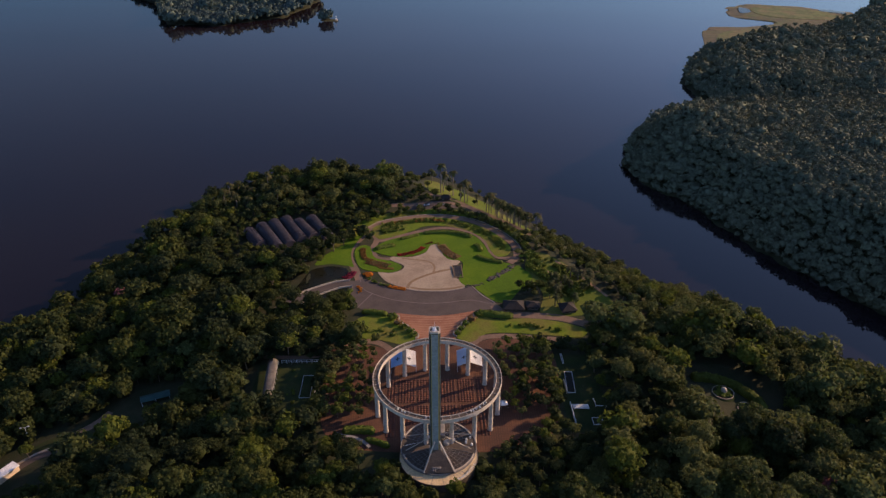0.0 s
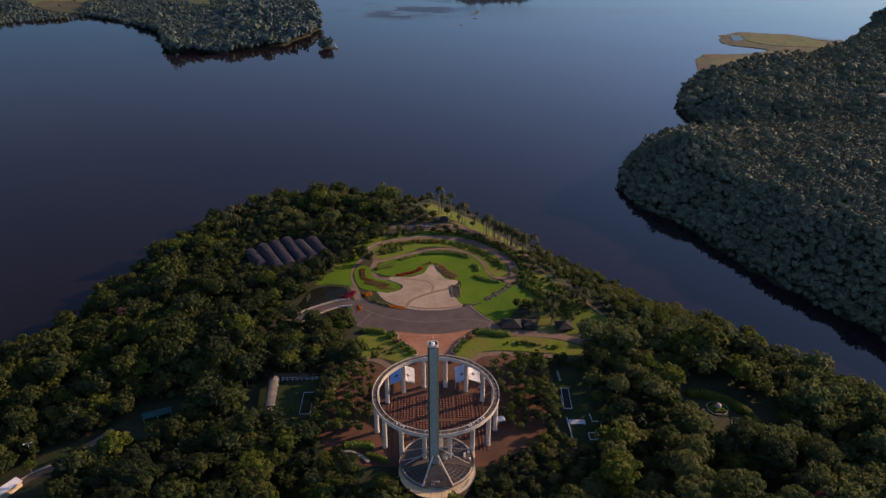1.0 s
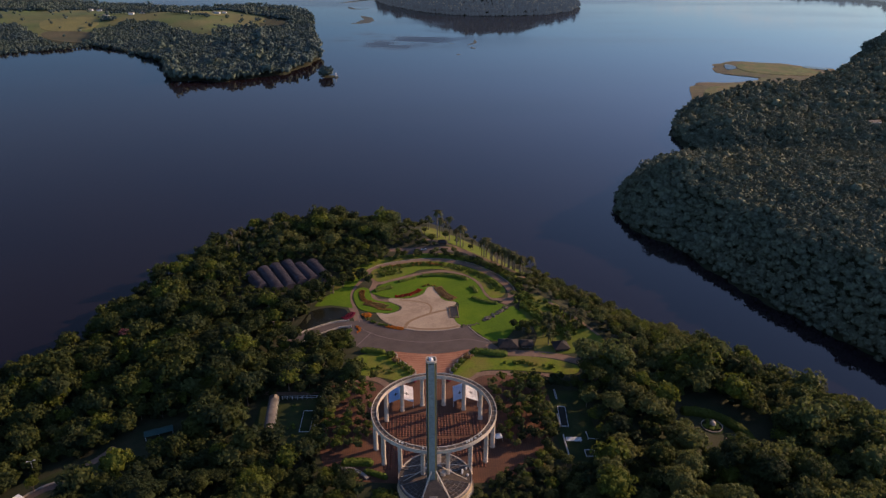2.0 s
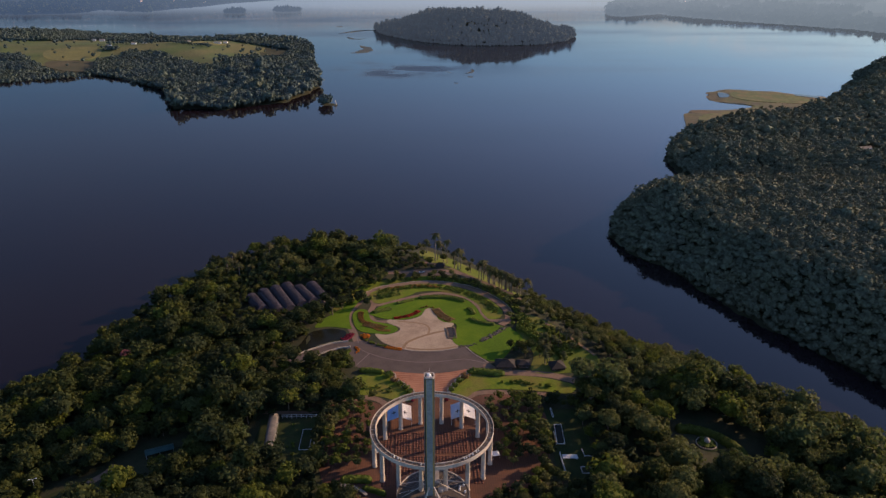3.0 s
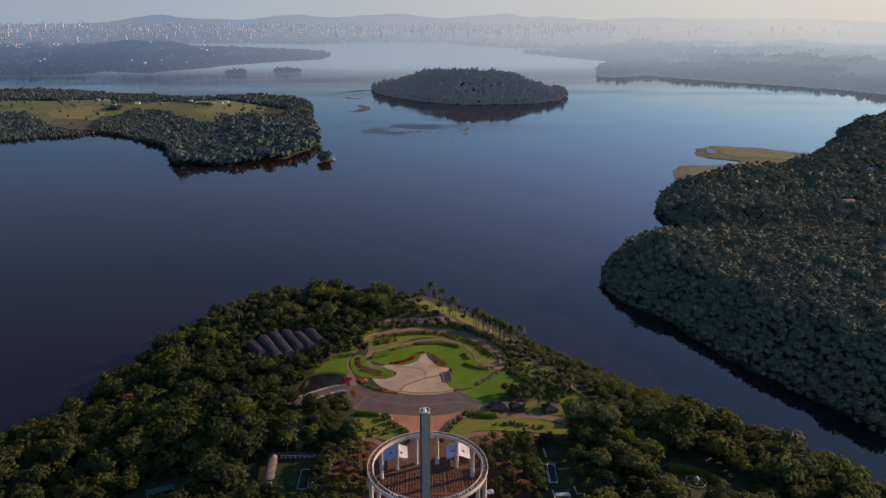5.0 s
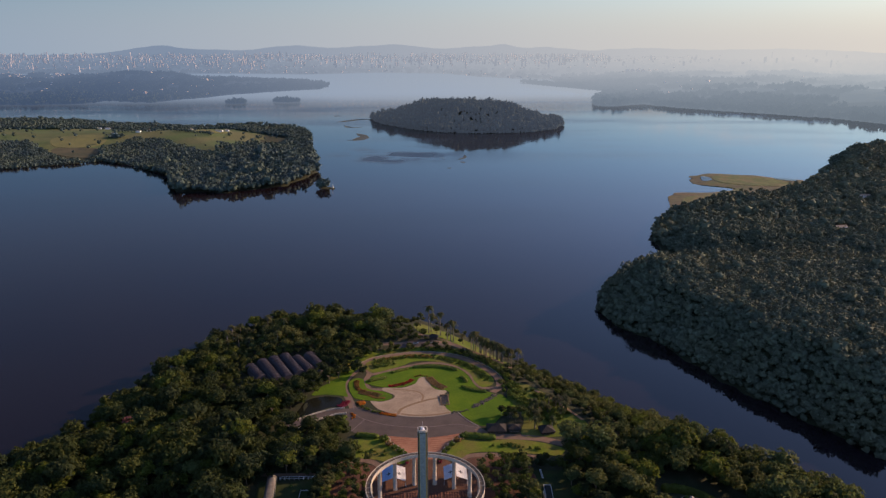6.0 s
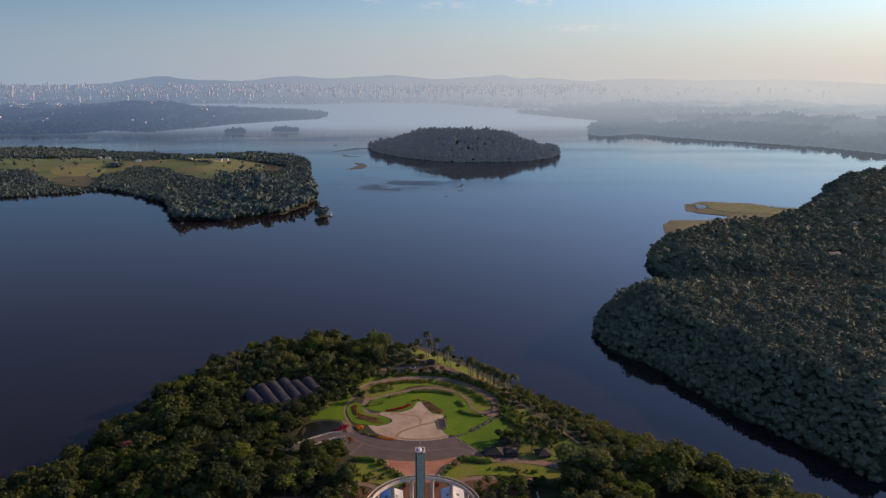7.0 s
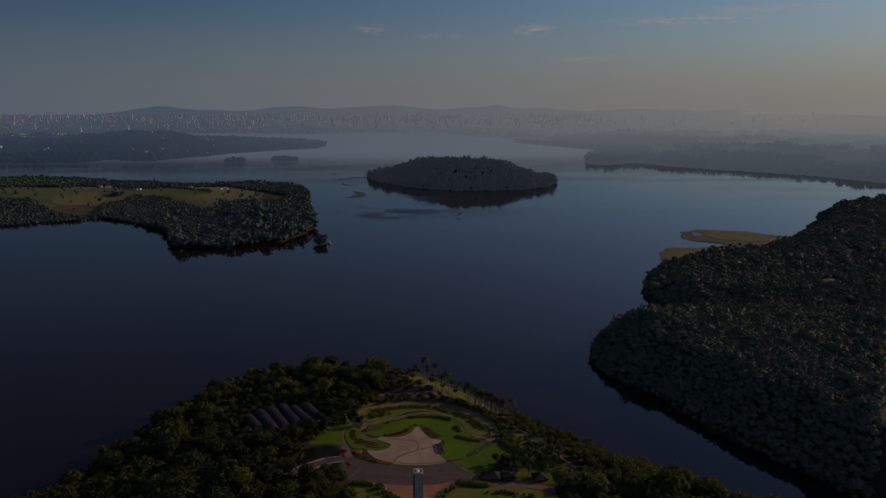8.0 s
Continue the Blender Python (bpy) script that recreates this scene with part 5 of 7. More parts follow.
def tower():
    tx, ty = -1.65, -35.7
    t = base("tower", tx, ty, 0)
    w, d, c = 2.1, 1.9, 0.72            # half width, half depth, cut corner
    top = 70.2

    def prism(x0, x1, y0, y1, z0, z1):
        bm = bmesh.new()
        box(bm, (x0 + x1) / 2, (y0 + y1) / 2, (z0 + z1) / 2, x1 - x0, y1 - y0, z1 - z0)
        return bm

    def octagon(s, z0, z1):
        bm = bmesh.new()
        pts = [(-w + c, -d), (w - c, -d), (w, -d + c), (w, d - c), (w - c, d), (-w + c, d), (-w, d - c), (-w, -d + c)]
        lo = [bm.verts.new((x * s, y * s, z0)) for x, y in pts]
        hi = [bm.verts.new((x * s, y * s, z1)) for x, y in pts]
        for i in range(8):
            j = (i + 1) % 8
            bm.faces.new((lo[i], lo[j], hi[j], hi[i]))
        return bm, lo, hi

    bm, lo, hi = octagon(1.0, 6.0, top)
    bm.faces.new(hi), bm.faces.new(lo[::-1])
    part("shaft", bm, M_DARK, t, "dark green-black corner cladding")
    # clad faces stand proud of the dark corners, panel on panel
    h = (top - 8.4) / 12
    for side in (-1, 1):
        face = mesh_of("facing_panel", prism(-w + c + 0.06, w - c - 0.06, -0.08, 0.08, 0, h - 0.06), M_SHAFT)
        for k in range(12):
            p = part("facing_panel", face, M_SHAFT, t, "grey-green cladding panel")
            p.matrix_basis = pose(0, side * (d + 0.06), 8 + k * h)
        face = mesh_of("side_panel", prism(-0.08, 0.08, -d + c + 0.06, d - c - 0.06, 0, h - 0.06), M_SHAFT)
        for k in range(12):
            p = part("side_panel", face, M_SHAFT, t)
            p.matrix_basis = pose(side * (w + 0.06), 0, 8 + k * h)
    for sx in (-1, 1):
        part("edge_strip", prism(sx * (w - c) - 0.10, sx * (w - c) + 0.10, -d - 0.2, -d + 0.05, 8, top), M_GOLD, t, "thin ochre edge strip")
    # open crown with a pale rim and a white peaked cap inside
    bm, lo, hi = octagon(1.06, top, top + 0.9)
    pts2 = [(v.co.x * 0.80, v.co.y * 0.80) for v in hi]
    ih = [bm.verts.new((x, y, top + 0.9)) for x, y in pts2]
    il = [bm.verts.new((x, y, top + 0.05)) for x, y in pts2]
    for i in range(8):
        j = (i + 1) % 8
        bm.faces.new((hi[i], hi[j], ih[j], ih[i]))
        bm.faces.new((ih[i], ih[j], il[j], il[i]))
        bm.faces.new((lo[j], lo[i], il[i], il[j]))
    part("crown_rim", bm, M_CONC, t, "pale concrete rim")
    cap = bmesh.new()
    bmesh.ops.create_cone(cap, cap_ends=True, segments=6, radius1=1.25, radius2=0.25, depth=1.6, matrix=Matrix.Translation((0, 0, top + 0.8)))
    box(cap, -0.6, 0.4, top + 0.7, 0.5, 0.5, 1.4, 20)
    part("white_cap", cap, M_WHITE, t, "white peaked lantern cap")
    part("lightning_rod", lathe([(0.04, top + 0.5), (0.03, top + 4.5)], 6), M_STEEL, t)
    # foot: stepped plinth
    bm = prism(-w - 0.7, w + 0.7, -d - 0.7, d + 0.7, 4.6, 8.0)
    part("plinth", bm, M_CONCD, t, "dark concrete plinth")
    tagged(t, "tall slender grey-green tower with dark cut corners", "tower")


tower()


M_WELL = mat("brown_glazing", (0.052, 0.040, 0.032), 0.35, (0.070, 0.052, 0.040), 0.4, fine=1.5)


def hall():
    """Round hall under the tower: sunken drum, fan-shaped lattice roofs, raised wedges and a lower terrace."""
    cx, cy = -0.2, -30.4
    t = base("round_hall", cx, cy, 0)
    R, top = 16.7, 4.4
    part("drum_wall", lathe([(R, -1.5), (R, top + 0.25), (R - 0.35, top + 0.25), (R - 0.35, top)], 72), M_CONCD, t, "weathered concrete drum wall")
    roof = lathe([(R - 0.35, top), (0.2, top + 0.02)], 72)
    part("roof_deck", roof, M_FELT, t, "weathered grey roof deck")

    def wedge(a0, a1, r0, r1, z0, z1, material, name, label=""):
        bm = lathe([(r0, z0), (r1, z0), (r1, z1), (r0, z1), (r0, z0)], 14, None, a0, a1)
        for a in (a0, a1):
            c, s = math.cos(radians(a)), math.sin(radians(a))
            bm.faces.new([bm.verts.new((r * c, r * s, z)) for r, z in ((r0, z0), (r1, z0), (r1, z1), (r0, z1))])
        return part(name, bm, material, t, label)

    # four lattices of curved and straight bars over light wells
    for a0, a1 in ((198, 246), (294, 342), (20, 66), (114, 160)):
        wedge(a0, a1, 3.6, 15.9, top + 0.03, top + 0.12, M_WELL, "light_well", "dark brown glazed light well")
        for r in np.linspace(4.2, 15.6, 7):
            part("lattice_arc", lathe([(r - 0.045, top + 0.2), (r + 0.045, top + 0.2), (r + 0.045, top + 0.36), (r - 0.045, top + 0.36), (r - 0.045, top + 0.2)], 16, None, a0, a1), M_CONCD, t)
        for a in np.linspace(a0, a1, 7):
            c, s = math.cos(radians(a)), math.sin(radians(a))
            part("lattice_bar", beam(bmesh.new(), (3.6 * c, 3.6 * s, top + 0.3), (16 * c, 16 * s, top + 0.3), 0.09, 0.16), M_CONCD, t)
        wedge(a0, a1, 15.8, 16.2, top + 0.05, top + 0.5, M_CONC, "lattice_rim", "pale curved rim of the lattice")
    # raised triangular porch towards the terrace, with sloping pale cheeks
    bm = bmesh.new()
    v = [bm.verts.new(p) for p in ((-2.4, -7.4, 9.6), (0.8, -7.4, 9.6), (6.5, -15.9, top + 0.5), (-6.6, -15.9, top + 0.5), (-2.4, -7.4, top), (0.8, -7.4, top), (6.5, -15.9, top), (-6.6, -15.9, top))]
    for f in ((0, 1, 2, 3), (0, 3, 7, 4), (1, 5, 6, 2), (3, 2, 6, 7), (0, 4, 5, 1)):
        bm.faces.new([v[i] for i in f])
    part("porch_roof", bm, M_FELT, t, "dark wedge-shaped porch roof")
    for s in (-1, 1):
        part("porch_cheek", beam(bmesh.new(), (s * 1.0 - 0.8, -7.5, 14.5), (s * 6.6, -16.0, top + 0.8), 0.5, 0.6), M_CONC, t, "pale sloping parapet")
        part("stay", beam(bmesh.new(), (s * 1.8, 0.5, 10.5), (s * 14.3, -2.6, top + 0.5), 0.25, 0.25), M_CONC, t, "pale raking strut")
        part("stay", beam(bmesh.new(), (s * 1.8, 0.5, 12.0), (s * 14.5, 6.2, top + 0.5), 0.25, 0.25), M_CONC, t, "pale raking strut")
    part("north_porch", box(bmesh.new(), 0, 9.5, top + 0.9, 6.0, 9.0, 1.8, 0, 0.1), M_CONCD, t)
    vent = mesh_of("roof_vent", lathe([(0.0, 1.1), (0.45, 1.0), (0.55, 0.6), (0.4, 0.0)], 10), M_STEEL, True)
    for x, y in ((5.4, 1.8), (7.0, 3.4), (14.2, 4.6), (14.6, 0.2), (12.4, 3.2), (-3.2, 3.6), (-4.4, 5.4), (12.2, 1.6)):
        c = part("roof_vent", vent, M_STEEL, t, "white roof vent")
        c.matrix_basis = pose(x, y, top)
    tank = lathe([(0, 1.9), (1.1, 1.7), (1.3, 1.2), (1.3, 0)], 16)
    c = part("roof_tank", tank, M_CONC, t, "pale round tank", True)
    c.matrix_basis = pose(3.6, 1.4, top)
    part("handrail", beam(bmesh.new(), (-15.4, -0.4, top + 1.0), (-8.4, 1.6, top + 1.0), 0.12, 0.12), M_STEEL, t, "pale handrail")
    for k in range(6):
        c = part("terrace_crate", box(bmesh.new(), 0, 0, 0.35, 1.0, 0.6, 0.7, 0, 0.05), M_CONCD, t)
        c.matrix_basis = pose(-2.4 + 0.95 * (k % 4), -14.2 - 0.8 * (k // 4), top + 1.15 - 0.5 * (k // 4), -30, 0, 15 * k)
    tagged(t, "round concrete hall with fan-shaped lattice roofs", "hall")
    # the drum below bulges out in front as a flat sunlit terrace
    terrace = base("lower_terrace", cx, cy - 4.9, 0)
    part("terrace_slab", lathe([(16.9, 3.85), (0.2, 3.9)], 64), M_APRON, terrace)
    # wall takes the dark felt colour as painted shade below the slab
    part("terrace_wall", lathe([(16.9, -3.0), (17.1, -3.0), (17.1, 4.0), (16.9, 4.0), (16.9, -3.0)], 64), M_FELT, terrace, "retaining wall darkened to merge with the shade")
    for a in (258, 276, 297, 303, 309, 315):
        c, s = math.cos(radians(a)), math.sin(radians(a))
        part("terrace_joint", beam(bmesh.new(), (11.5 * c, 11.5 * s, 3.9), (16.9 * c, 16.9 * s, 3.88), 0.14, 0.1), M_CONCD, terrace)
    for r, z in ((15.9, 4.4), (16.5, 4.6)):
        part("terrace_rail", lathe([(r - 0.07, z), (r + 0.07, z), (r + 0.07, z + 0.14), (r - 0.07, z + 0.14), (r - 0.07, z)], 20, None, 292, 340), M_STEEL, terrace, "pale curved rail")
    tagged(terrace, "sunlit pale concrete terrace round the hall", "terrace", kind="structure")


hall()


def canopy(x, y, turn, left_mat, right_mat, label):
    """Two-piece fabric canopy: two sloping sheets on thin poles, each with a small dark emblem."""
    t = base("fabric_canopy", x, y, 0.1, turn)
    for k, m in ((-1, left_mat), (1, right_mat)):
        bm = bmesh.new()
        nx, ny = 8, 10
        grid = [[bm.verts.new((k * (0.25 + 6.2 * i / nx), -6.6 + 13.2 * j / ny, 6.4 - 2.4 * (i / nx) - 0.5 * math.sin(math.pi * i / nx) * math.sin(math.pi * j / ny))) for j in range(ny + 1)] for i in range(nx + 1)]
        for i in range(nx):
            for j in range(ny):
                bm.faces.new((grid[i][j], grid[i + 1][j], grid[i + 1][j + 1], grid[i][j + 1]))
        bmesh.ops.solidify(bm, geom=bm.faces[:], thickness=0.05)
        sheet = part("fabric_sheet", bm, m, t)
        bm = bmesh.new()
        zc, tilt = 4.98, 23 * k
        for sx, sy in ((0.5, 2.7), (2.3, 0.6)):
            bmesh.ops.create_cube(bm, size=1, matrix=pose(k * 2.9, -0.5, zc, 0, tilt, 0) @ Matrix.Diagonal((sx, sy, 0.05, 1)))
        part("emblem", bm, M_BLACK, sheet, "dark cross-shaped emblem")
        for sy in (-6, 6):
            part("pole", lathe([(0.09, 0), (0.09, 4.0)], 8), M_STEEL, t).matrix_basis = pose(k * 6.3, sy, 0)
    for sy in (-6, 6):
        part("pole", lathe([(0.09, 0), (0.09, 6.4)], 8), M_STEEL, t).matrix_basis = pose(0, sy, 0)
    tagged(t, label, "canopy", "fabric canopies on the forecourt")


canopy(-16.8, 31.8, 2, M_BLUE, M_WHITE, "blue and white fabric canopy on steel poles")
canopy(17.2, 32.0, -1, M_SKYBLUE, M_WHITE, "pale blue and white fabric canopy on steel poles")


def small_tent(x, y):
    t = base("small_tent", x, y, 0.08, 12)
    bm = bmesh.new()
    bmesh.ops.create_cone(bm, cap_ends=False, segments=4, radius1=2.6, radius2=0.15, depth=1.3, matrix=Matrix.Translation((0, 0, 3.0)) @ pose(0, 0, 0, 0, 0, 45))
    bmesh.ops.solidify(bm, geom=bm.faces[:], thickness=0.05)
    part("tent_roof", bm, M_WHITE, t)
    for sx in (-1.7, 1.7):
        for sy in (-1.7, 1.7):
            part("pole", lathe([(0.05, 0), (0.05, 2.45)], 6), M_STEEL, t).matrix_basis = pose(sx, sy, 0)
    tagged(t, "small white pyramid tent", "tent")


small_tent(31.5, -0.8)


# ---- garden planting ----
def mound_arrays(seed, leaves=130, leaf=0.17):
    return crown_arrays(seed, 8, leaves, leaf, flat=0.8, lobe=0.3, tilt=0.25, core=0.86)


MOUNDS = [mound_arrays(700 + i) for i in range(4)]


def mounds_along(name, pts, width, size, material, label, category, closed=False, kind="stuff", fill=1.0, seed=1):
    """A clipped or loose planting along a line, built of many small leafy mounds."""
    rng = np.random.RandomState(seed)
    line = np.array([(p.x, p.y) for p in curve_points([(p[0], p[1], 0) for p in pts], closed, 6)])
    seg = np.linalg.norm(np.diff(line, axis=0), axis=1)
    length = seg.sum()
    n = max(3, int(length * max(width, size) / (size * size) * 0.9 * fill))
    u = np.sort(rng.uniform(0, length, n))
    cum = np.concatenate([[0], np.cumsum(seg)])
    x, y = np.interp(u, cum, line[:, 0]), np.interp(u, cum, line[:, 1])
    off = rng.uniform(-0.5, 0.5, n) * max(width - size, 0)
    k = np.clip(np.searchsorted(cum, u) - 1, 0, len(seg) - 1)
    d = np.diff(line, axis=0)[k] / seg[k][:, None]
    x, y = x - d[:, 1] * off, y + d[:, 0] * off
    z, _ = land_height(x, y)
    s = size * 0.5 * rng.uniform(0.8, 1.35, n)
    low = [mound_arrays(720 + i, 40, 0.27) for i in range(3)]
    ob = new(name, stuff_mesh(name, low, x, y, z + 0.15 + s * 0.45, s, seed, material, (0.75, 1.1)))
    return tagged(ob, label, category, kind=kind)


def hedge_body(name, pts, width, height, material, label, seed=1):
    """A clipped hedge: one rounded, uneven body along a line, set all over with small leaf clumps."""
    rng = np.random.RandomState(seed)
    line = curve_points([(p[0], p[1], 0) for p in pts], False, 8)
    n = len(line)
    z = zs(line)
    arc = [(-0.5, 0.0), (-0.52, 0.45), (-0.42, 0.82), (-0.2, 1.0), (0.2, 1.0), (0.42, 0.82), (0.52, 0.45), (0.5, 0.0)]
    V, F = [], []
    for i, p in enumerate(line):
        a, b = line[max(i - 1, 0)], line[min(i + 1, n - 1)]
        d = (b - a).normalized()
        taper = min(1.0, 0.45 + 0.3 * min(i, n - 1 - i))
        for u, v in arc:
            k = rng.uniform(0.9, 1.1)
            V.append((p.x - d.y * u * width * taper * k, p.y + d.x * u * width * taper * k, z[i] + v * height * taper * rng.uniform(0.9, 1.08)))
    m = len(arc)
    for i in range(n - 1):
        for k in range(m - 1):
            q = i * m + k
            F += [(q, q + m, q + m + 1), (q, q + m + 1, q + 1)]
    for e in (0, (n - 1) * m):
        F += [(e, e + k, e + k + 1) for k in range(1, m - 1)]
    V, F = np.array(V), np.array(F)
    tri = V[F]
    cen, nor = tri.mean(1), np.cross(tri[:, 1] - tri[:, 0], tri[:, 2] - tri[:, 0])
    area = np.linalg.norm(nor, axis=1) / 2
    nor /= area[:, None] * 2 + 1e-9
    mid = V.mean(0)
    nor[nor[:, 2] < -0.1] *= -1
    count = int(area.sum() * 2.2)
    pick = rng.choice(len(F), count, p=area / area.sum())
    w = rng.dirichlet((1, 1, 1), count)
    pos = (tri[pick] * w[:, :, None]).sum(1) + nor[pick] * 0.12
    nn = nor[pick] + rng.normal(size=(count, 3)) * 0.35
    nn /= np.linalg.norm(nn, axis=1)[:, None]
    t = np.cross(nn, rng.normal(size=(count, 3)))
    t /= np.linalg.norm(t, axis=1)[:, None]
    b = np.cross(nn, t)
    s = rng.uniform(0.22, 0.5, (count, 1))
    quad = np.stack([pos - t * s - b * s * 0.5, pos + t * s * 0.4 - b * s, pos + t * s + b * s * 0.55, pos - t * s * 0.3 + b * s], 1).reshape(-1, 3)
    i0 = len(V) + 4 * np.arange(count)[:, None]
    F = np.concatenate([F, i0 + (0, 1, 2), i0 + (0, 2, 3)])
    return tagged(new(name, raw_mesh(name, np.concatenate([V, quad]), F, material, True)), label, "hedge")


def topiary(x, y, r, label, material=None):
    t = base("round_shrub", x, y, ground_z(x, y) + 0.1)
    v, f = MOUNDS[int(abs(x * 7 + y)) % 4]
    part("shrub_leaves", raw_mesh("shrub_leaves", v * (r, r, r * (0.35 if material is M_ORANGE else 0.85)) + (0, 0, r * (0.15 if material is M_ORANGE else 0.45)), f, material or M_HEDGE), M_HEDGE, t)
    part("shrub_stem", lathe([(0.15, -0.2), (0.12, r * 0.6)], 7), M_BARK, t)
    return tagged(t, label, "shrub", "clipped shrubs along the paving")


for nm, m, lab, wd, pts in (
        ("red_bed_floor", M_RED, "red flowering carpet beside the sand", 3.2, [(-23, 151.5), (-15, 154), (-9, 158), (-6, 162.5)]),
        ("rust_bed_floor", M_DRY, "rust-brown carpet planting beside the sand", 6.4, [(6, 165.5), (9, 157), (12.5, 151), (17, 146.5)]),
        ("orange_floor", M_ORANGE, "orange flowering carpet by the asphalt", 2.0, [(-27, 111.2), (-22, 109), (-17, 107.5)]),
        ("curl_floor", M_RUST, "rust-coloured carpet curl in the bed", 3.6, [(-46.5, 162), (-46, 153), (-44, 147), (-39, 144.5)]),
        ("curl_inner_floor", M_RUST, "reddish carpet planting inside the bed", 2.6, [(-42, 141), (-36, 138), (-32, 134.5), (-25, 133.5)]),
        ("magenta_floor", M_MAGENTA, "dark red carpet bed beside the pond", 3.4, [(-55, 121.5), (-51.5, 125), (-50, 130.5)])):
    flat_bed(nm, pts, wd, m, lab)

# clipped shrubs with pale planter kerbs on both sides of the paving fan
for sx, spots in ((-1, ((-23.6, 76.2, 3.0), (-20.8, 70.6, 2.3), (-17.2, 66.4, 2.2), (-14.0, 62.4, 2.2), (-11.6, 58.4, 2.0))), (1, ((25.6, 78.0, 2.6), (21.0, 72.8, 2.5), (17.6, 68.4, 2.1), (15.0, 63.8, 2.0), (12.6, 59.4, 1.9)))):
    for k, (x, y, r) in enumerate(spots):
        topiary(x, y, r, "round clipped brown-green shrub in a kerbed planter" if k == 1 else "round clipped green shrub in a kerbed planter", M_DRY if k == 1 else M_HEDGE)
        t = base("planter_kerb", x, y, ground_z(x, y) + 0.08)
        mid = 0 if sx < 0 else 180
        part("kerb_arc", lathe([(r + 0.3, 0), (r + 0.95, 0), (r + 0.95, 0.7), (r + 0.3, 0.7), (r + 0.3, 0)], 12, None, mid - 75, mid + 75), M_KERB, t)
        tagged(t, "curved pale stone planter kerb", "kerb", "planter kerbs along the paving")
# paler rows laid in curves across the fan
M_ROWPALE = mat("pale_brick_row", (0.36, 0.20, 0.12), 0.9, (0.30, 0.15, 0.09), 0.4, fine=3.0)
for k in range(9):
    f = k / 8
    y, half = 57.5 + 19.5 * f, 8.6 + 10.6 * f ** 1.25
    strip("brick_row", [(-half, y + 1.2), (-half * 0.5, y + 0.1), (0, y - 0.3), (half * 0.5, y + 0.1), (half, y + 1.2)], 0.42, 0.115, M_ROWPALE, "paler curved row of bricks in the paving fan", "paving", height=0.03)
for x in (-9.5, 9.5):
    for y in (49.5, 52.0):
        topiary(x, y, 1.3, "round red-flowered shrub beside the paving", M_MAGENTA if y < 50 else M_HEDGE)

hedge_body("hedge_right", [(25, 79), (30, 78.5), (38, 76.5), (45, 75.5)], 4.6, 2.4, M_HEDGE, "thick clipped green hedge beside the road", seed=2)
hedge_body("hedge_left", [(-27, 79.5), (-34, 81.5), (-42, 83)], 3.6, 2.2, M_HEDGE, "thick clipped green hedge beside the road", seed=3)
hedge_body("crest_hedge", [(-6, 183), (4, 184), (14, 183.5), (22, 180), (28, 176)], 3.8, 1.7, M_HEDGE, "dark green hedge along the lawn's crest", seed=4)
hedge_body("crest_hedge_west", [(-22, 174), (-16, 177), (-9, 181)], 2.6, 1.5, M_HEDGE, "dark green hedge along the lawn's crest", seed=5)
hedge_body("lawn_hedge_west", [(-38, 160), (-33, 163), (-25, 166)], 3.8, 1.4, M_HEDGE, "low green hedge on the lawn", seed=6)
hedge_body("lawn_shrubs", [(29, 165), (32, 160), (32, 155)], 3.4, 1.5, M_HEDGE, "green shrub group on the lawn", seed=7)
hedge_body("lawn_shrubs_low", [(29, 149), (34, 144), (40, 141), (46, 139)], 3.0, 1.5, M_HEDGE, "green shrub row on the lawn", seed=8)
mounds_along("red_bed", [(-23, 151.5), (-15, 153.5), (-9, 157.5), (-6, 162)], 4.4, 1.0, M_RED, "bed of bright red flowers beside the sand", "flower bed", seed=9)
mounds_along("rust_bed", [(6.5, 164), (9, 157), (12.5, 151), (17, 147)], 6.5, 0.9, M_DRY, "bed of rust-brown plants beside the sand", "flower bed", seed=10)
mounds_along("rust_edge", [(-4, 166.5), (0, 168.5), (5, 167)], 2.2, 1.4, M_RUST, "rust-brown plants round the head of the sand", "flower bed", seed=11)
mounds_along("orange_border", [(-28, 112), (-22, 109.6), (-17, 108)], 3.6, 0.9, M_ORANGE, "border of orange flowers by the asphalt", "flower bed", seed=12)
mounds_along("green_border", [(-40, 121), (-36, 117), (-31, 113.5), (-27, 112)], 3.2, 1.4, M_HEDGE, "low green border by the asphalt", "hedge", seed=13)
mounds_along("bed_curl", [(-46.5, 162), (-46, 153), (-44, 147), (-39, 144.5)], 4.6, 1.0, M_RUST, "curl of rust-coloured plants in the bed", "flower bed", seed=14)
mounds_along("bed_inner", [(-43, 143), (-38, 141), (-33, 139.5), (-28, 137)], 6.5, 0.9, M_DRY, "reddish planting inside the bed", "flower bed", seed=15, fill=1.0)
mounds_along("magenta_bed", [(-55.5, 122), (-52.5, 125.5), (-51, 131)], 5.0, 0.9, M_MAGENTA, "bed of dark red flowers beside the pond", "flower bed", seed=16)
mounds_along("outer_planting", [(-36, 196), (-20, 201), (-2, 204), (14, 201), (32, 189), (44, 172), (48, 158)], 8.0, 1.5, M_HEDGE, "loose green planting in the outer bed", "shrubs", seed=17, fill=0.9)
mounds_along("outer_red_west", [(-32, 198), (-24, 201), (-16, 203)], 3.0, 1.3, M_RUST, "patch of brown-red plants in the outer bed", "flower bed", seed=38)
mounds_along("outer_red", [(-12, 203), (-4, 205), (3, 203), (10, 202)], 5.0, 1.6, M_RUST, "patch of brown-red plants in the outer bed", "flower bed", seed=18)
mounds_along("outer_west", [(-36, 186), (-28, 190), (-20, 193)], 10.0, 2.2, M_HEDGE, "green shrubs in the outer bed", "shrubs", seed=19, fill=0.8)
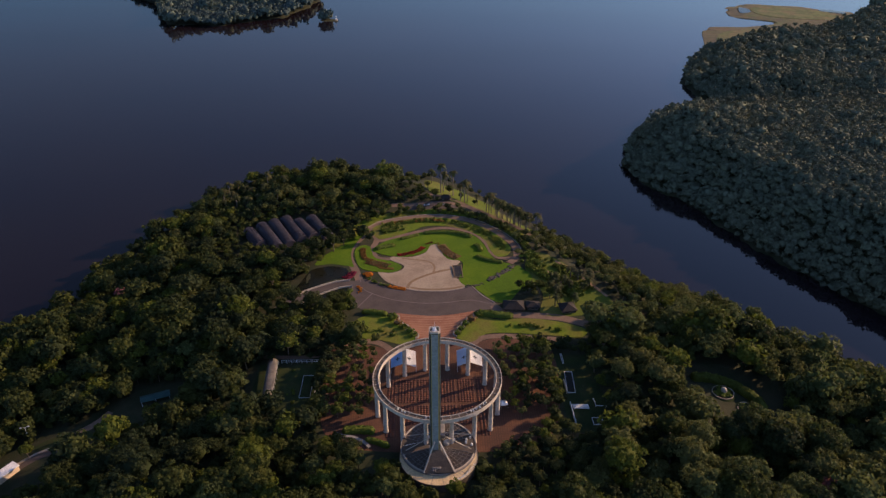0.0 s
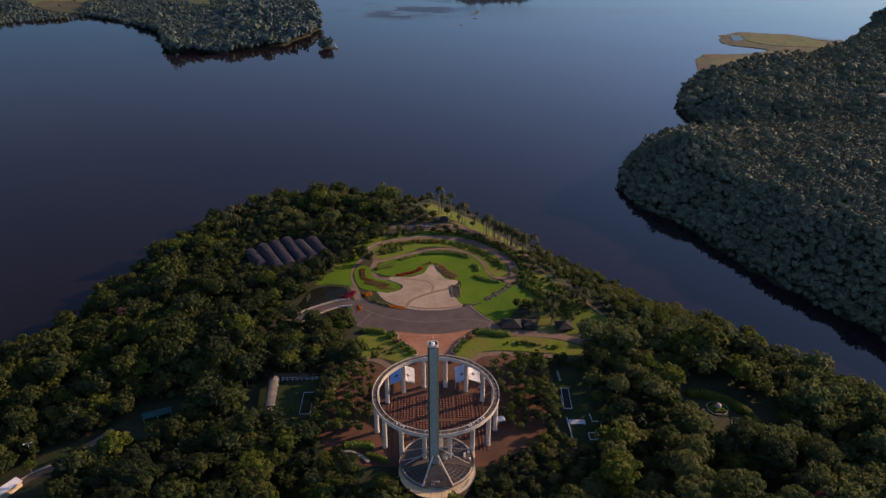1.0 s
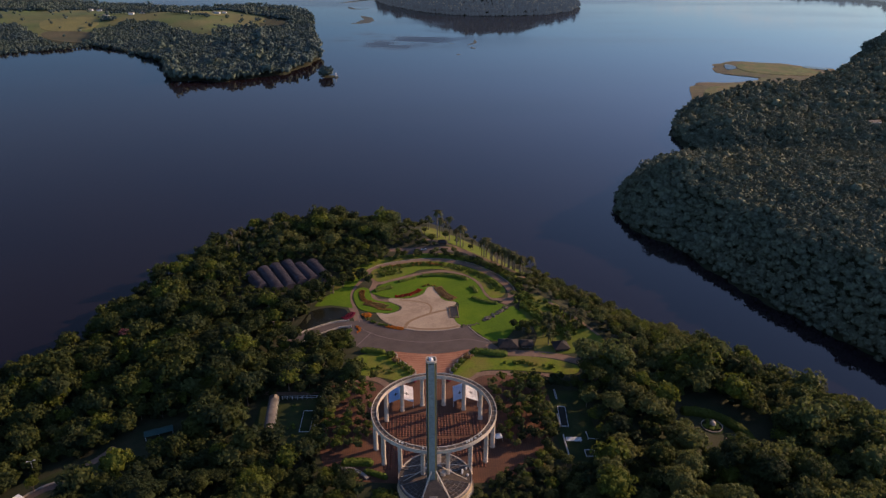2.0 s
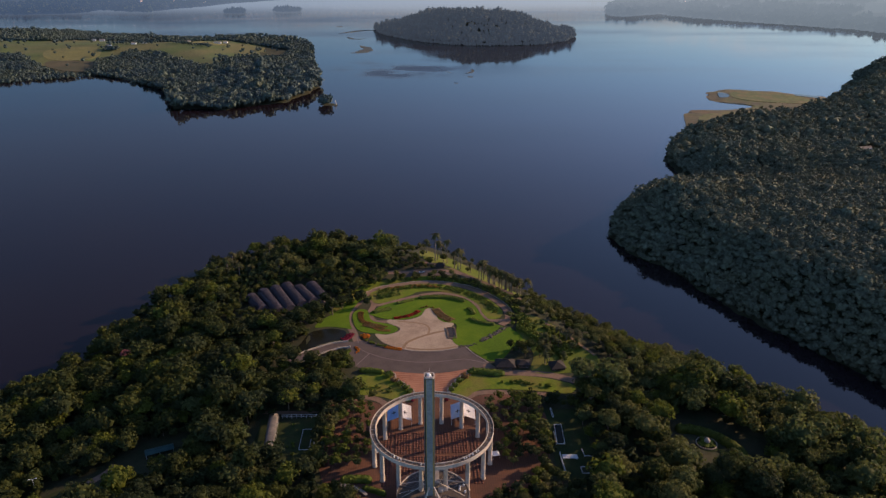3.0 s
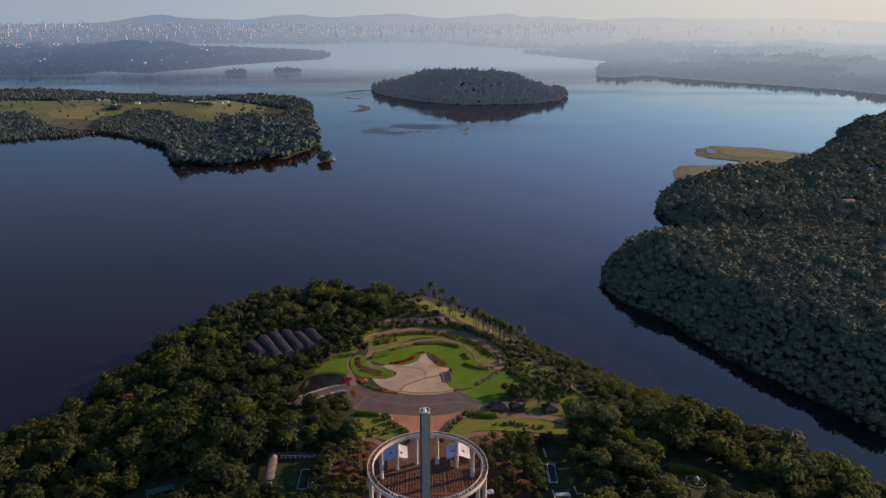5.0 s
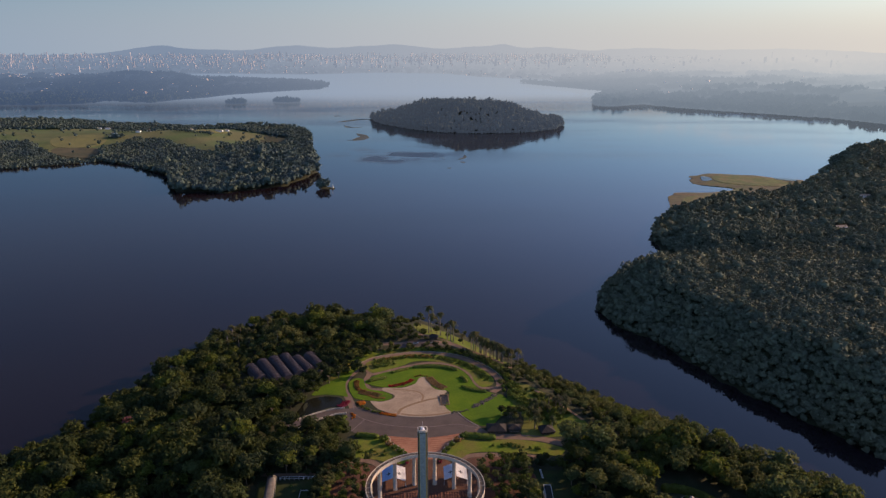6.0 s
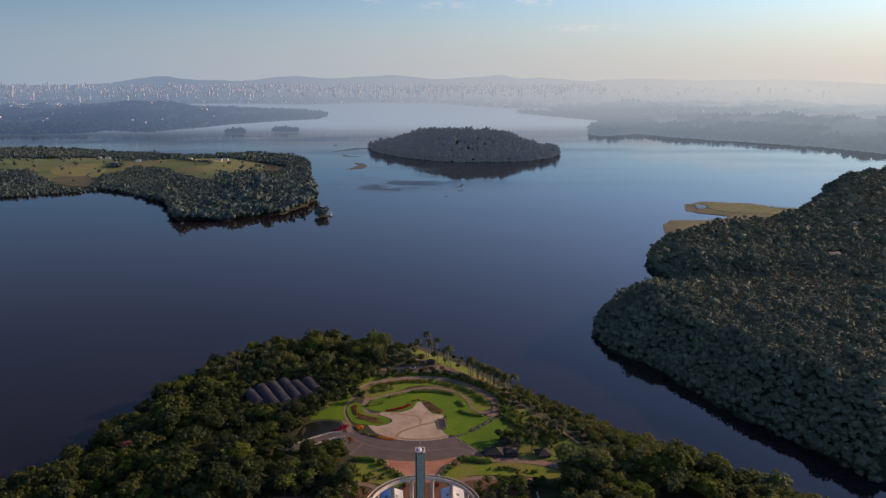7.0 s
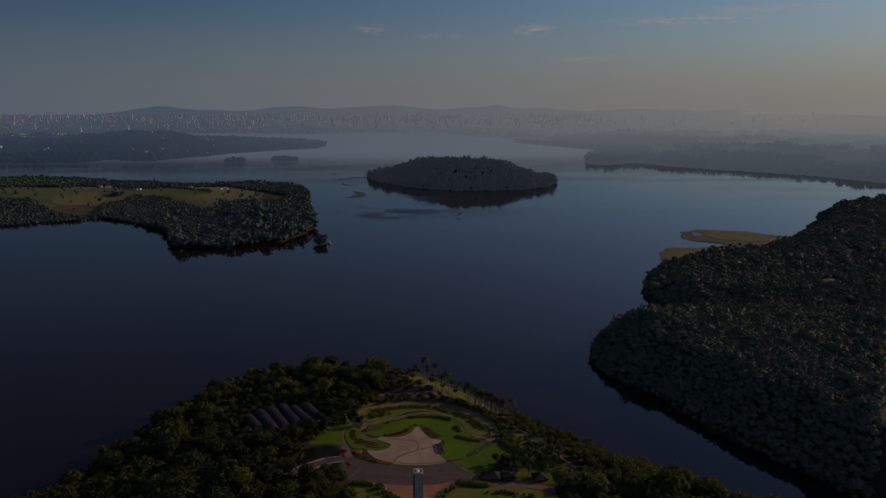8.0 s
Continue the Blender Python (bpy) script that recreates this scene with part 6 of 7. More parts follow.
mounds_along("road_hedge", [(-30, 214), (-10, 218), (10, 217), (26, 212), (42, 200), (58, 178), (64, 160), (64, 146)], 8.0, 2.6, M_HEDGE, "green shrubs along the garden road", "shrubs", seed=20)
mounds_along("slope_shrubs", [(62, 150), (66, 135), (72, 122), (82, 108), (90, 92)], 15.0, 3.0, M_HEDGE, "green shrubs on the terraced slope", "shrubs", seed=21, fill=1.1)
mounds_along("road_shrubs", [(42, 66), (52, 66), (62, 63), (74, 60)], 4.0, 2.2, M_HEDGE, "loose shrubs on the rough lawn", "shrubs", seed=22, fill=0.5)
mounds_along("left_shrubs", [(-46, 72), (-40, 66), (-30, 63), (-20, 60)], 6.0, 2.0, M_HEDGE, "loose shrubs on the rough lawn", "shrubs", seed=23, fill=0.35)
topiary(-40.5, 126.0, 3.3, "mound of orange flowers in the road junction", M_ORANGE)
topiary(-41.5, 181.5, 2.8, "round clipped shrub in the road junction", M_HEDGE)
mounds_along("island_yellow", [(-46, 103), (-44, 108), (-46.5, 112)], 2.5, 0.8, M_ORANGE, "yellow-orange flowers at the road corner", "flower bed", seed=24)
mounds_along("island_green", [(-58, 104), (-52, 104), (-49, 107)], 7.0, 3.0, M_HEDGE, "dense green shrubs between drive and road", "shrubs", seed=25)


hedge_body("court_hedge", [(-44, -15.6), (-37, -15.2), (-29, -16.1)], 4.2, 2.2, M_HEDGE, "clipped green hedge at the forecourt's corner", seed=34)
hedge_body("court_hedge_low", [(-33, -21), (-27, -23.5), (-22, -26)], 2.6, 1.8, M_HEDGE, "clipped green hedge beside the hall", seed=35)
strip("court_wall", [(-47, -17.2), (-43, -18.6), (-38.8, -19.6), (-34, -22.5), (-31, -26)], 1.6, 0.7, M_CONCD, "low curved grey wall beside the hall", "wall", height=0.8)
mounds_along("terrace_shrubs", [(-0.2 + 19.6 * math.cos(radians(a)), -35.3 + 19.6 * math.sin(radians(a))) for a in range(186, 360, 15)], 5.0, 6.4, M_LEAF, "dark shrubs round the foot of the hall", "shrubs", seed=33, fill=1.2)


def rocks(name, pts, size, n, label, seed):
    rng = np.random.RandomState(seed)
    line = np.array([(p.x, p.y) for p in curve_points([(p[0], p[1], 0) for p in pts], False, 6)])
    u = rng.uniform(0, len(line) - 1, n)
    x = np.interp(u, np.arange(len(line)), line[:, 0]) + rng.normal(0, size, n)
    y = np.interp(u, np.arange(len(line)), line[:, 1]) + rng.normal(0, size, n)
    z, _ = land_height(x, y)
    protos = [(ICO_V * rng.uniform(0.75, 1.2, (12, 1)) * (1, 0.8, 0.6), ICO_F) for _ in range(4)]
    s = size * rng.uniform(0.5, 1.1, n)
    tagged(new(name, stuff_mesh(name, protos, x, y, z + 0.3, s, seed, M_ROCK, (0.8, 1.2))), label, "rocks", kind="stuff")


mounds_along("slope_bright", [(62, 128), (68, 144), (76, 138), (86, 122), (96, 104)], 9.0, 2.6, M_LEAFY, "yellow-green bushes on the terraced slope", "shrubs", seed=26, fill=0.6)
rocks("rock_band", [(35, 118), (40, 122), (46, 128), (51, 134)], 0.95, 120, "band of dark rocks between the lawns", 1)
rocks("rock_edge", [(20, 110), (26, 111), (32, 114)], 0.6, 40, "low rocks at the edge of the lawn", 2)


def sunken_pit():
    t = base("sunken_basin", 15.6, 128.5, ground_z(15.6, 128.5) + 0.2, 2)
    rim = bmesh.new()
    for x, y, sx, sy in ((-2.6, 0, 0.5, 14.5), (2.9, 0, 0.5, 14.5), (0.15, -7.2, 6.0, 0.5), (0.15, 7.2, 6.0, 0.5)):
        box(rim, x, y, 0.25, sx, sy, 0.5, 0, 0.06)
    part("basin_rim", rim, M_SANDPATH, t, "brown stone rim")
    part("basin_floor", box(bmesh.new(), 0.15, 0, 0.06, 5.2, 14.2, 0.05), M_BLACK, t, "black basin floor")
    for k in range(4):
        part("step", box(bmesh.new(), -1.7 + 1.2 * k, 0, 0.16, 0.3, 13.8, 0.14), M_FELT, t)
    tagged(t, "dark stepped basin at the edge of the sand", "basin")


sunken_pit()


# ---- palms ----
def palm_parts(seed, h):
    rng = np.random.RandomState(seed)
    prof = [(0.34, -0.5), (0.30, 0.5), (0.24, h * 0.3), (0.22, h * 0.7), (0.16, h)]
    trunk = mesh_of("palm_trunk", lathe(prof, 8), M_PALMTRUNK, True)
    V, F = [], []
    n = 0
    for k in range(22):
        a, lift = rng.uniform(0, 6.283), rng.uniform(-0.5, 0.95)
        ln = rng.uniform(2.6, 3.6)
        d = np.array([math.cos(a), math.sin(a), 0])
        sd = np.array([-d[1], d[0], 0])
        pts = []
        for s in range(5):
            f = s / 4
            p = d * ln * f * math.cos(lift * 0.8) + np.array([0, 0, h + ln * (math.sin(lift) * f - 0.75 * f * f)])
            w = 0.42 * (0.35 + math.sin(math.pi * min(f + 0.12, 1)))
            pts += [p + sd * w - (0, 0, 0.18), p, p - sd * w - (0, 0, 0.18)]
        V.append(np.array(pts))
        for s in range(4):
            b = n + s * 3
            F += [(b, b + 3, b + 4), (b, b + 4, b + 1), (b + 1, b + 4, b + 5), (b + 1, b + 5, b + 2)]
        n += 15
    return trunk, raw_mesh("palm_crown", np.concatenate(V), np.array(F), M_PALM)


def palms():
    kinds = [palm_parts(i, h) for i, h in enumerate((11.5, 13.5, 9.5, 15.5, 6.5))]
    rng = random.Random(12)

    def plant(x, y, k, s=1.0):
        t = base("palm_tree", x, y, ground_z(x, y) + 0.1, rng.uniform(0, 360))
        s *= 1.3
        t.scale = (s, s, s)
        part("palm_trunk", kinds[k][0], M_PALMTRUNK, t)
        part("palm_crown", kinds[k][1], M_PALM, t)
        tagged(t, "tall palm with a bare grey trunk" if k < 4 else "short feathery green garden palm", "palm tree", "palms of the avenue" if k < 4 else "palms in the garden")

    tall = (11.5, 13.5, 9.5, 15.5)
    for x, y, h in ((8.3, 256, 24), (10.5, 261.4, 16), (1.7, 292, 12), (18, 254, 21), (23.4, 243, 14), (26.3, 241, 18), (28.8, 246, 17), (42.5, 229.4, 12), (43.8, 223.5, 16), (46, 227.4, 16),
                    (49.2, 213, 14), (53.6, 214.7, 13), (58.3, 208, 15), (60.7, 203.4, 15), (65, 201.4, 14), (69, 203, 11), (49, 225.3, 11), (36.8, 246, 9), (14, 270, 13)):
        k = min(range(4), key=lambda q: abs(tall[q] * 1.3 - h))
        plant(x, y, k, h / (1.3 * tall[k]))
    for i in range(16):
        f = i / 15
        plant(47 + 26 * f + rng.uniform(-2, 4), 220 - 18 * f + rng.uniform(-4, 4), rng.choice((0, 0, 2)), rng.uniform(0.8, 1.05))
    for i in range(16):
        plant(rng.uniform(70, 98), rng.uniform(84, 118), 4, rng.uniform(0.7, 1.1))
    for i in range(14):
        plant(rng.uniform(-165, -110), rng.uniform(232, 285), rng.choice((0, 2, 4)), rng.uniform(0.9, 1.2))


palms()


# ---- young trees on the forecourt, blossom trees ----
def court_trees():
    rng = np.random.RandomState(77)
    crowns = [raw_mesh("crown", v + (0, 0, 1.6), f, m) for (v, f), m in zip([crown_arrays(800 + i, 7, 150, 0.15, flat=0.8, lobe=0.36) for i in range(4)], (M_LEAF, M_LEAF, M_LEAFG, M_LEAFY))]
    trunks = [raw_mesh("trunk", *trunk_arrays(20 + i, 1.6, 0.06), M_BARK) for i in range(4)]
    spots = [(s * (33.5 + 4.6 * i + rng.uniform(-1.4, 1.4)), -16 + 6.0 * j + 3 * (i % 2) + rng.uniform(-1.6, 1.6)) for s in (-1, 1) for i in range(6) for j in range(11)]
    for x, y in spots:
        if rng.rand() < 0.18 or y < -4 - 0.2 * (58 - abs(x)) or math.hypot(x, y) < 33 or abs(x) + 0.3 * y > 70 or y > 48:
            continue
        k = rng.randint(4)
        t = base("young_tree", x, y, 0.05, rng.uniform(0, 360))
        s = rng.uniform(1.7, 2.6) + 0.055 * max(abs(x) - 36, 0)
        t.scale = (s, s, s)
        part("trunk", trunks[k], M_BARK, t)
        part("crown", crowns[k], M_LEAF, t)
        tagged(t, "young broadleaved tree on the brick forecourt", "tree", "young trees on the forecourt")
    for x, y, s in ((141.7, -45.4, 3.0), (157, -60, 4.4), (163, -62, 4.4), (141, -61.5, 3.2), (-193, 116, 3.4)):
        t = base("blossom_tree", x, y, ground_z(x, y), rng.uniform(0, 360))
        t.scale = (s, s, s)
        part("trunk", trunks[0], M_BARK, t)
        v, f = crown_arrays(int(900 + x), 9, 260, 0.11, flat=0.6, lobe=0.36)
        part("crown", raw_mesh("crown", v + (0, 0, 2.6), f, M_LEAFP), M_LEAFP, t)
        tagged(t, "flowering tree with a dull pink crown", "tree", "flowering trees in the wood")


court_trees()


# ---- shade houses, houses, courts ----
def shade_house(x0, y0, x1, y1, w=4.4, h=5.2):
    """Barrel-vaulted frame covered with black net, open gables with hoops."""
    d = math.hypot(x1 - x0, y1 - y0)
    t = base("shade_house", x0, y0, ground_z((x0 + x1) / 2, (y0 + y1) / 2) - 0.2, math.degrees(math.atan2(y1 - y0, x1 - x0)))
    bm = bmesh.new()
    n, m = 12, 8
    rows = []
    for j in range(m + 1):
        sag = 0.10 * math.sin(math.pi * (j % 2))
        rows.append([bm.verts.new((d * j / m, w * math.cos(math.pi * i / n), 2.2 + (h - 2.2 - sag) * math.sin(math.pi * i / n))) for i in range(n + 1)])
    for a, b in zip(rows, rows[1:]):
        for i in range(n):
            bm.faces.new((a[i], b[i], b[i + 1], a[i + 1]))
    bmesh.ops.solidify(bm, geom=bm.faces[:], thickness=0.06)
    part("net_roof", bm, M_NET, t, "black shade-cloth vault", True)
    for j in range(m + 1):
        hoop = bmesh.new()
        pts = [Vector((d * j / m, (w + 0.03) * math.cos(math.pi * i / n), 2.25 + (h - 2.2) * math.sin(math.pi * i / n))) for i in range(n + 1)]
        rings = []
        for i, p in enumerate(pts):
            up = (p - Vector((p.x, 0, 2.0))).normalized() * 0.05
            rings.append([hoop.verts.new(p + Vector((dx, 0, 0)) + up * k) for dx, k in ((-0.05, -1), (0.05, -1), (0.05, 1), (-0.05, 1))])
        for a, b in zip(rings, rings[1:]):
            for i in range(4):
                hoop.faces.new((a[i], a[(i + 1) % 4], b[(i + 1) % 4], b[i]))
        part("hoop", hoop, M_NET, t)
    for s in (-1, 1):
        part("side_net", box(bmesh.new(), d / 2, s * w, 1.1, d, 0.08, 2.25), M_NET, t)
    for x in (0, d):
        bm = bmesh.new()
        ring = [bm.verts.new((x, w * 0.99 * math.cos(math.pi * i / n), 2.2 + (h - 2.3) * math.sin(math.pi * i / n))) for i in range(n + 1)]
        bm.faces.new(ring + [bm.verts.new((x, -w, 0)), bm.verts.new((x, w, 0))])
        part("gable_net", bm, M_NET, t)
    tagged(t, "long black shade-net house with a vaulted roof", "shade house", "row of vaulted shade houses")


for a in ((-130, 194, -117, 173), (-122, 200, -104, 166), (-114, 204, -96.5, 169), (-106, 208, -89, 175), (-96, 202, -81.5, 178), (-87, 206, -70.5, 175)):
    shade_house(*a, w=4.2)


M_WOOD = mat("dark_stained_boards", (0.075, 0.052, 0.038), 0.8, (0.10, 0.07, 0.05), 0.8, fine=3.0)


def cottage(x, y, turn, lx, ly, wall, roof, label):
    z = ground_z(x, y)
    t = base("garden_house", x, y, z, turn)
    part("wall", box(bmesh.new(), 0, 0, wall / 2, lx - 1.6, ly - 1.6, wall + 0.3), M_WOOD, t)
    bm = bmesh.new()
    r = min(lx, ly) / 2 - 0.4
    e = [bm.verts.new((sx * lx / 2, sy * ly / 2, wall)) for sx, sy in ((-1, -1), (1, -1), (1, 1), (-1, 1))]
    if lx > ly:
        a, b = bm.verts.new((-lx / 2 + r, 0, wall + roof)), bm.verts.new((lx / 2 - r, 0, wall + roof))
        faces = ((e[0], e[1], b, a), (e[2], e[3], a, b), (e[1], e[2], b), (e[3], e[0], a))
    else:
        a, b = bm.verts.new((0, -ly / 2 + r, wall + roof)), bm.verts.new((0, ly / 2 - r, wall + roof))
        faces = ((e[1], e[2], b, a), (e[3], e[0], a, b), (e[0], e[1], a), (e[2], e[3], b))
    for f in faces:
        bm.faces.new(f)
    bmesh.ops.recalc_face_normals(bm, faces=bm.faces)
    bmesh.ops.solidify(bm, geom=bm.faces[:], thickness=0.25)
    part("roof", bm, M_TILE, t, "dark tiled hip roof")
    part("ridge", beam(bmesh.new(), a.co if False else (-lx / 2 + r if lx > ly else 0, 0 if lx > ly else -ly / 2 + r, wall + roof + 0.08), (lx / 2 - r if lx > ly else 0, 0 if lx > ly else ly / 2 - r, wall + roof + 0.08), 0.3, 0.2), M_TILE, t)
    for k in (-1, 0, 1):
        w = part("window", box(bmesh.new(), k * lx * 0.25, -ly / 2 + 0.78, wall * 0.55, lx * 0.14, 0.12, wall * 0.45), M_BLACK, t, "dark window")
        part("frame", box(bmesh.new(), k * lx * 0.25, -ly / 2 + 0.74, wall * 0.55 - wall * 0.24, lx * 0.16, 0.2, 0.12), M_KERB, w)
    tagged(t, label, "house", "houses beside the access road")


cottage(46.5, 85.5, -4, 12.5, 10, 2.0, 2.7, "dark-tiled hip-roofed garden house with dark board walls")
cottage(57.5, 85.0, -4, 8, 7, 2.6, 1.4, "low dark-tiled annex with dark board walls")
cottage(77.5, 82.5, 8, 9.5, 9.5, 2.0, 2.6, "dark-tiled pavilion beside the slope")
cottage(-86.0, 148.0, 20, 9, 6, 3.0, 1.8, "small dark-roofed shed among the trees")
cottage(12.0, 241.0, -10, 8, 5, 2.6, 1.6, "small dark-roofed hut by the palms")


def west_court():
    z = ground_z(-74, 15)
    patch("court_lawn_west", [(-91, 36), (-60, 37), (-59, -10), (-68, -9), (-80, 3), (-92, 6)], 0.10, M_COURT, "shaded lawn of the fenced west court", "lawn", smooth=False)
    t = base("vaulted_shelter", -83, 20.5, z, 4)
    bm = bmesh.new()
    rows = [[bm.verts.new((2.6 * math.cos(math.pi * i / 12), -14 + 28 * j / 7, 2.6 + 1.7 * math.sin(math.pi * i / 12))) for i in range(13)] for j in range(8)]
    for a, b in zip(rows, rows[1:]):
        for i in range(12):
            bm.faces.new((a[i], b[i], b[i + 1], a[i + 1]))
    bmesh.ops.solidify(bm, geom=bm.faces[:], thickness=0.1)
    part("vault_roof", bm, M_CONCD, t, "weathered grey-brown vaulted roof", True)
    for s in (-1, 1):
        for j in range(8):
            part("post", box(bmesh.new(), s * 2.5, -13.8 + 3.94 * j, 1.3, 0.2, 0.2, 2.6), M_STEEL, t)
    tagged(t, "long shelter with a grey-brown vaulted roof", "shelter")
    f = base("white_fence", 0, 0, z)
    post = mesh_of("post", box(bmesh.new(), 0, 0, 1.1, 0.22, 0.22, 2.2), M_STEEL)
    line = [(-80 + 2.6 * k, 35.5) for k in range(8)] + [(-59.8, 33 - 3.0 * k) for k in range(14)]
    for x, y in line:
        part("post", post, M_STEEL, f).matrix_basis = pose(x, y, 0)
    for zz in (1.0, 2.1):
        part("rail", beam(bmesh.new(), (-80, 35.5, zz), (-59.8, 35.5, zz), 0.14, 0.14), M_STEEL, f)
        part("rail", beam(bmesh.new(), (-59.8, 35.5, zz), (-59.8, -6, zz), 0.14, 0.14), M_STEEL, f)
    tagged(f, "white post and rail fence of the court", "fence")
    p = base("lawn_panel", -64.6, 16.5, z + 0.1)
    part("panel_bed", box(bmesh.new(), 0, 0, 0.15, 5.0, 16.5, 0.3, 0, 0.05), M_COURT, p, "dark shaded grass panel")
    for a, b in (((-2.6, -8.4), (2.6, -8.4)), ((2.6, -8.4), (2.6, 8.4)), ((2.6, 8.4), (-2.6, 8.4)), ((-2.6, 8.4), (-2.6, -8.4))):
        part("rim", beam(bmesh.new(), (*a, 0.3), (*b, 0.3), 0.16, 0.3), M_STEEL, p, "thin white edging")
    tagged(p, "raised dark grass panel framed in thin white edging", "lawn panel")
    g = base("gate_lodge", -62.0, -6.5, z)
    part("lodge_wall", box(bmesh.new(), 0, 0, 1.2, 2.4, 4.0, 2.4), M_PLASTER, g)
    part("lodge_roof", box(bmesh.new(), 0, 0, 2.5, 3.0, 4.6, 0.25, 0, 0.05), M_CONC, g, "pale flat roof")
    tagged(g, "small pale lodge at the court's end", "lodge")
    rng = random.Random(9)
    for k in range(14):
        x, y = rng.uniform(-78, -68), rng.uniform(-2, 32)
        topiary(x, y, rng.uniform(0.5, 1.0), "small round shrub on the court lawn")


west_court()


def east_court():
    z = ground_z(70, 5)
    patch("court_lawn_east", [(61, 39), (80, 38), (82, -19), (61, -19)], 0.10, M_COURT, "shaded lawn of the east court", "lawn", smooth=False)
    t = base("rimmed_pool", 66.6, 16.0, z + 0.1, -4)
    part("pool_cover", box(bmesh.new(), 0, 0, 0.15, 3.4, 15.6, 0.3), M_POND, t, "dark water")
    for a, b in (((-1.9, -8), (1.9, -8)), ((1.9, -8), (1.9, 8)), ((1.9, 8), (-1.9, 8)), ((-1.9, 8), (-1.9, -8))):
        part("rim", beam(bmesh.new(), (*a, 0.35), (*b, 0.35), 0.2, 0.4), M_STEEL, t, "white rim")
    tagged(t, "narrow dark pool with a white rim", "pool")
    w = base("white_wall", 63.6, 0, z)
    part("wall_panel", box(bmesh.new(), 0, 12, 1.0, 0.35, 9, 2.0), M_PLASTER, w)
    part("wall_panel", box(bmesh.new(), 0.3, -8, 0.8, 0.3, 17, 1.6), M_STEEL, w)
    tagged(w, "low pale garden wall", "wall")
    b = base("slatted_steps", 68.6, -2.2, z + 0.1, -3)
    for k in range(4):
        part("slat", box(bmesh.new(), 0, 1.5 - 1.0 * k, 0.25 + 0.18 * k, 7.6, 0.55, 0.18, 0, 0.03), M_STEEL, b)
        for s in (-1, 1):
            part("bearer", box(bmesh.new(), 3.2 * s, 1.5 - 1.0 * k, 0.08 + 0.09 * k, 0.2, 0.4, 0.16 + 0.18 * k), M_STEEL, b)
    tagged(b, "white slatted bench steps on the lawn", "bench")
    for x, y, lx, ly in ((74.6, -12.2, 4.6, 4.6), (66.0, 35, 0.6, 8.0)):
        r = base("framed_bed", x, y, z + 0.1)
        for a, c in (((-lx / 2, -ly / 2), (lx / 2, -ly / 2)), ((lx / 2, -ly / 2), (lx / 2, ly / 2)), ((lx / 2, ly / 2), (-lx / 2, ly / 2)), ((-lx / 2, ly / 2), (-lx / 2, -ly / 2))):
            part("edging", beam(bmesh.new(), (*a, 0.25), (*c, 0.25), 0.22, 0.4), M_STEEL, r)
        part("bed_soil", box(bmesh.new(), 0, 0, 0.1, lx - 0.2, ly - 0.2, 0.15), M_SOIL, r)
        tagged(r, "small bed framed in white boards", "planting bed")
    e = base("corner_fence", 0, 0, z)
    part("rail", beam(bmesh.new(), (75.6, 3.0, 1.0), (75.8, -2.4, 1.0), 0.18, 0.3), M_STEEL, e)
    part("rail", beam(bmesh.new(), (75.8, -2.4, 1.0), (83.0, -3.0, 1.0), 0.18, 0.3), M_STEEL, e)
    for x, y in ((75.6, 3.0), (75.8, -2.4), (79.4, -2.7), (83.0, -3.0)):
        part("post", box(bmesh.new(), x, y, 0.55, 0.2, 0.2, 1.1), M_STEEL, e)
    tagged(e, "white corner rail fence", "fence")


east_court()


def hedge_garden():
    hedge_body("crescent_hedge", [(129, 18.5), (136, 18.5), (145, 15), (152, 8.5), (156, 0), (155, -7), (152, -13)], 5.2, 3.2, M_LEAFY, "tall clipped crescent hedge round a small garden", seed=30)
    z = ground_z(141, 8)
    for cx, cy, r in ((141.5, 8, 5.0), (149, -3.5, 4.2)):
        t = base("round_bed", cx, cy, ground_z(cx, cy) + 0.1)
        part("bed_kerb", lathe([(r, 0), (r + 0.28, 0), (r + 0.28, 0.6), (r, 0.6), (r, 0)], 28), M_KERB, t)
        part("bed_path", lathe([(r + 1.6, 0.05), (r + 0.28, 0.08)], 28), M_COURT, t)
        v, f = mound_arrays(60 + int(r), 160, 0.14)
        part("bed_plants", raw_mesh("bed_plants", v * (r * 0.9, r * 0.9, 1.6) + (0, 0, 0.4), f, M_HEDGE), M_HEDGE, t)
        tagged(t, "round kerbed planting bed", "planting bed", "round beds inside the hedge")
    d = base("stone_dome", 141.8, 8.2, z + 0.1)
    part("dome", lathe([(1.5, 0), (1.5, 1.6), (1.35, 2.2), (0.9, 2.75), (0.05, 3.0)], 20), M_CONC, d, "", True)
    tagged(d, "small pale stone dome in a round bed", "dome")


hedge_garden()


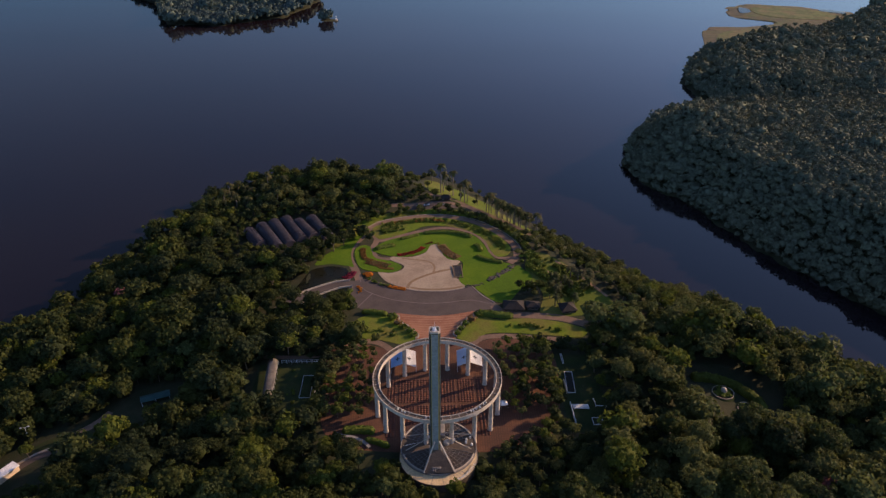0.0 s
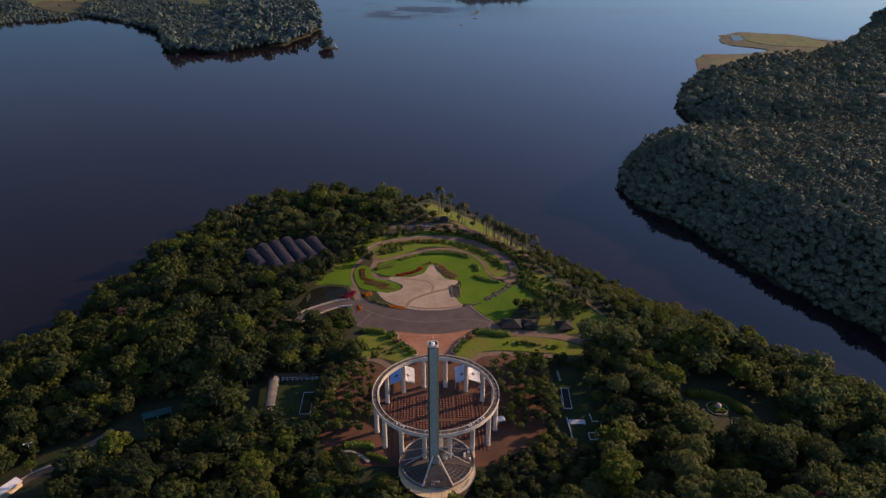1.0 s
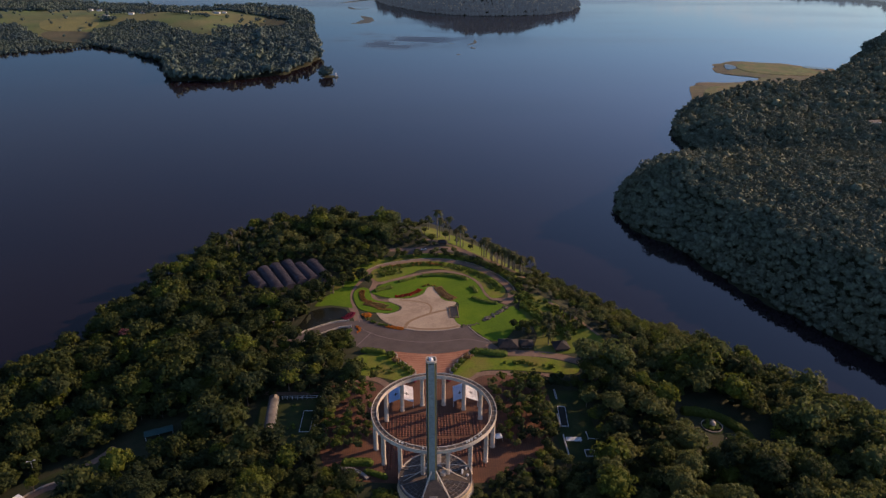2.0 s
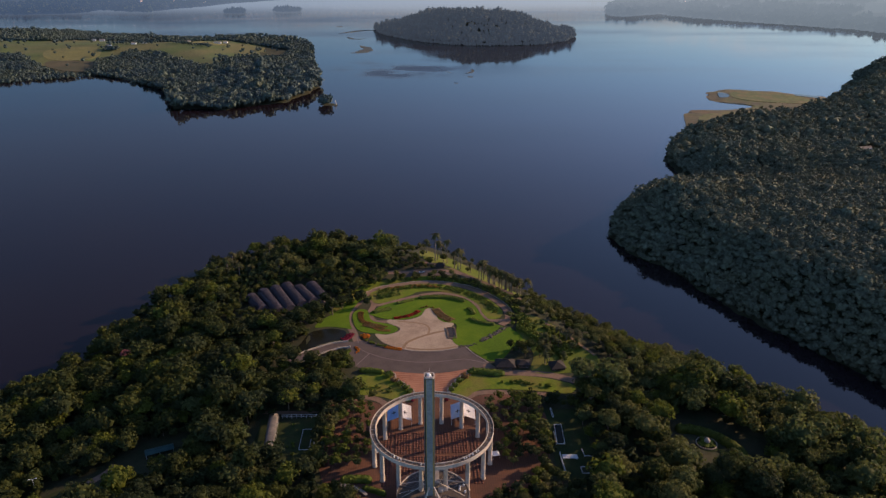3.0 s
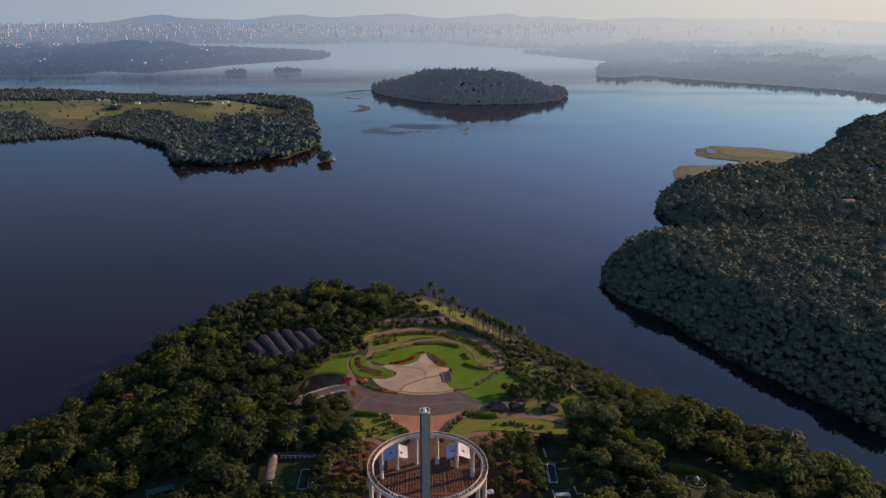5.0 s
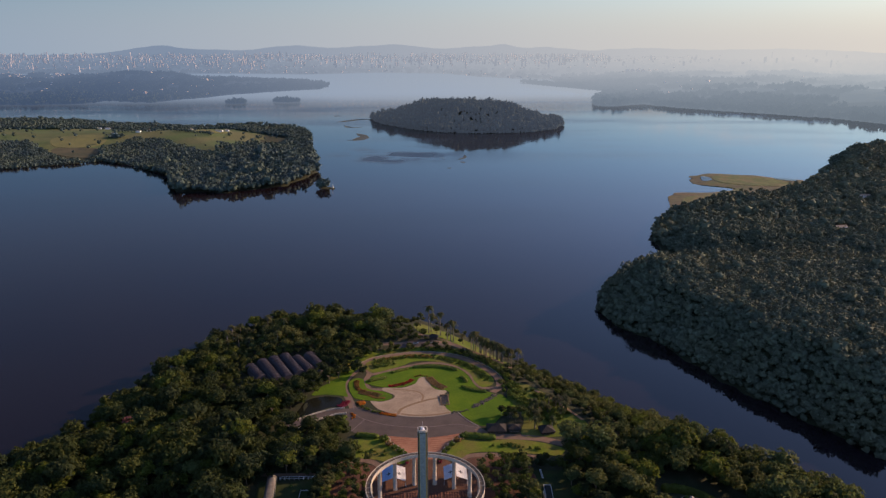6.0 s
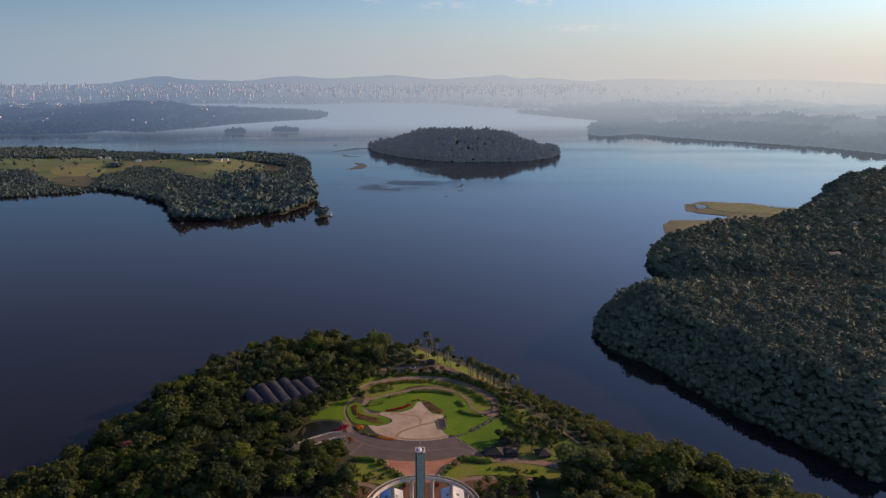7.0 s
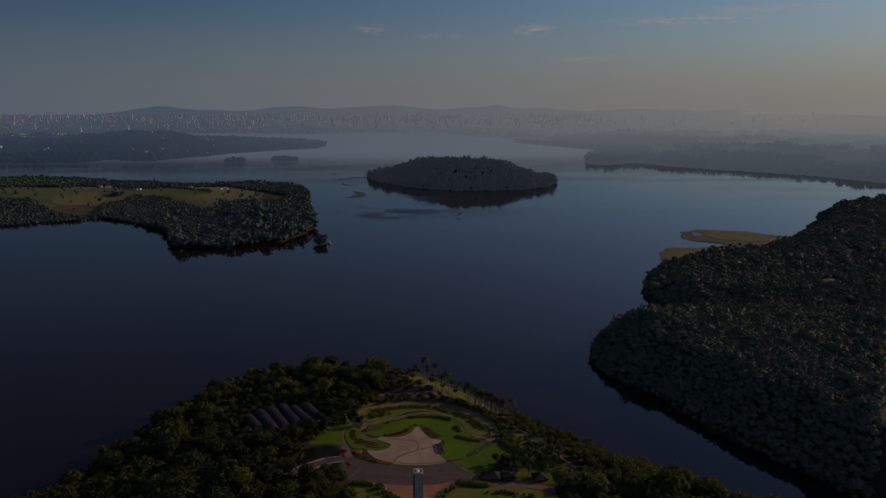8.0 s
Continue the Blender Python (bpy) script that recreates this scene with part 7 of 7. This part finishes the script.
def west_yard():
    strip("west_lane", [(-205, -42), (-192, -24), (-184, -16), (-174, -13.5), (-160, -13)], 3.8, 0.15, M_ASPHALT, "narrow asphalt lane curving through the wood", "road")
    strip("west_lane_kerb", [(-200, -30), (-193.5, -21), (-185, -13.6), (-176, -11), (-166, -10.4)], 0.9, 0.55, M_KERB, "pale kerb wall of the lane", "kerb", height=0.6)
    strip("west_path", [(-172, -4), (-164, 3), (-160, 10)], 4.5, 0.14, M_PATH, "brown garden path in the wood", "path")
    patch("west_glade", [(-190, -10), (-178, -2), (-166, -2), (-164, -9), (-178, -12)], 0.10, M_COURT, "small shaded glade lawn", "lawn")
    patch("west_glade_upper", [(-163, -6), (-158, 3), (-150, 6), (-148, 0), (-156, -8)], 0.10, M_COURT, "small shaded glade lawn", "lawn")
    strip("north_walk", [(-95, 44), (-80, 41), (-66, 41), (-54, 44)], 3.0, 0.12, M_PATH, "brown path behind the court", "path")
    b = base("white_shed", -194.0, -27.0, ground_z(-194, -27), 58)
    part("shed_wall", box(bmesh.new(), 0, 0, 1.6, 11, 4.2, 3.4), M_PLASTER, b)
    part("shed_roof", box(bmesh.new(), 0, 0, 3.45, 11.8, 5.0, 0.3, 0, 0.06), M_WHITE, b, "bright white flat roof")
    tagged(b, "white flat-roofed shed beside the lane", "shed")
    g = base("teal_shelter", -139.5, 15.5, ground_z(-140, 15), 22)
    bm = bmesh.new()
    v = [bm.verts.new(p) for p in ((-7, -2.6, 2.6), (7, -2.6, 2.6), (7, 0, 3.5), (-7, 0, 3.5), (7, 2.6, 2.6), (-7, 2.6, 2.6))]
    bm.faces.new((v[0], v[1], v[2], v[3])), bm.faces.new((v[3], v[2], v[4], v[5]))
    bmesh.ops.solidify(bm, geom=bm.faces[:], thickness=0.1)
    part("roof", bm, M_TEAL, g, "teal metal roof")
    for x in (-6.5, 0, 6.5):
        for y in (-2.4, 2.4):
            part("post", box(bmesh.new(), x, y, 1.3, 0.2, 0.2, 2.6), M_STEEL, g)
    tagged(g, "open shelter with a faded teal roof", "shelter")


west_yard()


def street_lamp(x, y, turn):
    """A pole with two short arms, each with a lamp head."""
    t = base("street_lamp", x, y, ground_z(x, y), turn)
    part("pole", lathe([(0.14, -0.3), (0.12, 1.0), (0.08, 9.0)], 8), M_STEEL, t)
    for k in (-1, 1):
        part("arm", beam(bmesh.new(), (0, 0, 8.9), (k * 1.3, 0, 9.2), 0.08, 0.08), M_STEEL, t)
        part("lamp_head", box(bmesh.new(), k * 1.6, 0, 9.2, 0.9, 0.35, 0.16, 0, 0.04), M_WHITE, t, "flat white lamp head")
    tagged(t, "tall white double-armed street lamp in the wood", "street lamp", "street lamps in the wood")


for x, y, turn in ((-193.6, -5.0, 20), (150.6, -25.0, 70)):
    street_lamp(x, y, turn)


def causeway():
    """Parapets with railing on both sides of the drive over the ponds."""
    for name, pts in (("north", [(-85, 101), (-78, 107), (-69, 113.2), (-60, 117.8), (-52, 119.5)]), ("south", [(-78, 93), (-72, 99.5), (-66, 104.8), (-57, 110.4), (-50, 111.8)])):
        t = base("causeway_parapet", 0, 0, 0)
        strip("parapet", pts, 0.55, 0.95, M_CONC, "", "", height=1.2, parent=t)
        line = curve_points([(p[0], p[1], 0) for p in pts], False, 3)
        z = zs(line)
        for p, zz in list(zip(line, z))[::3]:
            part("pillar", box(bmesh.new(), p.x, p.y, zz + 0.65, 0.6, 0.6, 1.3, 0, 0.05), M_CONC, t)
        tagged(t, "pale concrete parapet along the drive over the pond", "parapet", "parapets of the causeway")


causeway()


def parked_car(x, y, turn, paint, label):
    t = base("parked_car", x, y, ground_z(x, y) + 0.14, turn)
    bm = bmesh.new()
    box(bm, 0, 0, 0.62, 4.2, 1.75, 0.62, 0, 0.16)
    part("body", bm, paint, t)
    bm = bmesh.new()
    box(bm, -0.2, 0, 1.15, 2.2, 1.5, 0.55, 0, 0.2)
    part("cabin", bm, M_BLACK, t, "dark glazed cabin")
    wheel = mesh_of("wheel", lathe([(0.0, -0.1), (0.32, -0.1), (0.32, 0.1), (0.0, 0.1)], 12), M_BLACK)
    for sx in (-1.3, 1.3):
        for sy in (-0.85, 0.85):
            part("wheel", wheel, M_BLACK, t).matrix_basis = pose(sx, sy, 0.32, 90, 0, 0)
    tagged(t, label, "car", "cars in the car park")


parked_car(-3, 230.5, 10, M_STEEL, "white car parked in the shade")
parked_car(9.5, 231, 6, M_STEEL, "white car parked in the shade")
parked_car(-10, 230, 80, M_CONCD, "grey car parked in the shade")


# ---- the cape: farm houses, dead shoals in the lake ----
def farm_house(x, y, turn, l, label, group="farm houses on the cape"):
    t = base("farm_house", x, y, ground_z(x, y), turn)
    part("wall", box(bmesh.new(), 0, 0, 1.7, l, 7, 3.6), M_WHITE, t)
    bm = bmesh.new()
    v = [bm.verts.new(p) for p in ((-l / 2 - 0.5, -4, 3.3), (l / 2 + 0.5, -4, 3.3), (l / 2 + 0.5, 0, 5.4), (-l / 2 - 0.5, 0, 5.4), (l / 2 + 0.5, 4, 3.3), (-l / 2 - 0.5, 4, 3.3))]
    bm.faces.new((v[0], v[1], v[2], v[3])), bm.faces.new((v[3], v[2], v[4], v[5]))
    bmesh.ops.solidify(bm, geom=bm.faces[:], thickness=0.2)
    part("roof", bm, M_CONC, t, "pale sheet roof")
    tagged(t, label, "house", group)


for x, y, turn, l in ((-1110, 1850, 5, 22), (-1085, 1862, 0, 16), (-953, 1825, 0, 18), (-873, 1806, 8, 14), (-900, 1815, 0, 12), (-779, 1614, 20, 14), (-725, 1637, 0, 12), (-711, 1674, 10, 14), (-656, 1778, 0, 22), (-630, 1775, 0, 14), (-530, 1701, -10, 20), (-516, 1730, 0, 10), (-1000, 1830, 0, 26)):
    farm_house(x, y, turn, l, "low white farm house in the meadow")


for x, y, turn, l in ((548, 560, 10, 15), (686, 734, -15, 16)):
    farm_house(x, y, turn, l, "pale low building in a clearing of the wood", "houses in the eastern wood")


def spit_trees():
    """Slim tall trees with bare trunks where the marsh meets the wood."""
    rng = random.Random(31)
    for k in range(11):
        f = k / 10
        x, y = 462 + 66 * f + rng.uniform(-4, 4), 776 + 6 * f + rng.uniform(-7, 7)
        h = rng.uniform(11, 17)
        t = base("slim_tree", x, y, max(ground_z(x, y), LAKE + 0.5), rng.uniform(0, 360))
        part("trunk", lathe([(0.5, -0.5), (0.38, h * 0.6), (0.15, h)], 7), M_BARK, t)
        v, f2 = crown_arrays(950 + k, 8, 90, 0.18, flat=0.8, lobe=0.3)
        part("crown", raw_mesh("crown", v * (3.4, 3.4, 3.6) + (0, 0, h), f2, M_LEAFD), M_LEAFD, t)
        tagged(t, "slim tall tree with a bare trunk at the marsh", "tree", "slim trees at the marsh")


spit_trees()


def beacon():
    x, y = -146, 965
    t = base("shore_beacon", x, y, ground_z(x, y))
    part("beacon_base", lathe([(2.2, -0.5), (2.2, 1.2), (1.4, 1.6), (0.0, 1.7)], 12), M_CONC, t)
    part("beacon_mast", lathe([(0.6, 1.5), (0.5, 7.0), (0.0, 8.0)], 10), M_WHITE, t, "white mast")
    tagged(t, "small white beacon on the islet", "beacon")


beacon()


def shoals():
    """Flat mats of water weed that lie on the lake."""
    weed = mat("water_weed", (0.085, 0.085, 0.05), 0.6, (0.06, 0.065, 0.045), 0.05)
    rng = np.random.RandomState(6)
    for k, (pts, w) in enumerate((([(-250, 2105), (-215, 2150), (-170, 2200), (-120, 2195)], 14), ([(-215, 2010), (-190, 1950), (-150, 1960)], 8), ([(-160, 1790), (-135, 1720), (-150, 1650), (-175, 1640)], 16), ([(120, 1360), (118, 1320), (100, 1290)], 4), ([(106, 1262), (112, 1245)], 5), ([(72, 1182), (78, 1172)], 4), ([(60, 1325), (72, 1310)], 3), ([(-280, 2330), (-255, 2320)], 10))):
        line = curve_points([(p[0], p[1], 0) for p in pts], False, 6)
        bm = bmesh.new()
        rows = []
        for i, p in enumerate(line):
            a, b = line[max(i - 1, 0)], line[min(i + 1, len(line) - 1)]
            d = (b - a).normalized()
            f = i / (len(line) - 1)
            ww = w * (0.15 + math.sin(math.pi * f)) * rng.uniform(0.5, 1.2)
            sd = Vector((-d.y, d.x, 0)) * ww
            rows.append([bm.verts.new((p.x + sd.x, p.y + sd.y, LAKE + 0.05)), bm.verts.new((p.x, p.y, LAKE + 0.22)), bm.verts.new((p.x - sd.x, p.y - sd.y, LAKE + 0.05))])
        for a, b in zip(rows, rows[1:]):
            for i in range(2):
                bm.faces.new((a[i], a[i + 1], b[i + 1], b[i]))
        tagged(new("weed_mat", mesh_of("weed_mat", bm, weed)), "thin brown mat of floating water weed", "water weed", "weed mats on the lake")


shoals()


# ---- far city and hills ----
def far_city():
    rng = np.random.RandomState(31)
    protos = []
    for w, d, h in ((20, 16, 50), (16, 16, 70), (26, 14, 40), (14, 14, 85), (34, 16, 30)):
        bm = bmesh.new()
        box(bm, 0, 0, h / 2 - 5, w, d, h + 10)
        box(bm, 0, 0, h + 2, w * 0.4, d * 0.5, 5)
        for k in range(1, 4):
            box(bm, 0, 0, h * k / 4, w + 1.2, d + 1.2, 1.2)
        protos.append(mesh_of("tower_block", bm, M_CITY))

    def tower_block(x, y, k, s, turn, label="hazy pale high-rise block on the horizon"):
        z, _ = land_height(np.array([x]), np.array([y]))
        a, b, c, q = (float(v[0]) for v in drawn_in(np.array([x]), np.array([y]), z))
        ob = new("tower_block", protos[k])
        ob.matrix_basis = pose(a, b, c, 0, 0, turn) @ Matrix.Diagonal((s * q, s * q, s * q, 1))
        tagged(ob, label, "high-rise", "high-rises of the far city")

    for k in range(290):
        u = rng.uniform(-0.62, 0.26) if rng.rand() < 0.9 else rng.uniform(0.26, 0.6)
        y = rng.uniform(7200, 11500) if rng.rand() < 0.8 else rng.uniform(6500, 7500)
        tower_block(u * (y + 330), y, rng.randint(5), rng.uniform(0.6, 1.0), rng.uniform(-20, 20))
    n = 1100
    y = rng.uniform(6800, 11500, n)
    x = rng.uniform(-0.64, 0.27, n) * (y + 330)
    z, _ = land_height(x, y)
    s = rng.uniform(4.0, 7.0, n)
    cube = np.array([(sx, sy, sz) for sz in (-1, 5.5) for sy in (-1, 1) for sx in (-1, 1)])
    cf = np.array([(4, 5, 7), (4, 7, 6), (0, 1, 5), (0, 5, 4), (1, 3, 7), (1, 7, 5), (3, 2, 6), (3, 6, 7), (2, 0, 4), (2, 4, 6)])
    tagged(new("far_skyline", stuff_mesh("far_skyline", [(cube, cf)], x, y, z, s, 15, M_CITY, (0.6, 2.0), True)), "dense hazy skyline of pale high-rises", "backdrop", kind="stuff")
    for k in range(4):
        tower_block(1740 + 42 * k, 5560, 2, 1.15, 4, "slab high-rise in a row of four")
    low = [np.array([(sx, sy, sz) for sz in (-1, 1) for sy in (-1, 1) for sx in (-1, 1)]) * (1, 0.8, 0.6)]
    faces = np.array([(4, 5, 7), (4, 7, 6), (0, 1, 5), (0, 5, 4), (1, 3, 7), (1, 7, 5), (3, 2, 6), (3, 6, 7), (2, 0, 4), (2, 4, 6)])
    n = 4200
    y = rng.uniform(4300, 11000, n)
    x = rng.uniform(-0.66, 0.4, n) * (y + 330)
    dens = value_noise(x, y, 500, 61) + 0.6 * value_noise(x, y, 160, 62)
    z, which = land_height(x, y)
    keep = (which >= 5) & (dens > np.where(x < -900, -0.35, 0.1))
    s = rng.uniform(4, 10, n)
    x, y, z, s = x[keep], y[keep], z[keep], s[keep]
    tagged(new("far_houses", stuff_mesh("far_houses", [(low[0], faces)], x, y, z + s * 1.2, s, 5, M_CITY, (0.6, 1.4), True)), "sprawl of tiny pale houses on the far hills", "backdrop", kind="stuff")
    n = 90
    y = rng.uniform(2950, 4200, n)
    x = np.where(rng.rand(n) < 0.75, rng.uniform(-0.62, -0.25, n), rng.uniform(0.3, 0.6, n)) * (y + 330)
    z, which = land_height(x, y)
    keep = which >= 5
    s = rng.uniform(4, 9, n)
    tagged(new("shore_houses", stuff_mesh("shore_houses", [(low[0], faces)], x[keep], y[keep], z[keep] + 14, s[keep], 5, M_CITY, (0.6, 1.2), True)), "scattered pale houses between far woods", "backdrop", kind="stuff")


far_city()


def far_hills():
    xs = np.linspace(-3600, 3600, 241)
    ang = np.degrees(np.arctan2(xs, 4970.0))

    def hump(c, w, h):
        return h * np.exp(-((ang - c) / w) ** 2)

    top = 160 + hump(-18.3, 3.3, 56) + hump(-18.0, 1.0, 9) + hump(-14.0, 2.0, 18) + hump(-9.0, 3.4, 62) + hump(-4.0, 2.6, 34) + hump(-0.5, 3.0, 62) + hump(5.0, 2.6, 52) + hump(7.2, 1.0, 30) + hump(10.0, 2.6, 44) + hump(17, 5, 42) + hump(27, 6, 40)
    top = top + 3.0 * value_noise(xs, xs * 0, 90, 71) + 1.5 * value_noise(xs, xs * 0, 30, 72)
    V = np.concatenate([np.stack([xs, np.full(241, y), z], 1) for y, z in ((4636.0, np.full(241, 120.0)), (4640.0, top - 8), (4648.0, top), (4660.0, np.full(241, 120.0)))])
    i = np.arange(240)
    F = np.concatenate([np.stack([i, i + 1, i + 242, i + 241], 1) + 241 * k for k in range(3)])
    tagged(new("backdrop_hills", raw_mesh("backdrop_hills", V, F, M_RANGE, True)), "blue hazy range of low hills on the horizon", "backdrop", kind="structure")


far_hills()
